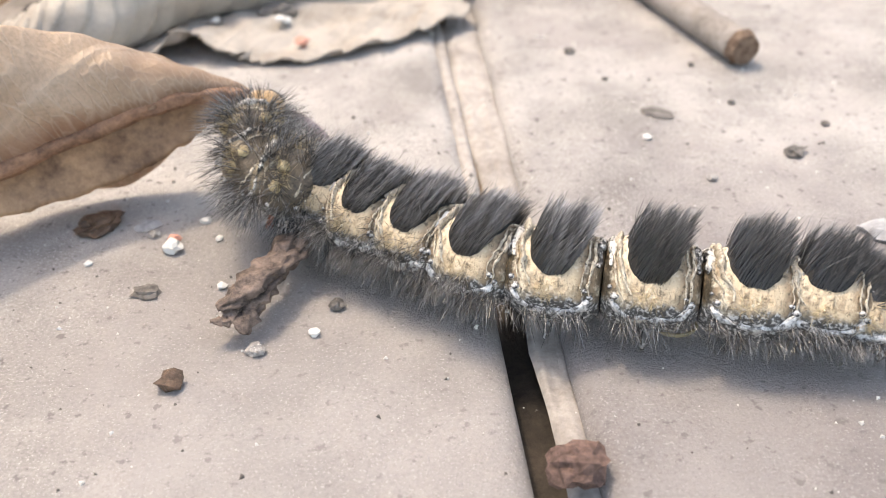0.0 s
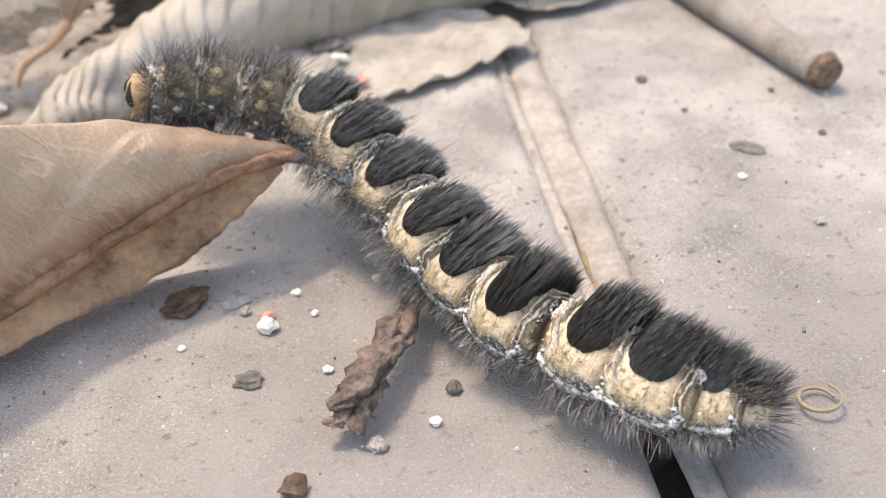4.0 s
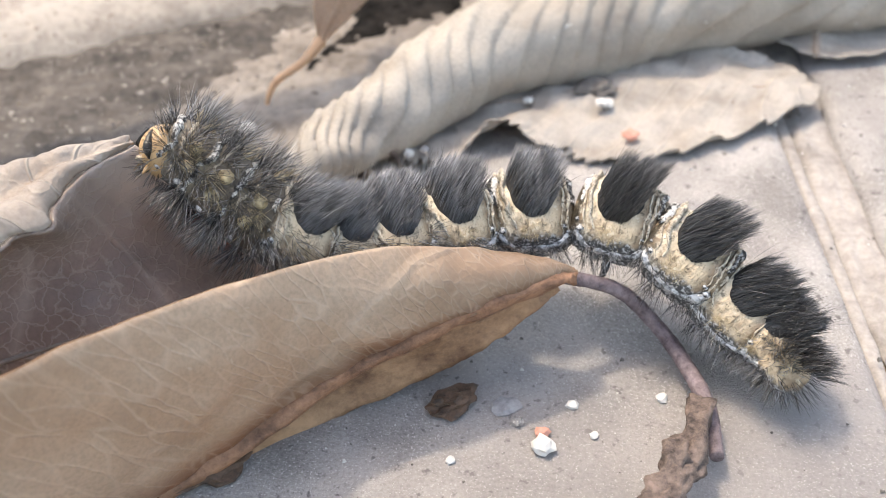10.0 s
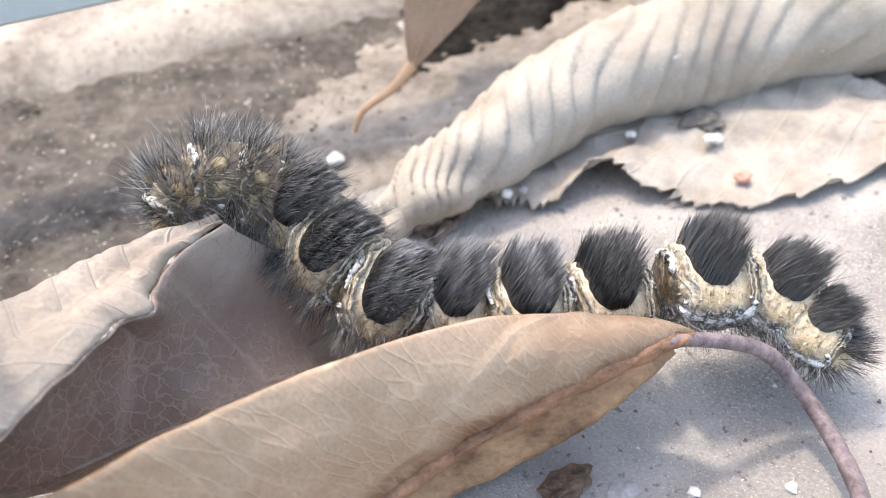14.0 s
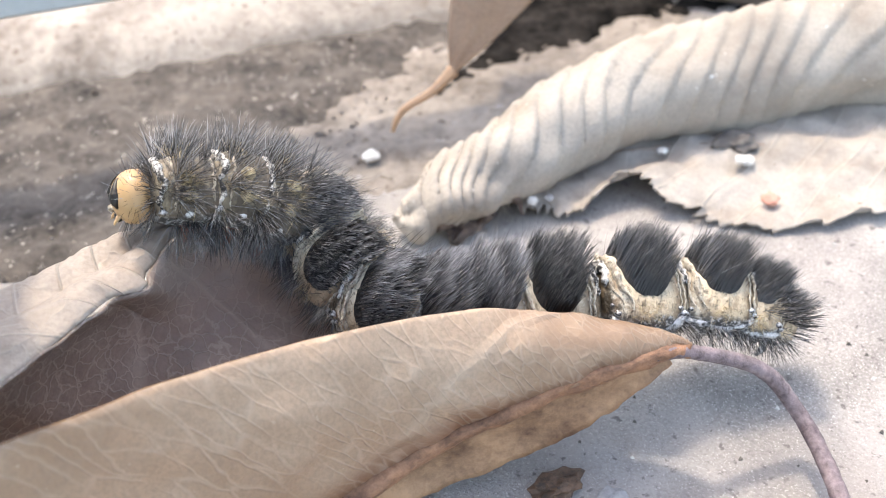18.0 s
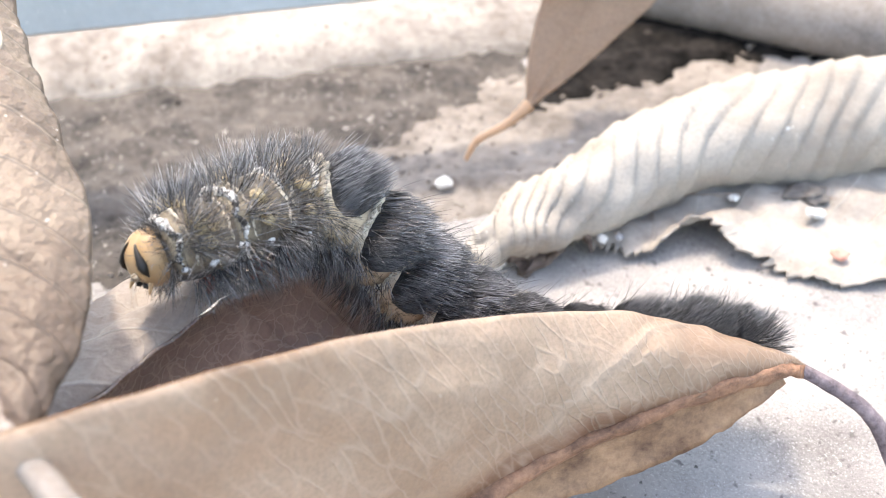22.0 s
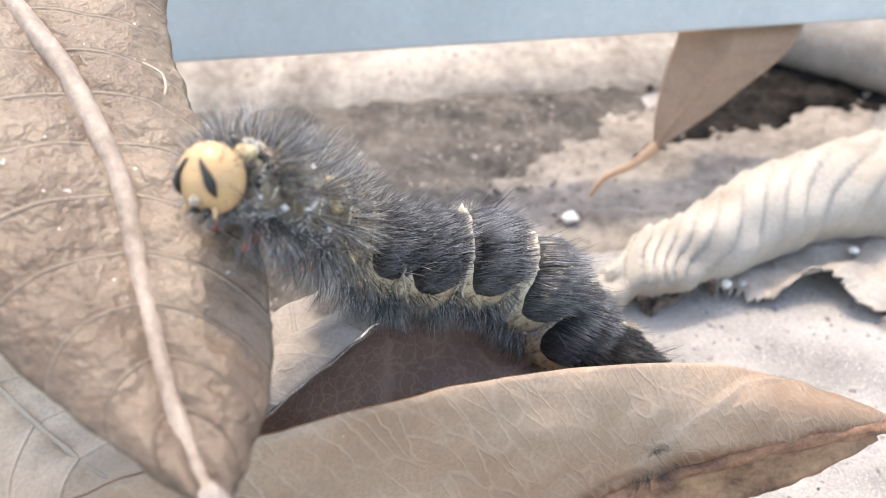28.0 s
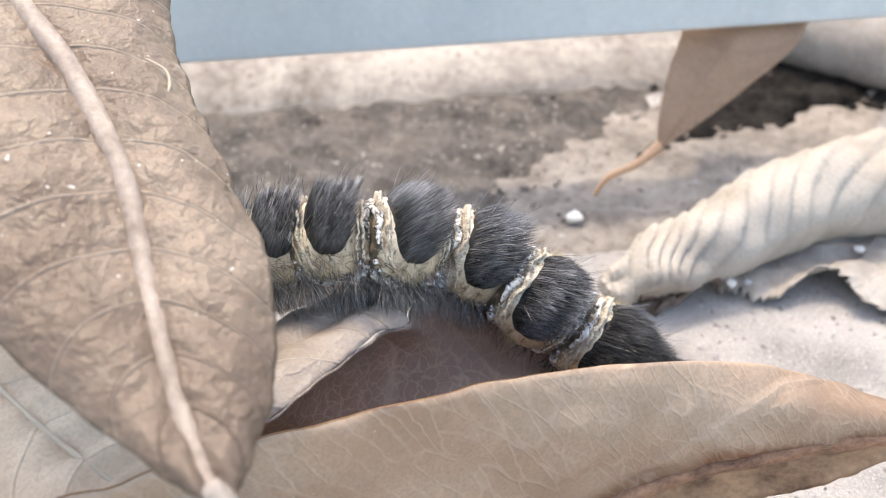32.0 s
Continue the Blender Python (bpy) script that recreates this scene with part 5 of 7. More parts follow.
def tail_piece():
    bm = bmesh.new()
    bmesh.ops.create_uvsphere(bm, u_segments=28, v_segments=18, radius=1.65 * MM)
    for v in bm.verts:
        v.co = Vector((v.co.x * 1.15, v.co.y, v.co.z * 0.92)) * (1 + 0.12 * noise.noise(v.co / MM * 1.2))
    me = bpy.data.meshes.new("tail_segment")
    bm.to_mesh(me)
    bm.free()
    root = part("tail_segment", with_mat(me, SKIN, True), caterpillar, "cream-flanked blunt tail end")
    for side in (-1, 1):
        leg(root, -0.2, 1.6, side, "clasper", DARKSKIN, 0.55, 5)
    tv, tf, tuv = hairs(coat(1.6, 2.4, 800, 0.0, 1.05, -1.8, 1.5, 1.8, 0.4, 0.14, 300, 0.0), 300, 0.024)
    part("tuft", mesh_of("tuft", tv, tf, [BLACKHAIR], uvs=tuv), root, "bristling grey-black hair", "stuff")
    rng = np.random.default_rng(17)
    roots = []
    for _ in range(260):
        d = unit(rng.normal(size=3))
        d[0] = -abs(d[0])
        roots.append((d * np.array([2.0, 1.75, 1.6]), d + np.array([-0.3, 0, 0.1]) + rng.normal(0, 0.25, 3), rng.uniform(0.9, 1.9), rng.normal(0, 0.12, 3)))
    tv, tf, tuv = hairs(roots, 18, 0.022)
    part("end_tuft", mesh_of("end_tuft", tv, tf, [GREYHAIR], uvs=tuv), root, "bristling hair round the tail end", "stuff")
    return root


pieces = [head_piece()]
pieces += [front_segment(i, r, 2.3) for i, r in ((1, 2.1), (2, 2.4), (3, 2.6))]
for i, (r, reach, hair) in enumerate(((2.7, 1.1, 2.0), (2.8, 1.22, 2.0), (2.9, 1.28, 2.0), (2.95, 1.3, 2.1), (3.0, 1.3, 2.2), (3.0, 1.3, 2.3), (2.95, 1.26, 2.4), (2.65, 1.16, 2.3), (2.1, 1.0, 2.1))):
    pieces.append(middle_segment(i, r, 2.2 if i == 8 else 2.9, reach, hair, i in (2, 3, 4, 5)))
pieces.append(tail_piece())


# ---------------------------------------------------------------- what moves
def motions():
    root = caterpillar
    stalk = [ob for ob in brown_leaf.children if ob.name.startswith("petiole")][0]
    walk(root, [
        (0, pose(0.00756, 0.04965, 0, 0, 0, 158.4)),
        (1, pose(0.00380, 0.05121, 0, 0, 0, 144.0)),
        (2, pose(0.00068, 0.05529, 0, 0, 0, 132.4)),
        (2.5, pose(-0.00101, 0.05558, 0, 0, 0, 131.1)),
        (4.5, pose(-0.00616, 0.05843, 0, 0, 0, 130.9)),
        (5, pose(-0.00647, 0.05994, 0, 0, 0, 130.0)),
        (6, pose(-0.01027, 0.06009, 0, 0, 0, 140.8)),
        (7, pose(-0.01333, 0.06272, 0, 0, 0, 150.0)),
        (8, pose(-0.01660, 0.06553, 0, 0, 0, 155.3)),
        (9, pose(-0.01876, 0.06763, 0, 0, 0, 170.1)),
        (10, pose(-0.02178, 0.06711, 0, 0, 0, 183.3)),
        (11, pose(-0.02520, 0.06801, 0, 0, 0, 185.8)),
        (12, pose(-0.02826, 0.06776, 0, 0, 0, 184.1)),
        (13, pose(-0.02819, 0.06801, 0, 0, 0, 182.0)),
        (14, pose(-0.02897, 0.06871, 0, 0, 0, 182.3)),
        (14.5, pose(-0.02924, 0.06869, 0, 0, 0, 182.3)),
        (16.5, pose(-0.02878, 0.06835, 0, 0, 0, 186.6)),
        (17, pose(-0.02907, 0.06854, 0, 0, 0, 186.9)),
        (18, pose(-0.03128, 0.06800, 0, 0, 0, 191.5)),
        (19, pose(-0.03247, 0.06753, 0, 0, 0, 192.6)),
        (20, pose(-0.03436, 0.06706, 0, 0, 0, 189.8)),
        (21, pose(-0.03422, 0.06662, 0, 0, 0, 197.0)),
        (22, pose(-0.03539, 0.06617, 0, 0, 0, 198.2)),
        (23, pose(-0.03988, 0.06444, 0, 0, 0, 200.6)),
        (24, pose(-0.04088, 0.06490, 0, 0, 0, 196.5)),
        (25, pose(-0.04107, 0.06508, 0, 0, 0, 196.4)),
        (25.5, pose(-0.04083, 0.06490, 0, 0, 0, 199.6)),
        (27.5, pose(-0.04326, 0.06249, 0, 0, 0, 191.9)),
        (28, pose(-0.04331, 0.06225, 0, 0, 0, 195.1)),
        (28.5, pose(-0.04351, 0.06226, 0, 0, 0, 195.7)),
        (29, pose(-0.04400, 0.06205, 0, 0, 0, 196.2)),
        (30, pose(-0.04512, 0.06223, 0, 0, 0, 189.5)),
        (30.5, pose(-0.04598, 0.06252, 0, 0, 0, 190.5)),
        (31, pose(-0.04643, 0.06297, 0, 0, 0, 191.2)),
        (32, pose(-0.04656, 0.06249, 0, 0, 0, 194.9)),
    ])
    walk(pieces[0], [
        (0, pose(0.02532, -0.00564, 0.00770, 0, -21, -79)), (1, pose(0.02922, -0.00389, 0.00970, 18, -8, -5)), (2, pose(0.02491, 0.00529, 0.00970, 15, 8, -5)),
        (2.5, pose(0.02723, 0.00750, 0.01070, 0, -0, 42)), (4.5, pose(0.02621, 0.00997, 0.01170, 0, -10, 68)), (5, pose(0.02713, 0.01165, 0.00770, 0, 18, 48)),
        (6, pose(0.02776, 0.00713, 0.00570, 0, 21, 16)), (7, pose(0.02479, 0.00882, 0.00570, 0, 20, 11)), (8, pose(0.02239, 0.00878, 0.00920, 6, -23, 9)),
        (9, pose(0.02271, 0.00741, 0.01270, 19, -31, -15)), (10, pose(0.02272, 0.00237, 0.01720, 23, -31, 29)), (11, pose(0.02327, -0.00036, 0.01770, 13, -34, 55)),
        (12, pose(0.02328, 0.00172, 0.01770, 23, -15, 20)), (13, pose(0.02398, 0.00100, 0.01570, 0, 29, 19)), (14, pose(0.02321, 0.00172, 0.01420, 0, 44, 60)),
        (14.5, pose(0.02345, 0.00262, 0.01420, 0, 40, 65)), (16.5, pose(0.02204, 0.00148, 0.01670, 12, -33, 65)), (17, pose(0.02291, 0.00169, 0.01720, 12, -30, 63)),
        (18, pose(0.02257, 0.00249, 0.01861, 23, -18, 25)), (19, pose(0.02087, 0.00423, 0.02044, 21, -17, 34)), (20, pose(0.01727, 0.00945, 0.02314, 9, -19, 72)),
        (21, pose(0.02026, 0.00689, 0.02226, 13, -12, 55)), (22, pose(0.02034, 0.00704, 0.02138, 15, -10, 53)), (23, pose(0.02079, 0.00258, 0.01962, 0, -0, 19)),
        (24, pose(0.02154, 0.00285, 0.01874, 0, 13, 4)), (25, pose(0.01886, 0.00184, 0.02275, 12, -28, 65)), (25.5, pose(0.01968, -0.00050, 0.02480, 9, -39, 68)),
        (27.5, pose(0.01498, 0.01365, 0.03566, 11, -26, 75)), (28, pose(0.01436, 0.01465, 0.03525, 11, -18, 73)), (28.5, pose(0.01701, 0.00946, 0.03370, 17, -31, 57)),
        (29, pose(0.01650, 0.00796, 0.03470, 28, -34, 21)), (30, pose(0.01410, 0.00830, 0.03475, 24, -15, -17)), (30.5, pose(0.01982, 0.00621, 0.02670, 0, -0, -5)),
        (31, pose(0.02252, 0.00659, 0.01670, 0, 30, 20)), (32, pose(0.02328, 0.00552, 0.01670, 0, 30, 16)),
    ])
    walk(pieces[1], [
        (0, pose(0.02483, -0.00309, 0.00670, 0, -20, -65)), (1, pose(0.02657, -0.00402, 0.00770, 0, -38, 10)), (2, pose(0.02417, 0.00295, 0.00970, 0, -13, 73)),
        (2.5, pose(0.02541, 0.00587, 0.01070, 0, -11, 65)), (4.5, pose(0.02517, 0.00734, 0.01120, 0, -9, 61)), (5, pose(0.02504, 0.00930, 0.00870, 0, 16, 43)),
        (6, pose(0.02530, 0.00644, 0.00670, 0, 24, 16)), (7, pose(0.02207, 0.00832, 0.00670, 0, 20, 13)), (8, pose(0.02032, 0.00779, 0.00820, 0, -12, 15)),
        (9, pose(0.02140, 0.00697, 0.01170, 0, -40, 30)), (10, pose(0.02105, 0.00190, 0.01620, 0, -35, -2)), (11, pose(0.02070, 0.00009, 0.01720, 0, -23, -11)),
        (12, pose(0.02163, 0.00054, 0.01720, 0, -20, 28)), (13, pose(0.02230, 0.00041, 0.01670, 0, 8, 22)), (14, pose(0.02245, 0.00038, 0.01570, 0, 27, 48)),
        (14.5, pose(0.02271, 0.00102, 0.01570, 0, 28, 49)), (16.5, pose(0.02047, 0.00017, 0.01670, 0, -12, 31)), (17, pose(0.02131, 0.00014, 0.01670, 0, -17, 31)),
        (18, pose(0.01987, 0.00123, 0.01804, 0, -16, 29)), (19, pose(0.01870, 0.00333, 0.02049, 0, -12, 38)), (20, pose(0.01660, 0.00616, 0.02226, 0, -16, 76)),
        (21, pose(0.01802, 0.00523, 0.02226, 0, -9, 50)), (22, pose(0.01824, 0.00552, 0.02138, 0, -4, 43)), (23, pose(0.01909, 0.00197, 0.01962, 0, 6, 10)),
        (24, pose(0.01962, 0.00271, 0.01918, 0, 6, 15)), (25, pose(0.01814, 0.00061, 0.02094, 0, -21, -6)), (25.5, pose(0.01811, -0.00121, 0.02226, 0, -33, 2)),
        (27.5, pose(0.01388, 0.01141, 0.03322, 0, -47, 55)), (28, pose(0.01355, 0.01191, 0.03280, 0, -43, 59)), (28.5, pose(0.01579, 0.00731, 0.03120, 0, -48, 55)),
        (29, pose(0.01550, 0.00662, 0.03270, 0, -52, 48)), (30, pose(0.01406, 0.00758, 0.03370, 0, -50, 86)), (30.5, pose(0.01800, 0.00606, 0.02670, 0, -17, 23)),
        (31, pose(0.02091, 0.00599, 0.01770, 0, 27, 23)), (32, pose(0.02163, 0.00505, 0.01770, 0, 28, 19)),
    ])
    walk(pieces[2], [
        (0, pose(0.02303, -0.00077, 0.00570, 0, -17, -33)), (1, pose(0.02479, -0.00465, 0.00620, 0, -29, -3)), (2, pose(0.02367, 0.00109, 0.00870, 0, -30, 73)),
        (2.5, pose(0.02514, 0.00301, 0.00970, 0, -22, 76)), (4.5, pose(0.02324, 0.00467, 0.01070, 0, -12, 49)), (5, pose(0.02199, 0.00683, 0.00970, 0, 7, 52)),
        (6, pose(0.02244, 0.00561, 0.00820, 0, 26, 16)), (7, pose(0.01935, 0.00753, 0.00770, 0, 19, 22)), (8, pose(0.01782, 0.00752, 0.00820, 0, -0, 15)),
        (9, pose(0.02013, 0.00591, 0.01020, 0, -35, 40)), (10, pose(0.01921, 0.00247, 0.01470, 0, -40, -15)), (11, pose(0.01856, 0.00055, 0.01570, 0, -36, -16)),
        (12, pose(0.01971, -0.00017, 0.01620, 0, -30, 17)), (13, pose(0.02050, -0.00040, 0.01620, 0, -25, 20)), (14, pose(0.02086, -0.00087, 0.01595, 0, -14, 27)),
        (14.5, pose(0.02095, -0.00021, 0.01620, 0, -10, 30)), (16.5, pose(0.01893, -0.00037, 0.01595, 0, -31, 20)), (17, pose(0.01939, -0.00039, 0.01595, 0, -27, 7)),
        (18, pose(0.01734, -0.00036, 0.01688, 0, -29, 30)), (19, pose(0.01699, 0.00123, 0.01939, 0, -25, 35)), (20, pose(0.01561, 0.00287, 0.02117, 0, -21, 61)),
        (21, pose(0.01616, 0.00194, 0.02119, 0, -18, 54)), (22, pose(0.01613, 0.00306, 0.02100, 0, -14, 52)), (23, pose(0.01680, 0.00186, 0.02004, 0, 2, 12)),
        (24, pose(0.01759, 0.00177, 0.01918, 0, -5, 30)), (25, pose(0.01646, 0.00030, 0.02006, 0, -29, 27)), (25.5, pose(0.01632, -0.00158, 0.02094, 0, -18, -7)),
        (27.5, pose(0.01309, 0.00868, 0.02987, 0, -50, 50)), (28, pose(0.01282, 0.00871, 0.02933, 0, -49, 58)), (28.5, pose(0.01424, 0.00546, 0.02820, 0, -51, 49)),
        (29, pose(0.01389, 0.00507, 0.02970, 0, -55, 39)), (30, pose(0.01398, 0.00514, 0.03070, 0, -55, 78)), (30.5, pose(0.01684, 0.00492, 0.02570, 0, -33, 40)),
        (31, pose(0.01898, 0.00510, 0.01870, 0, 24, 22)), (32, pose(0.01965, 0.00430, 0.01870, 0, 24, 18)),
    ])
    walk(pieces[3], [
        (0, pose(0.02070, -0.00042, 0.00520, 0, -18, 7)), (1, pose(0.02209, -0.00380, 0.00520, 0, -19, -19)), (2, pose(0.02294, -0.00117, 0.00720, 0, -33, 62)),
        (2.5, pose(0.02388, -0.00008, 0.00820, 0, -23, 57)), (4.5, pose(0.02065, 0.00223, 0.00970, 0, -16, 43)), (5, pose(0.02033, 0.00327, 0.00970, 0, -4, 63)),
        (6, pose(0.01947, 0.00480, 0.00970, 0, 23, 27)), (7, pose(0.01699, 0.00627, 0.00855, 0, 17, 37)), (8, pose(0.01578, 0.00654, 0.00820, 0, -2, 33)),
        (9, pose(0.01867, 0.00467, 0.00920, 0, -18, 35)), (10, pose(0.01741, 0.00290, 0.01308, 0, -39, -12)), (11, pose(0.01670, 0.00122, 0.01420, 0, -43, -11)),
        (12, pose(0.01745, -0.00072, 0.01470, 0, -33, 5)), (13, pose(0.01828, -0.00103, 0.01470, 0, -32, 7)), (14, pose(0.01884, -0.00145, 0.01470, 0, -31, 7)),
        (14.5, pose(0.01904, -0.00108, 0.01495, 0, -34, 19)), (16.5, pose(0.01728, -0.00096, 0.01470, 0, -36, 9)), (17, pose(0.01736, -0.00037, 0.01470, 0, -34, 8)),
        (18, pose(0.01534, -0.00137, 0.01516, 0, -38, 25)), (19, pose(0.01475, 0.00054, 0.01828, 0, -41, 32)), (20, pose(0.01377, 0.00097, 0.01997, 0, -38, 50)),
        (21, pose(0.01395, -0.00031, 0.02000, 0, -24, 30)), (22, pose(0.01430, 0.00045, 0.01982, 0, -20, 43)), (23, pose(0.01465, 0.00104, 0.01979, 0, -3, 17)),
        (24, pose(0.01533, 0.00027, 0.01874, 0, 4, 17)), (25, pose(0.01456, -0.00124, 0.01874, -16, -6, 8)), (25.5, pose(0.01372, -0.00067, 0.02079, -16, -1, -19)),
        (27.5, pose(0.01360, 0.00212, 0.02320, -30, -42, 23)), (28, pose(0.01266, 0.00337, 0.02370, -30, -46, 41)), (28.5, pose(0.01256, 0.00361, 0.02520, -30, -49, 41)),
        (29, pose(0.01222, 0.00395, 0.02670, -30, -54, 39)), (30, pose(0.01321, 0.00346, 0.02770, -20, -57, 63)), (30.5, pose(0.01500, 0.00354, 0.02420, 0, -35, 38)),
        (31, pose(0.01671, 0.00426, 0.01970, 0, 11, 30)), (32, pose(0.01734, 0.00364, 0.01970, 0, 11, 25)),
    ])
    walk(pieces[4], [
        (0, pose(0.01838, -0.00137, 0.00420, 20, -13, -2)), (1, pose(0.01925, -0.00271, 0.00420, 20, -9, -26)), (2, pose(0.02152, -0.00303, 0.00570, 20, -27, 7)),
        (2.5, pose(0.02132, -0.00297, 0.00670, 20, -20, 9)), (4.5, pose(0.01802, -0.00023, 0.00870, 20, -15, 25)), (5, pose(0.01855, 0.00004, 0.00920, 20, -11, 38)),
        (6, pose(0.01717, 0.00294, 0.01070, 20, 8, 52)), (7, pose(0.01493, 0.00422, 0.00936, 20, 11, 59)), (8, pose(0.01379, 0.00488, 0.00803, 20, 0, 36)),
        (9, pose(0.01635, 0.00326, 0.00870, 20, -5, 22)), (10, pose(0.01521, 0.00331, 0.01142, 20, -37, 10)), (11, pose(0.01486, 0.00125, 0.01220, 20, -36, -20)),
        (12, pose(0.01503, -0.00060, 0.01320, 20, -28, -19)), (13, pose(0.01580, -0.00101, 0.01320, 0, -29, -19)), (14, pose(0.01624, -0.00145, 0.01320, 0, -27, -23)),
        (14.5, pose(0.01667, -0.00169, 0.01320, 0, -29, -19)), (16.5, pose(0.01525, -0.00097, 0.01320, 0, -31, -23)), (17, pose(0.01531, -0.00093, 0.01320, -8, -31, -14)),
        (18, pose(0.01336, -0.00225, 0.01343, -12, -36, -24)), (19, pose(0.01279, -0.00141, 0.01505, -15, -55, 5)), (20, pose(0.01197, -0.00150, 0.01681, -20, -51, 39)),
        (21, pose(0.01142, -0.00080, 0.01875, -24, -41, 13)), (22, pose(0.01199, -0.00075, 0.01895, 0, -34, 18)), (23, pose(0.01186, 0.00037, 0.01978, -14, -7, 16)),
        (24, pose(0.01215, 0.00012, 0.01955, -10, 4, 10)), (25, pose(0.01158, -0.00042, 0.01955, -16, 4, -2)), (25.5, pose(0.01118, 0.00017, 0.02084, -16, -18, 11)),
        (27.5, pose(0.01086, 0.00202, 0.02176, -30, -24, 4)), (28, pose(0.01057, 0.00218, 0.02168, -30, -32, 22)), (28.5, pose(0.01062, 0.00228, 0.02267, -30, -40, 29)),
        (29, pose(0.01048, 0.00226, 0.02370, -30, -45, 36)), (30, pose(0.01215, 0.00164, 0.02470, -20, -52, 20)), (30.5, pose(0.01284, 0.00178, 0.02220, -12, -29, 19)),
        (31, pose(0.01429, 0.00244, 0.01970, 0, -9, 42)), (32, pose(0.01483, 0.00202, 0.01970, 0, 6, 19)),
    ])
    walk(pieces[5], [
        (0, pose(0.01429, -0.00016, 0.00370, 20, -3, -13)), (1, pose(0.01332, 0.00042, 0.00370, 20, -2, -27)), (2, pose(0.01709, -0.00188, 0.00420, 20, -10, -20)),
        (2.5, pose(0.01580, -0.00133, 0.00520, 20, -14, -17)), (4.5, pose(0.01413, -0.00088, 0.00770, 20, -17, 9)), (5, pose(0.01424, -0.00152, 0.00820, 20, -16, 14)),
        (6, pose(0.01481, -0.00117, 0.01070, 20, -6, 40)), (7, pose(0.01376, 0.00080, 0.00977, 20, 4, 65)), (8, pose(0.01070, 0.00292, 0.00821, 20, -5, 51)),
        (9, pose(0.01330, 0.00253, 0.00870, 20, 8, 11)), (10, pose(0.01275, 0.00210, 0.00957, 20, -22, 29)), (11, pose(0.01222, 0.00286, 0.01070, 20, -29, 0)),
        (12, pose(0.01221, 0.00107, 0.01170, 20, -24, -27)), (13, pose(0.01307, 0.00081, 0.01170, 0, -22, -30)), (14, pose(0.01341, 0.00082, 0.01170, 0, -20, -34)),
        (14.5, pose(0.01356, 0.00083, 0.01170, 0, -20, -35)), (16.5, pose(0.01267, 0.00101, 0.01170, 0, -23, -33)), (17, pose(0.01258, 0.00079, 0.01170, -8, -24, -30)),
        (18, pose(0.01099, 0.00053, 0.01170, -12, -25, -42)), (19, pose(0.01059, 0.00019, 0.01243, -15, -39, -28)), (20, pose(0.00981, -0.00225, 0.01361, -20, -44, -10)),
        (21, pose(0.00934, -0.00135, 0.01584, -24, -52, 3)), (22, pose(0.00975, -0.00106, 0.01660, -24, -50, 4)), (23, pose(0.00900, -0.00060, 0.01907, -14, -22, 19)),
        (24, pose(0.00916, -0.00082, 0.01919, -10, -17, 18)), (25, pose(0.00873, -0.00107, 0.01919, -16, -19, 13)), (25.5, pose(0.00862, -0.00163, 0.01912, -16, -30, 23)),
        (27.5, pose(0.00793, 0.00176, 0.02068, -30, -18, 18)), (28, pose(0.00801, 0.00146, 0.02052, -30, -19, 23)), (28.5, pose(0.00821, 0.00118, 0.02095, -30, -28, 24)),
        (29, pose(0.00816, 0.00095, 0.02171, -30, -35, 26)), (30, pose(0.00946, 0.00211, 0.02253, -20, -43, 12)), (30.5, pose(0.01013, 0.00183, 0.02136, -12, -24, 14)),
        (31, pose(0.01185, -0.00009, 0.01870, 0, -9, 24)), (32, pose(0.01135, 0.00158, 0.02039, 0, 1, 13)),
    ])
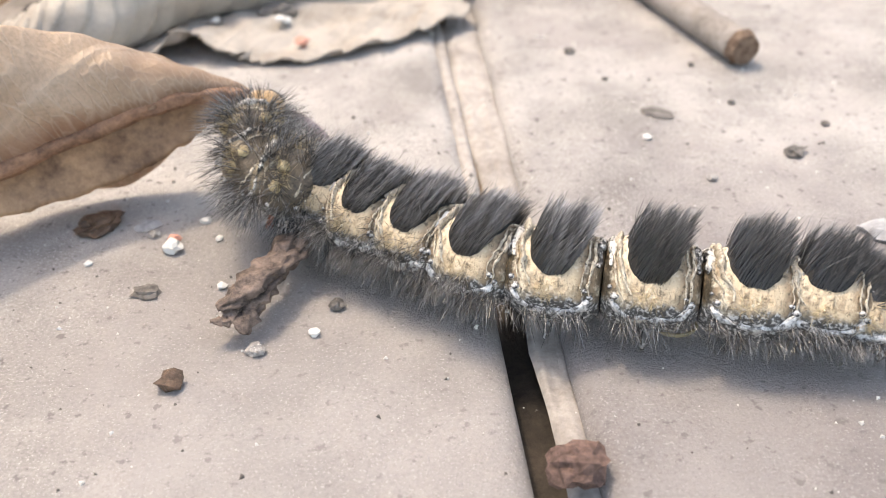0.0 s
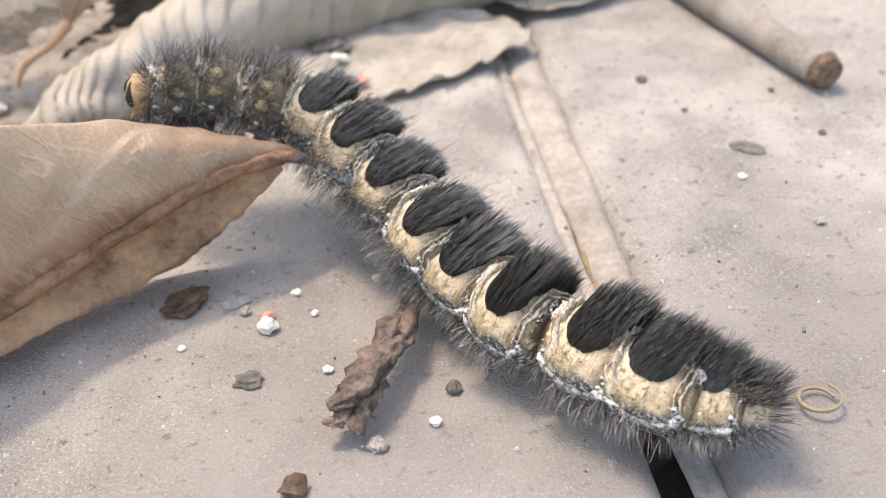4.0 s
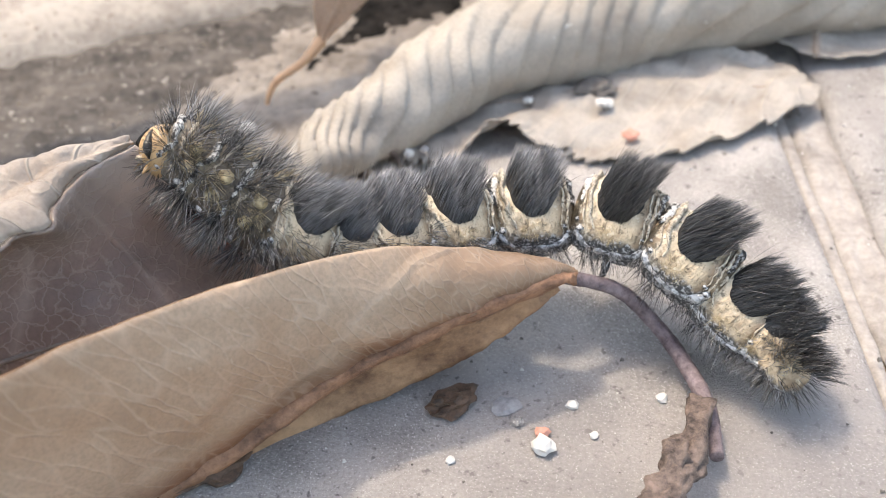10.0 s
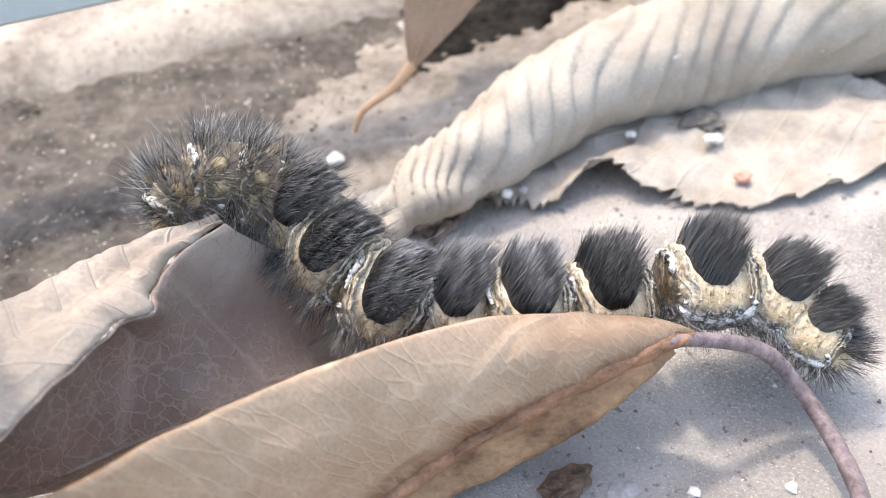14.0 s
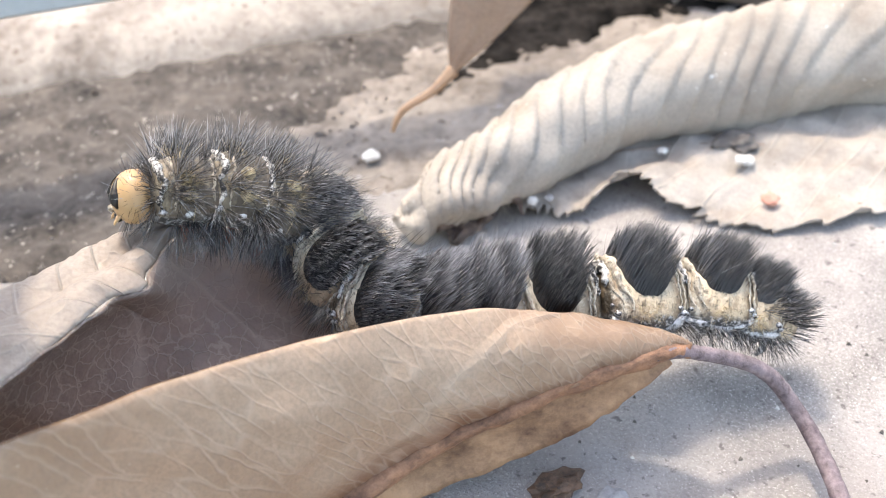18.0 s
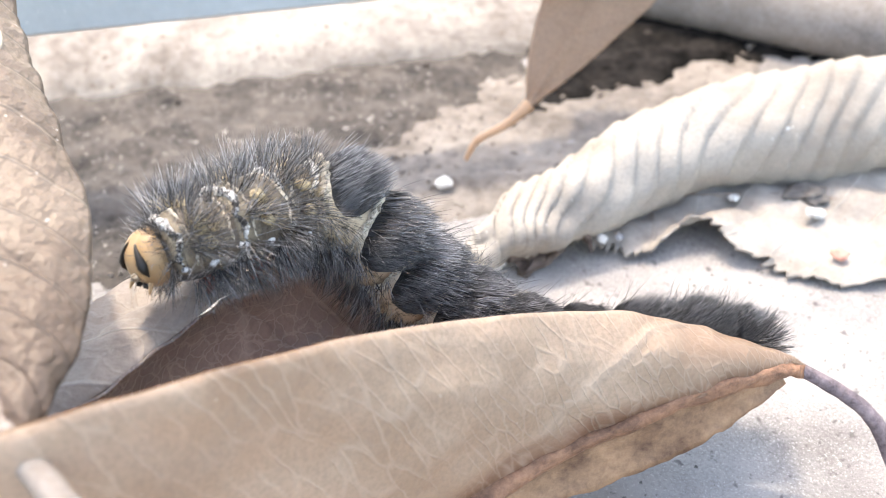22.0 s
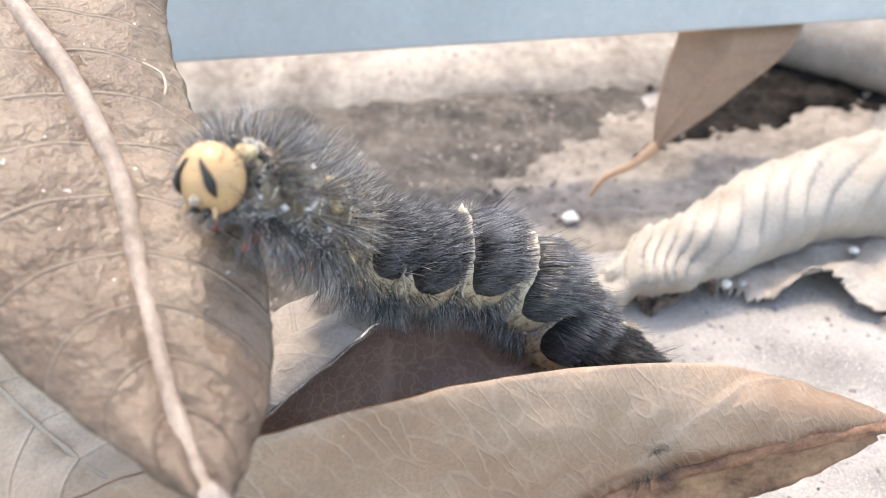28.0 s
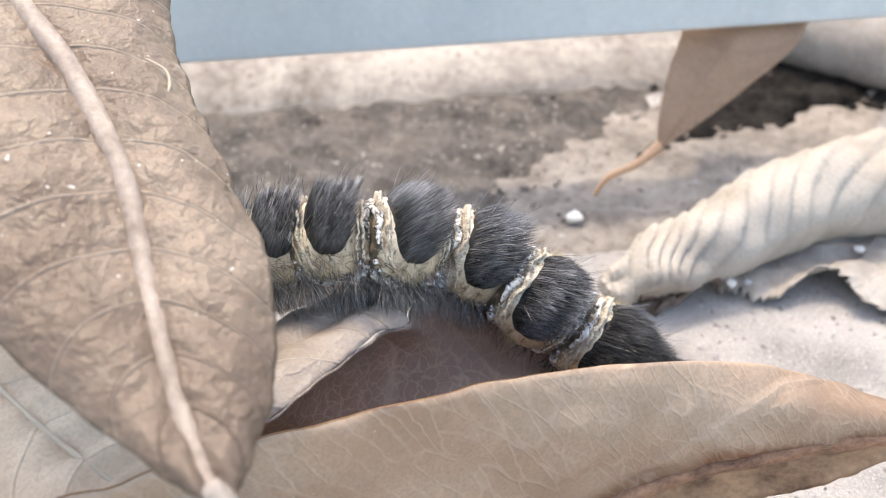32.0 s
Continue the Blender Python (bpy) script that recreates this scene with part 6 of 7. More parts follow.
    walk(pieces[6], [
        (0, pose(0.01018, 0.00056, 0.00370, 20, -0, -12)), (1, pose(0.00850, 0.00266, 0.00370, 20, -0, -17)), (2, pose(0.01047, 0.00097, 0.00370, 20, -2, -22)),
        (2.5, pose(0.00989, 0.00061, 0.00370, 20, -7, -18)), (4.5, pose(0.00988, -0.00155, 0.00620, 20, -15, -4)), (5, pose(0.01001, -0.00207, 0.00670, 20, -19, -3)),
        (6, pose(0.00945, -0.00356, 0.00970, 20, -17, 10)), (7, pose(0.01133, -0.00333, 0.00992, 20, -14, 47)), (8, pose(0.00892, -0.00106, 0.00741, 20, -2, 58)),
        (9, pose(0.00966, 0.00193, 0.00969, 20, 1, 31)), (10, pose(0.00971, 0.00026, 0.00889, 20, -8, 30)), (11, pose(0.00880, 0.00125, 0.00889, 20, -16, 18)),
        (12, pose(0.00915, 0.00238, 0.01020, 20, -21, -3)), (13, pose(0.00945, 0.00272, 0.01020, 0, -21, -12)), (14, pose(0.00957, 0.00311, 0.01020, 0, -20, -12)),
        (14.5, pose(0.00971, 0.00310, 0.01020, 0, -19, -12)), (16.5, pose(0.00947, 0.00282, 0.01020, 0, -22, -9)), (17, pose(0.00956, 0.00240, 0.01020, -8, -20, -11)),
        (18, pose(0.00828, 0.00231, 0.01020, -12, -21, -15)), (19, pose(0.00803, 0.00116, 0.01070, -15, -29, -8)), (20, pose(0.00710, -0.00068, 0.01198, -20, -26, -25)),
        (21, pose(0.00699, -0.00102, 0.01301, -24, -43, -6)), (22, pose(0.00740, -0.00110, 0.01345, -24, -46, -6)), (23, pose(0.00612, -0.00157, 0.01738, -14, -42, 8)),
        (24, pose(0.00591, -0.00191, 0.01750, -10, -33, -1)), (25, pose(0.00588, -0.00169, 0.01751, -16, -33, -7)), (25.5, pose(0.00574, -0.00212, 0.01744, -16, -33, -11)),
        (27.5, pose(0.00490, 0.00011, 0.01968, -30, -28, 28)), (28, pose(0.00498, -0.00025, 0.01955, -30, -29, 28)), (28.5, pose(0.00514, -0.00021, 0.01950, -30, -31, 24)),
        (29, pose(0.00510, -0.00036, 0.01959, -30, -37, 19)), (30, pose(0.00639, 0.00040, 0.01928, -20, -33, 21)), (30.5, pose(0.00664, 0.00021, 0.01937, -12, -26, 21)),
        (31, pose(0.00715, -0.00081, 0.01841, -8, -11, 9)), (32, pose(0.00708, 0.00025, 0.01981, -8, -20, 26)),
    ])
    walk(pieces[7], [
        (0, pose(0.00562, 0.00167, 0.00370, 20, -0, -7)), (1, pose(0.00397, 0.00320, 0.00370, 20, -0, 7)), (2, pose(0.00360, 0.00365, 0.00370, 20, -0, -11)),
        (2.5, pose(0.00326, 0.00264, 0.00370, 20, -0, -12)), (4.5, pose(0.00482, -0.00025, 0.00520, 20, -15, -10)), (5, pose(0.00553, -0.00110, 0.00520, 20, -17, -13)),
        (6, pose(0.00361, -0.00322, 0.00720, 20, -23, -10)), (7, pose(0.00668, -0.00673, 0.00722, 20, -21, 7)), (8, pose(0.00534, -0.00565, 0.00786, 20, -0, 30)),
        (9, pose(0.00592, -0.00189, 0.00891, 20, -10, 35)), (10, pose(0.00594, -0.00187, 0.00851, 20, -7, 25)), (11, pose(0.00478, 0.00051, 0.00851, 20, -7, 20)),
        (12, pose(0.00565, 0.00141, 0.00920, 20, -12, 12)), (13, pose(0.00590, 0.00230, 0.00883, 20, -13, 7)), (14, pose(0.00580, 0.00248, 0.00891, 20, -11, 8)),
        (14.5, pose(0.00592, 0.00248, 0.00894, 20, -11, 6)), (16.5, pose(0.00566, 0.00211, 0.00889, 0, -11, 9)), (17, pose(0.00562, 0.00217, 0.00907, 0, -9, 6)),
        (18, pose(0.00472, 0.00219, 0.00920, 0, -10, 6)), (19, pose(0.00482, 0.00103, 0.00920, 0, -16, 2)), (20, pose(0.00372, 0.00058, 0.01036, -20, -21, -21)),
        (21, pose(0.00358, -0.00076, 0.01038, -24, -28, -18)), (22, pose(0.00409, -0.00047, 0.01074, -24, -31, -17)), (23, pose(0.00330, -0.00138, 0.01392, -25, -45, -17)),
        (24, pose(0.00290, -0.00076, 0.01520, -25, -41, -22)), (25, pose(0.00309, -0.00035, 0.01547, -28, -42, -23)), (25.5, pose(0.00302, -0.00049, 0.01541, -28, -42, -24)),
        (27.5, pose(0.00169, -0.00162, 0.01687, -30, -47, 24)), (28, pose(0.00172, -0.00192, 0.01662, -30, -47, 22)), (28.5, pose(0.00188, -0.00163, 0.01675, -30, -46, 20)),
        (29, pose(0.00197, -0.00121, 0.01676, -30, -47, 15)), (30, pose(0.00237, -0.00066, 0.01750, -28, -37, 18)), (30.5, pose(0.00255, -0.00112, 0.01742, -26, -35, 16)),
        (31, pose(0.00250, -0.00154, 0.01691, -20, -28, 6)), (32, pose(0.00260, -0.00261, 0.01688, -20, -29, 11)),
    ])
    walk(pieces[8], [
        (0, pose(0.00041, 0.00171, 0.00370, 20, -0, 6)), (1, pose(-0.00005, 0.00159, 0.00370, 20, -0, 17)), (2, pose(-0.00267, 0.00359, 0.00370, 20, -0, 8)),
        (2.5, pose(-0.00185, 0.00306, 0.00370, 20, -0, 3)), (4.5, pose(0.00050, 0.00015, 0.00370, 20, -9, -8)), (5, pose(0.00046, 0.00011, 0.00370, 20, -7, -16)),
        (6, pose(-0.00105, -0.00172, 0.00520, 20, -20, -17)), (7, pose(-0.00007, -0.00474, 0.00547, 20, -13, -25)), (8, pose(-0.00044, -0.00649, 0.00738, 20, -9, -16)),
        (9, pose(-0.00076, -0.00534, 0.00741, 20, -10, 11)), (10, pose(0.00061, -0.00407, 0.00766, 20, -4, 8)), (11, pose(0.00094, -0.00156, 0.00779, 20, -3, 21)),
        (12, pose(0.00160, 0.00081, 0.00852, 20, -9, 11)), (13, pose(0.00153, 0.00171, 0.00837, 20, -10, 17)), (14, pose(0.00136, 0.00198, 0.00854, 20, -9, 17)),
        (14.5, pose(0.00145, 0.00224, 0.00862, 20, -9, 16)), (16.5, pose(0.00119, 0.00153, 0.00850, 14, -6, 16)), (17, pose(0.00112, 0.00158, 0.00890, 14, -6, 15)),
        (18, pose(0.00148, 0.00162, 0.00902, 14, -3, 12)), (19, pose(0.00115, 0.00088, 0.00870, 14, -5, 3)), (20, pose(0.00019, 0.00203, 0.00920, 14, -14, -13)),
        (21, pose(0.00019, 0.00113, 0.00920, -24, -15, -20)), (22, pose(0.00051, 0.00097, 0.00920, -24, -17, -15)), (23, pose(0.00025, 0.00018, 0.01120, -25, -36, -17)),
        (24, pose(0.00005, 0.00044, 0.01198, -25, -45, -14)), (25, pose(0.00032, 0.00061, 0.01213, -28, -42, -19)), (25.5, pose(0.00032, 0.00034, 0.01209, -28, -44, -18)),
        (27.5, pose(-0.00096, -0.00255, 0.01284, -30, -48, 1)), (28, pose(-0.00096, -0.00265, 0.01264, -30, -47, -4)), (28.5, pose(-0.00096, -0.00241, 0.01274, -30, -48, 2)),
        (29, pose(-0.00082, -0.00194, 0.01311, -30, -47, 9)), (30, pose(-0.00122, -0.00209, 0.01331, -28, -45, 13)), (30.5, pose(-0.00144, -0.00208, 0.01356, -26, -42, 6)),
        (31, pose(-0.00198, -0.00180, 0.01355, -30, -37, -1)), (32, pose(-0.00201, -0.00146, 0.01459, -30, -34, -7)),
    ])
    walk(pieces[9], [
        (0, pose(-0.00527, 0.00056, 0.00370, 20, -0, 10)), (1, pose(-0.00518, 0.00047, 0.00370, 20, -0, 14)), (2, pose(-0.00789, 0.00207, 0.00370, 20, -0, 23)),
        (2.5, pose(-0.00635, 0.00209, 0.00370, 20, -0, 16)), (4.5, pose(-0.00493, 0.00116, 0.00370, 20, -0, -5)), (5, pose(-0.00557, 0.00207, 0.00370, 20, -0, -8)),
        (6, pose(-0.00534, -0.00044, 0.00370, 20, -9, -20)), (7, pose(-0.00536, -0.00107, 0.00420, 20, -8, -36)), (8, pose(-0.00520, -0.00261, 0.00620, 20, -18, -39)),
        (9, pose(-0.00666, -0.00425, 0.00663, 20, -9, -27)), (10, pose(-0.00561, -0.00343, 0.00778, 20, -5, -17)), (11, pose(-0.00405, -0.00281, 0.00800, 20, -5, 6)),
        (12, pose(-0.00324, -0.00028, 0.00769, 20, -3, 14)), (13, pose(-0.00358, -0.00069, 0.00704, 20, -5, 19)), (14, pose(-0.00372, -0.00046, 0.00734, 20, -3, 19)),
        (14.5, pose(-0.00380, -0.00039, 0.00726, 20, -3, 20)), (16.5, pose(-0.00358, -0.00048, 0.00780, 14, -4, 21)), (17, pose(-0.00347, -0.00020, 0.00810, 14, -6, 21)),
        (18, pose(-0.00213, 0.00073, 0.00880, 14, -6, 14)), (19, pose(-0.00251, 0.00062, 0.00862, 14, -5, 6)), (20, pose(-0.00331, 0.00218, 0.00851, 14, -8, 4)),
        (21, pose(-0.00313, 0.00170, 0.00848, 0, -8, -5)), (22, pose(-0.00321, 0.00147, 0.00849, -24, -7, -4)), (23, pose(-0.00303, 0.00052, 0.00920, -25, -21, -6)),
        (24, pose(-0.00282, 0.00063, 0.00940, -25, -29, -6)), (25, pose(-0.00246, 0.00152, 0.01017, -28, -29, -4)), (25.5, pose(-0.00241, 0.00123, 0.00996, -28, -30, -8)),
        (27.5, pose(-0.00411, -0.00168, 0.01042, -30, -39, -19)), (28, pose(-0.00412, -0.00153, 0.01031, -30, -37, -23)),
        (28.5, pose(-0.00421, -0.00190, 0.01008, -30, -37, -19)), (29, pose(-0.00422, -0.00215, 0.01000, -30, -40, -12)), (30, pose(-0.00507, -0.00235, 0.00987, -28, -38, -9)),
        (30.5, pose(-0.00545, -0.00191, 0.01026, -26, -39, -9)), (31, pose(-0.00631, -0.00141, 0.01017, -30, -37, -12)), (32, pose(-0.00642, -0.00149, 0.01086, -30, -43, -3)),
    ])
    walk(pieces[10], [
        (0, pose(-0.01113, -0.00038, 0.00370, 26, -0, 10)), (1, pose(-0.00991, -0.00080, 0.00370, 26, -0, 17)), (2, pose(-0.01145, -0.00023, 0.00370, 26, -0, 32)),
        (2.5, pose(-0.01096, 0.00043, 0.00370, 26, -0, 24)), (4.5, pose(-0.01072, 0.00112, 0.00370, 26, -0, 3)), (5, pose(-0.01106, 0.00177, 0.00370, 26, -0, 8)),
        (6, pose(-0.00995, 0.00156, 0.00370, 26, -0, -21)), (7, pose(-0.01043, 0.00271, 0.00370, 26, -3, -29)), (8, pose(-0.00842, -0.00004, 0.00400, 26, -16, -42)),
        (9, pose(-0.01065, -0.00022, 0.00570, 26, -18, -37)), (10, pose(-0.01004, -0.00090, 0.00670, 26, -22, -32)), (11, pose(-0.00961, -0.00258, 0.00693, 26, -14, -17)),
        (12, pose(-0.00930, -0.00182, 0.00801, 26, -7, 11)), (13, pose(-0.00989, -0.00222, 0.00740, 26, -6, 10)), (14, pose(-0.00998, -0.00202, 0.00789, 26, -6, 13)),
        (14.5, pose(-0.01020, -0.00193, 0.00789, 26, -6, 13)), (16.5, pose(-0.00977, -0.00267, 0.00759, 26, -9, 10)), (17, pose(-0.00965, -0.00253, 0.00772, 26, -10, 11)),
        (18, pose(-0.00767, -0.00074, 0.00810, 26, -10, 15)), (19, pose(-0.00711, 0.00006, 0.00802, 26, -6, 10)), (20, pose(-0.00672, 0.00152, 0.00829, 26, -10, 21)),
        (21, pose(-0.00645, 0.00169, 0.00822, 26, -14, 13)), (22, pose(-0.00692, 0.00148, 0.00822, 0, -13, 10)), (23, pose(-0.00634, 0.00093, 0.00870, 0, -6, -6)),
        (24, pose(-0.00586, 0.00105, 0.00870, 0, -8, -5)), (25, pose(-0.00575, 0.00104, 0.00870, 0, -14, 6)), (25.5, pose(-0.00552, 0.00112, 0.00870, 0, -13, 0)),
        (27.5, pose(-0.00579, -0.00089, 0.00870, 0, -27, -41)), (28, pose(-0.00584, -0.00057, 0.00870, 0, -27, -43)),
        (28.5, pose(-0.00601, -0.00070, 0.00870, 0, -21, -46)), (29, pose(-0.00602, -0.00082, 0.00870, 0, -19, -48)),
        (30, pose(-0.00699, -0.00118, 0.00870, 0, -18, -42)), (30.5, pose(-0.00741, -0.00109, 0.00870, 0, -23, -38)),
        (31, pose(-0.00818, -0.00046, 0.00870, 0, -22, -41)), (32, pose(-0.00825, -0.00108, 0.00870, 0, -33, -38)),
    ])
    walk(pieces[11], [
        (0, pose(-0.01501, -0.00122, 0.00370, 26, -3, 9)), (1, pose(-0.01371, -0.00211, 0.00370, 26, -3, 17)), (2, pose(-0.01455, -0.00211, 0.00370, 26, -3, 31)),
        (2.5, pose(-0.01438, -0.00155, 0.00370, 26, -3, 31)), (4.5, pose(-0.01460, 0.00071, 0.00370, 26, -3, 12)), (5, pose(-0.01494, 0.00067, 0.00370, 26, -3, 16)),
        (6, pose(-0.01333, 0.00267, 0.00370, 26, -3, -14)), (7, pose(-0.01431, 0.00392, 0.00370, 26, -3, -14)), (8, pose(-0.01152, 0.00317, 0.00370, 26, -5, -46)),
        (9, pose(-0.01322, 0.00070, 0.00400, 26, -26, -47)), (10, pose(-0.01321, 0.00128, 0.00420, 26, -26, -38)), (11, pose(-0.01274, -0.00017, 0.00570, 26, -22, -36)),
        (12, pose(-0.01359, -0.00236, 0.00639, 26, -20, -9)), (13, pose(-0.01432, -0.00262, 0.00584, 26, -17, -9)), (14, pose(-0.01452, -0.00302, 0.00606, 26, -20, -4)),
        (14.5, pose(-0.01473, -0.00295, 0.00606, 26, -20, -2)), (16.5, pose(-0.01368, -0.00238, 0.00620, 26, -20, -14)),
        (17, pose(-0.01377, -0.00236, 0.00620, 26, -20, -12)), (18, pose(-0.01263, -0.00215, 0.00693, 26, -14, 10)), (19, pose(-0.01215, -0.00111, 0.00802, 26, -9, 10)),
        (20, pose(-0.01006, -0.00040, 0.00870, 26, -11, 27)), (21, pose(-0.00965, 0.00021, 0.00808, 26, -16, 23)), (22, pose(-0.01037, 0.00022, 0.00766, 0, -15, 19)),
        (23, pose(-0.00925, 0.00117, 0.00850, 0, -5, 6)), (24, pose(-0.00922, 0.00113, 0.00850, 0, -4, 8)), (25, pose(-0.00915, 0.00078, 0.00850, 0, -4, 13)),
        (25.5, pose(-0.00891, 0.00121, 0.00850, 0, -4, 8)), (27.5, pose(-0.00699, 0.00083, 0.00849, 0, -9, -59)), (28, pose(-0.00694, 0.00110, 0.00837, 0, -14, -60)),
        (28.5, pose(-0.00710, 0.00110, 0.00850, 0, -9, -63)), (29, pose(-0.00710, 0.00101, 0.00850, 0, -8, -64)), (30, pose(-0.00825, 0.00048, 0.00850, 0, -8, -57)),
        (30.5, pose(-0.00865, 0.00060, 0.00850, 0, -8, -58)), (31, pose(-0.00939, 0.00125, 0.00850, 0, -8, -59)), (32, pose(-0.00936, 0.00077, 0.00850, 0, -8, -63)),
    ])
    walk(pieces[12], [
        (0, pose(-0.01748, -0.00137, 0.00340, 26, -7, 2)), (1, pose(-0.01619, -0.00271, 0.00340, 26, -7, 21)), (2, pose(-0.01611, -0.00303, 0.00340, 26, -9, 33)),
        (2.5, pose(-0.01672, -0.00297, 0.00340, 26, -6, 33)), (4.5, pose(-0.01709, -0.00023, 0.00340, 26, -6, 25)), (5, pose(-0.01722, 0.00004, 0.00340, 26, -7, 16)),
        (6, pose(-0.01537, 0.00294, 0.00340, 26, -7, -6)), (7, pose(-0.01654, 0.00422, 0.00340, 26, -8, -5)), (8, pose(-0.01316, 0.00488, 0.00340, 26, -7, -47)),
        (9, pose(-0.01394, 0.00326, 0.00340, 26, -9, -82)), (10, pose(-0.01537, 0.00331, 0.00340, 26, -12, -56)), (11, pose(-0.01430, 0.00125, 0.00420, 26, -28, -48)),
        (12, pose(-0.01601, -0.00060, 0.00520, 26, -25, -24)), (13, pose(-0.01645, -0.00101, 0.00500, 26, -22, -19)), (14, pose(-0.01665, -0.00145, 0.00500, 26, -25, -21)),
        (14.5, pose(-0.01707, -0.00169, 0.00500, 26, -25, -18)), (16.5, pose(-0.01570, -0.00097, 0.00500, 26, -27, -20)),
        (17, pose(-0.01580, -0.00093, 0.00500, 26, -27, -20)), (18, pose(-0.01550, -0.00225, 0.00590, 26, -19, -2)), (19, pose(-0.01560, -0.00141, 0.00710, 26, -18, 1)),
        (20, pose(-0.01269, -0.00150, 0.00836, 26, -4, 15)), (21, pose(-0.01229, -0.00080, 0.00759, 26, -6, 13)), (22, pose(-0.01323, -0.00075, 0.00718, 0, -7, 12)),
        (23, pose(-0.01192, 0.00037, 0.00820, 0, -9, 15)), (24, pose(-0.01228, 0.00012, 0.00820, 0, -8, 17)), (25, pose(-0.01223, -0.00042, 0.00820, 0, -8, 20)),
        (25.5, pose(-0.01204, 0.00017, 0.00820, 0, -8, 17)), (27.5, pose(-0.00753, 0.00202, 0.00819, 0, -35, -59)), (28, pose(-0.00742, 0.00218, 0.00792, 0, -34, -63)),
        (28.5, pose(-0.00757, 0.00228, 0.00815, 0, -26, -66)), (29, pose(-0.00755, 0.00226, 0.00820, 0, -22, -68)), (30, pose(-0.00883, 0.00164, 0.00820, 0, -23, -62)),
        (30.5, pose(-0.00922, 0.00178, 0.00820, 0, -23, -63)), (31, pose(-0.00993, 0.00244, 0.00820, 0, -23, -64)), (32, pose(-0.00983, 0.00202, 0.00820, 0, -22, -68)),
    ])
    walk(pieces[13], [
        (0, pose(-0.01910, -0.00138, 0.00320, 26, -7, 0)), (1, pose(-0.01755, -0.00358, 0.00320, 26, -7, 32)), (2, pose(-0.01717, -0.00380, 0.00320, 26, -9, 36)),
        (2.5, pose(-0.01814, -0.00400, 0.00320, 26, -7, 36)), (4.5, pose(-0.01873, -0.00118, 0.00320, 26, -6, 30)), (5, pose(-0.01879, -0.00042, 0.00320, 26, -7, 17)),
        (6, pose(-0.01650, 0.00290, 0.00340, 26, -6, -4)), (7, pose(-0.01806, 0.00424, 0.00320, 26, -7, -1)), (8, pose(-0.01419, 0.00602, 0.00320, 26, -7, -48)),
        (9, pose(-0.01387, 0.00549, 0.00320, 26, -5, -92)), (10, pose(-0.01579, 0.00514, 0.00320, 26, -6, -77)), (11, pose(-0.01456, 0.00261, 0.00370, 26, -19, -68)),
        (12, pose(-0.01710, -0.00025, 0.00400, 26, -36, -12)), (13, pose(-0.01780, -0.00104, 0.00380, 26, -33, 1)), (14, pose(-0.01792, -0.00123, 0.00380, 26, -34, -7)),
        (14.5, pose(-0.01818, -0.00146, 0.00380, 26, -37, -8)), (16.5, pose(-0.01698, -0.00077, 0.00380, 26, -34, -6)), (17, pose(-0.01707, -0.00071, 0.00380, 26, -34, -7)),
        (18, pose(-0.01693, -0.00193, 0.00520, 26, -22, -10)), (19, pose(-0.01752, -0.00124, 0.00630, 26, -22, -5)), (20, pose(-0.01434, -0.00151, 0.00840, 26, 1, 0)),
        (21, pose(-0.01399, -0.00075, 0.00760, 26, 0, -2)), (22, pose(-0.01497, -0.00079, 0.00707, 0, -4, 1)), (23, pose(-0.01388, -0.00011, 0.00770, 0, -14, 14)),
        (24, pose(-0.01444, -0.00049, 0.00770, 0, -13, 16)), (25, pose(-0.01461, -0.00118, 0.00770, 0, -11, 18)), (25.5, pose(-0.01445, -0.00048, 0.00770, 0, -11, 15)),
        (27.5, pose(-0.00785, 0.00226, 0.00734, 0, -65, -37)), (28, pose(-0.00770, 0.00259, 0.00725, 0, -53, -56)), (28.5, pose(-0.00784, 0.00278, 0.00759, 0, -45, -62)),
        (29, pose(-0.00781, 0.00282, 0.00770, 0, -39, -65)), (30, pose(-0.00915, 0.00215, 0.00770, 0, -40, -58)), (30.5, pose(-0.00953, 0.00230, 0.00770, 0, -40, -59)),
        (31, pose(-0.01023, 0.00296, 0.00770, 0, -40, -60)), (32, pose(-0.01010, 0.00258, 0.00770, 0, -39, -64)),
    ])
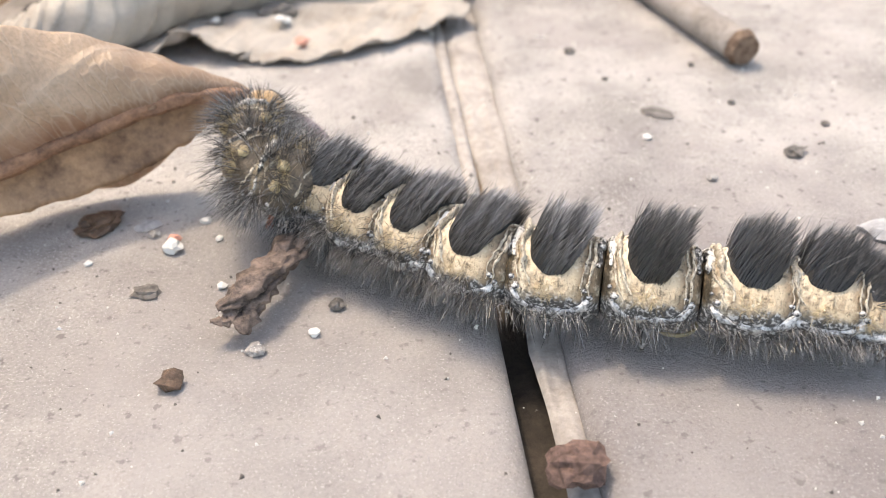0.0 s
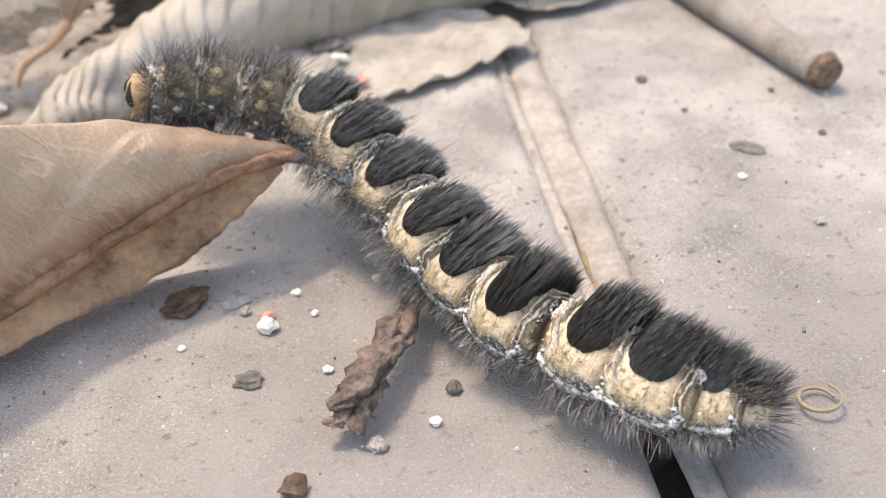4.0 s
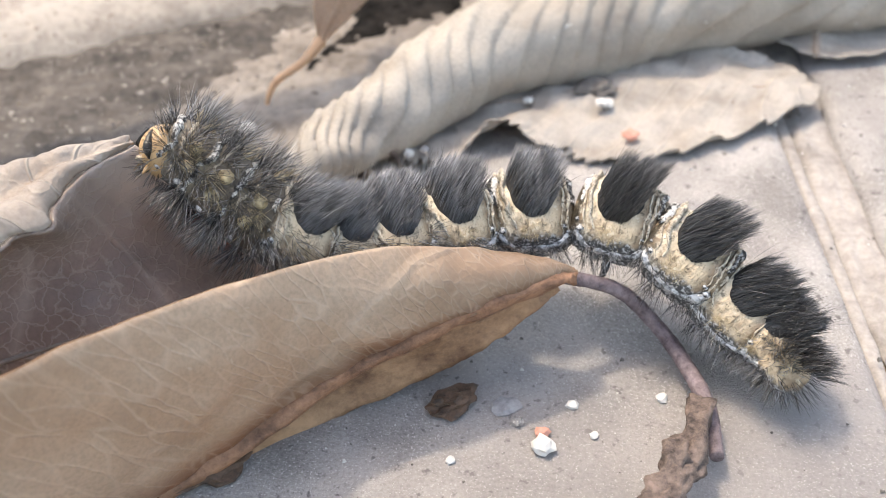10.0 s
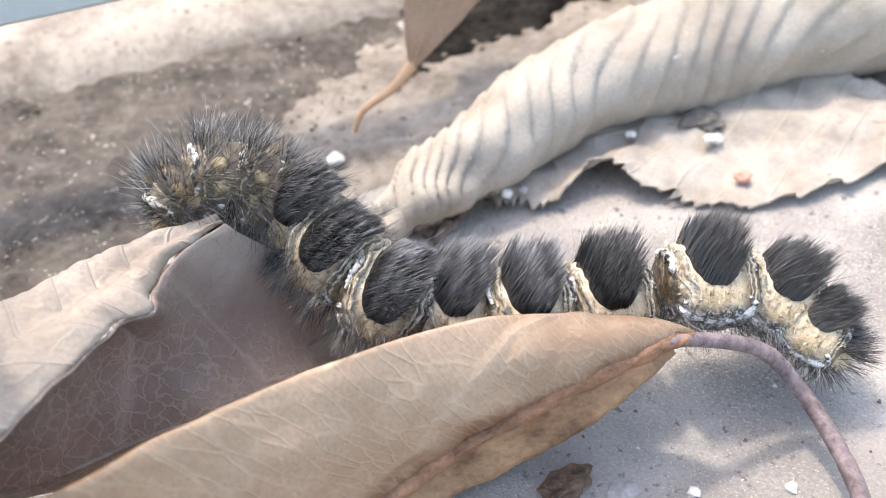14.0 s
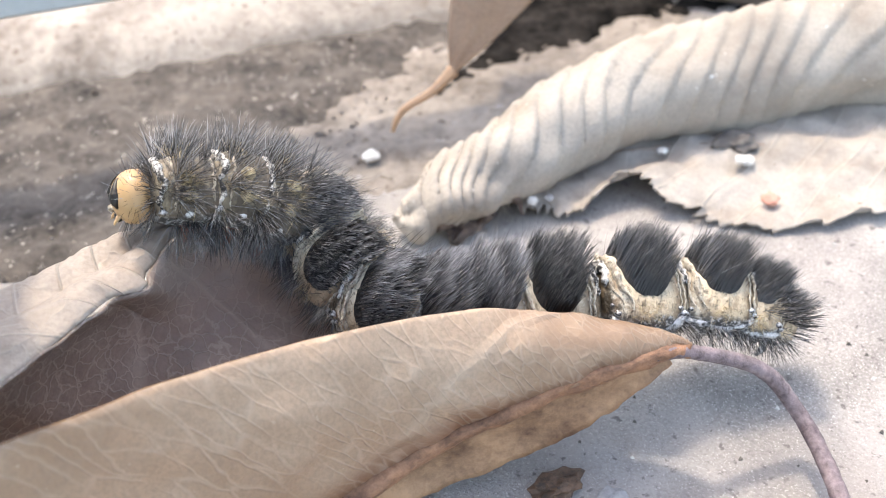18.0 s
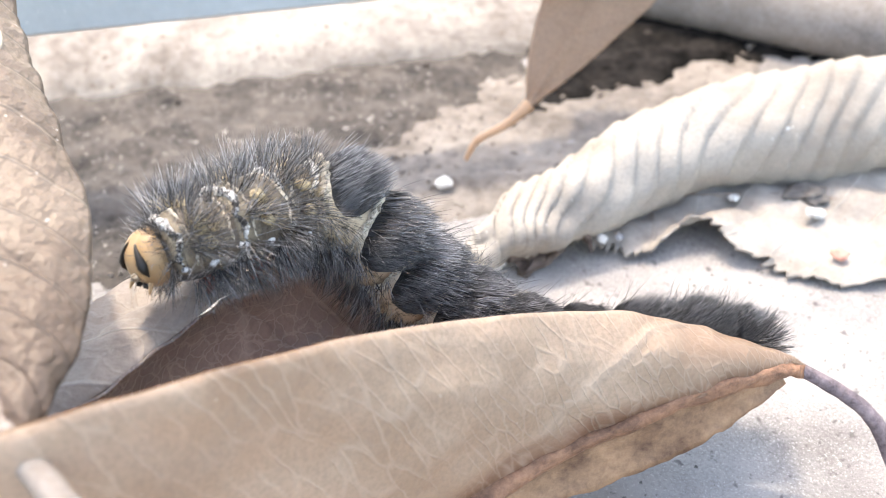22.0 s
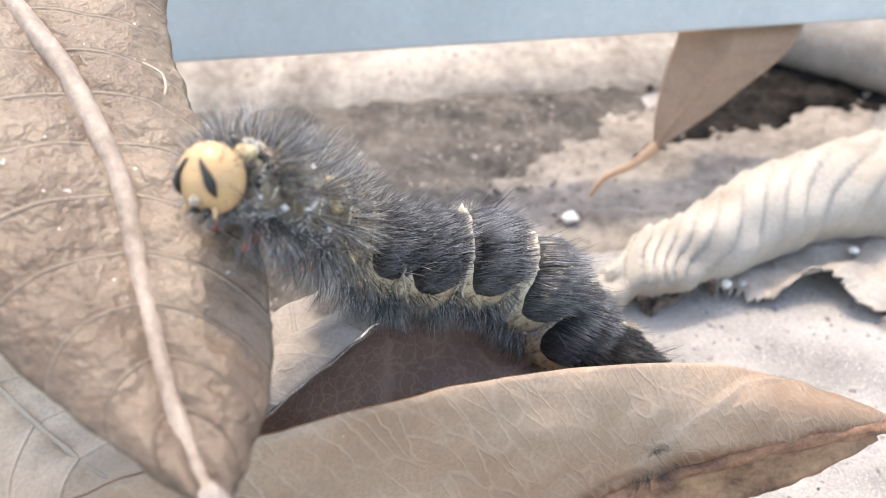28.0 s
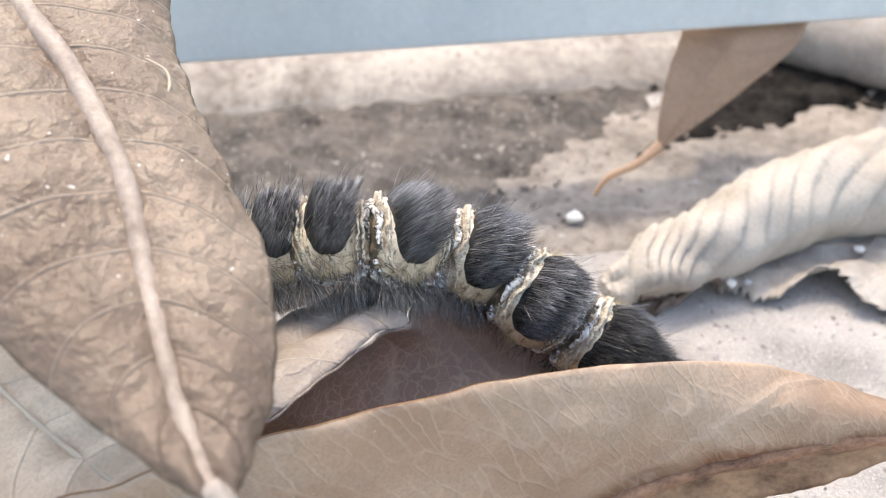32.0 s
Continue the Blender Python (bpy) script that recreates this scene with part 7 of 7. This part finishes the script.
    walk(brown_leaf, [
        (0, pose(-0.03082, 0.05759, 0.00658, -5.6, 5.4, -2.6)),
        (1, pose(-0.03092, 0.05708, 0.00606, -4.8, 2.6, 0.2)),
        (2, pose(-0.03177, 0.05691, 0.00687, -6.2, 2.4, 0.8)),
        (2.5, pose(-0.03210, 0.05679, 0.00663, -6.0, 2.3, 1.4)),
        (5, pose(-0.03299, 0.05646, 0.00556, -2.9, 1.3, 1.5)),
        (6, pose(-0.03287, 0.05713, 0.00501, 3.9, 4.8, -1.0)),
        (7, pose(-0.03185, 0.05754, 0.00431, 8.1, 6.6, -3.9)),
        (8, pose(-0.03160, 0.05754, 0.00418, 8.3, 9.9, -0.7)),
        (9, pose(-0.03190, 0.05719, 0.00425, 8.8, 8.3, -0.4)),
        (10, pose(-0.03394, 0.05612, 0.00361, 9.2, 3.9, 0.6)),
        (11, pose(-0.03442, 0.05550, 0.00350, 7.2, 0.6, 0.7)),
        (12, pose(-0.03362, 0.05570, 0.00465, 7.7, 0.9, -1.6)),
        (14, pose(-0.03423, 0.05575, 0.00431, 4.4, -3.5, 0.3)),
        (17, pose(-0.03450, 0.05549, 0.00478, 2.3, -4.0, -0.4)),
        (18, pose(-0.03418, 0.05552, 0.00499, 1.8, -2.7, 0.9)),
        (19, pose(-0.03392, 0.05545, 0.00511, 1.8, -3.0, 0.8)),
        (20, pose(-0.03078, 0.05639, 0.00767, -7.1, -0.3, 6.8)),
        (21, pose(-0.03069, 0.05680, 0.00776, -6.1, 3.5, 7.9)),
        (22, pose(-0.03066, 0.05664, 0.00769, -8.1, 1.8, 9.3)),
        (23, pose(-0.03149, 0.05678, 0.00733, -7.0, 1.1, 8.7)),
        (24, pose(-0.03266, 0.05680, 0.00646, -3.6, 0.3, 5.8)),
        (25, pose(-0.03347, 0.05735, 0.00634, -1.6, 1.7, 5.0)),
        (28, pose(-0.03417, 0.05725, 0.00627, -1.4, -1.8, 2.4)),
        (29, pose(-0.03357, 0.05746, 0.00642, -0.0, -2.8, 0.1)),
        (30, pose(-0.03362, 0.05747, 0.00612, 1.2, -1.8, 0.3)),
        (31, pose(-0.03306, 0.05794, 0.00634, 2.1, -0.2, -0.1)),
        (32, pose(-0.03284, 0.05823, 0.00654, 2.5, 0.4, -0.7)),
    ])
    walk(curl, [
        (0, pose(0.03385, -0.05554, -0.00892, 5.4, -5.6, 2.1)),
        (1, pose(0.03098, -0.05658, -0.00945, 4.8, -2.5, -0.4)),
        (2, pose(0.03119, -0.05644, -0.01173, 6.2, -2.3, -1.1)),
        (2.5, pose(0.03094, -0.05669, -0.01137, 6.0, -2.1, -1.6)),
        (5, pose(0.03161, -0.05700, -0.00772, 2.9, -1.2, -1.6)),
        (6, pose(0.03420, -0.05654, 0.00166, -4.0, -4.7, 1.4)),
        (7, pose(0.03597, -0.05470, 0.00763, -8.6, -6.0, 4.8)),
        (8, pose(0.03257, -0.05633, 0.00969, -8.6, -9.6, 2.2)),
        (9, pose(0.03257, -0.05623, 0.00920, -9.0, -8.1, 1.7)),
        (10, pose(0.03231, -0.05446, 0.00772, -9.2, -3.9, 0.0)),
        (11, pose(0.03313, -0.05470, 0.00388, -7.2, -0.7, -0.7)),
        (12, pose(0.03441, -0.05332, 0.00323, -7.7, -0.7, 1.7)),
        (14, pose(0.03365, -0.05623, -0.00205, -4.5, 3.5, -0.5)),
        (17, pose(0.03448, -0.05549, -0.00494, -2.3, 4.0, 0.2)),
        (18, pose(0.03300, -0.05625, -0.00475, -1.9, 2.7, -1.0)),
        (19, pose(0.03279, -0.05613, -0.00505, -1.9, 2.9, -0.9)),
        (20, pose(0.02388, -0.05820, -0.01514, 7.0, 1.2, -6.7)),
        (21, pose(0.02306, -0.05944, -0.01278, 6.6, -2.6, -8.2)),
        (22, pose(0.02136, -0.05926, -0.01549, 8.3, -0.5, -9.4)),
        (23, pose(0.02269, -0.05960, -0.01424, 7.1, -0.1, -8.8)),
        (24, pose(0.02680, -0.05930, -0.01004, 3.6, 0.0, -5.8)),
        (25, pose(0.02850, -0.05989, -0.00712, 1.7, -1.6, -5.1)),
        (28, pose(0.03157, -0.05842, -0.00863, 1.3, 1.8, -2.3)),
        (29, pose(0.03311, -0.05752, -0.00809, 0.0, 2.8, -0.1)),
        (30, pose(0.03306, -0.05781, -0.00595, -1.2, 1.8, -0.4)),
        (31, pose(0.03313, -0.05808, -0.00430, -2.1, 0.2, 0.1)),
        (32, pose(0.03364, -0.05802, -0.00382, -2.5, -0.4, 0.8)),
    ])
    walk(stalk, [
        (0, pose(0.01962, -0.05910, -0.00919, 3.2, 1.5, -12.8)),
        (1, pose(0.01817, -0.05911, -0.00959, 2.7, 4.3, -13.6)),
        (2, pose(0.02164, -0.05809, -0.01347, 6.0, 4.6, -10.4)),
        (2.5, pose(0.02266, -0.05825, -0.01231, 5.4, 3.3, -9.9)),
        (5, pose(0.02733, -0.05840, -0.00794, 2.2, 1.1, -6.4)),
        (6, pose(0.02906, -0.05886, 0.00172, -4.9, -3.0, -5.1)),
        (7, pose(0.02791, -0.05887, 0.00780, -9.8, -4.1, -5.7)),
        (8, pose(0.02069, -0.05896, 0.01438, -13.2, -12.4, -10.3)),
        (9, pose(0.02210, -0.05907, 0.01183, -11.9, -9.0, -8.5)),
        (10, pose(0.03361, -0.05706, 0.00832, -10.0, -4.9, 0.6)),
        (11, pose(0.03780, -0.05622, 0.00223, -5.9, -1.0, 3.2)),
        (12, pose(0.03730, -0.05603, -0.00417, -2.0, 4.5, 3.3)),
        (14, pose(0.03626, -0.05620, -0.00808, 0.6, 7.3, 2.1)),
        (17, pose(0.03820, -0.05472, -0.01233, 4.1, 8.0, 4.5)),
        (18, pose(0.03537, -0.05601, -0.01066, 3.1, 6.4, 1.5)),
        (19, pose(0.03463, -0.05597, -0.01191, 3.8, 7.7, 1.2)),
        (20, pose(0.01168, -0.05715, -0.01762, 7.9, 11.6, -17.0)),
        (21, pose(0.00954, -0.05827, -0.01275, 5.2, 5.2, -20.6)),
        (22, pose(0.00821, -0.05768, -0.01467, 6.4, 7.2, -21.2)),
        (23, pose(0.01152, -0.05830, -0.01327, 5.5, 6.0, -18.7)),
        (24, pose(0.01917, -0.05896, -0.01013, 3.2, 4.4, -12.7)),
        (25, pose(0.02158, -0.05938, -0.00631, 0.8, 1.2, -11.2)),
        (28, pose(0.02734, -0.05786, -0.01102, 3.4, 6.4, -5.4)),
        (29, pose(0.02742, -0.05736, -0.01323, 4.2, 10.7, -4.3)),
        (30, pose(0.02771, -0.05794, -0.01027, 2.1, 8.6, -4.8)),
        (31, pose(0.02524, -0.05870, -0.00819, 0.5, 7.7, -7.2)),
        (32, pose(0.02454, -0.05883, -0.00796, 0.3, 8.0, -7.8)),
    ])
    walk(cup, [
        (0, pose(-0.04972, 0.05620, 0.01040, 7.8, 16.8, -0.8)),
        (9, pose(-0.04972, 0.05620, 0.01040, 7.8, 16.8, -0.8)),
        (10, pose(-0.04899, 0.05630, 0.01068, 8.5, 16.8, -3.4)),
        (11, pose(-0.04952, 0.05614, 0.00977, 9.8, 11.6, 0.7)),
        (12, pose(-0.05022, 0.05641, 0.00903, 6.9, 10.0, 1.7)),
        (13, pose(-0.05072, 0.05676, 0.00878, 3.6, 13.2, 2.8)),
        (14, pose(-0.04999, 0.05718, 0.00910, 2.6, 11.9, 1.1)),
        (17, pose(-0.05037, 0.05687, 0.00843, 1.8, 3.0, 2.8)),
        (18, pose(-0.04992, 0.05679, 0.00900, 3.6, 2.2, 0.8)),
        (20, pose(-0.04864, 0.05688, 0.01002, 4.8, 0.5, -2.8)),
        (21, pose(-0.04835, 0.05785, 0.01047, 6.6, 0.2, -2.0)),
        (22, pose(-0.04863, 0.05776, 0.01000, 6.4, 0.3, -0.3)),
        (24, pose(-0.04847, 0.05805, 0.01019, 4.9, 0.4, -1.5)),
        (25, pose(-0.04810, 0.05787, 0.01085, 8.0, -0.7, -1.7)),
        (28, pose(-0.04988, 0.05695, 0.01086, 8.0, -2.2, -1.4)),
        (29, pose(-0.05009, 0.05674, 0.01057, 6.5, -3.1, -3.0)),
        (30, pose(-0.04985, 0.05730, 0.00944, 3.1, -0.5, -1.0)),
        (31, pose(-0.05030, 0.05710, 0.00943, 2.8, -0.7, -1.2)),
        (32, pose(-0.05002, 0.05699, 0.00990, 5.8, -2.3, -1.3)),
    ])
    walk(tan_leaf, [
        (0, pose(-0.04989, 0.04073, 0.02823, 0.5, -2.3, -6.0)),
        (19.5, pose(-0.04989, 0.04073, 0.02823, 0.5, -2.3, -6.0)),
        (20, pose(-0.04989, 0.04073, 0.02823, 0.5, -2.3, -6.0)),
        (21, pose(-0.05014, 0.04213, 0.02841, -0.2, -6.3, 0.2)),
        (22, pose(-0.05574, 0.04656, 0.02508, 0.5, 5.7, -1.7)),
        (22.5, pose(-0.05554, 0.04598, 0.02472, -0.2, 6.4, -0.9)),
        (23, pose(-0.05464, 0.04619, 0.02452, -0.5, 6.8, -0.3)),
        (23.5, pose(-0.05451, 0.04560, 0.02654, -1.0, 6.8, -0.6)),
        (24, pose(-0.05448, 0.04455, 0.02583, -1.8, 6.9, -0.3)),
        (24.5, pose(-0.05384, 0.04433, 0.02636, -1.5, 6.6, 0.7)),
        (25, pose(-0.05375, 0.04433, 0.02671, -1.2, 6.1, 1.7)),
        (25.5, pose(-0.05348, 0.04413, 0.02677, -0.9, 6.7, 1.9)),
        (27.5, pose(-0.05433, 0.04115, 0.02883, 0.0, 4.5, 1.7)),
        (28, pose(-0.05443, 0.04149, 0.02866, -0.3, 5.0, 1.6)),
        (28.5, pose(-0.05508, 0.04100, 0.02869, -0.5, 5.1, 1.8)),
        (29, pose(-0.05495, 0.04102, 0.02897, -0.7, 5.3, 1.7)),
        (29.5, pose(-0.05487, 0.04113, 0.02890, -0.5, 5.3, 1.7)),
        (30, pose(-0.05466, 0.04160, 0.02812, 0.3, 4.7, 1.8)),
        (30.5, pose(-0.05456, 0.04168, 0.02808, 0.1, 4.9, 1.8)),
        (31, pose(-0.05465, 0.04157, 0.02831, -0.1, 5.2, 1.9)),
        (31.5, pose(-0.05461, 0.04148, 0.02854, -0.3, 5.0, 1.7)),
        (32, pose(-0.05463, 0.04177, 0.02861, -0.2, 5.5, 1.5)),
    ])


motions()
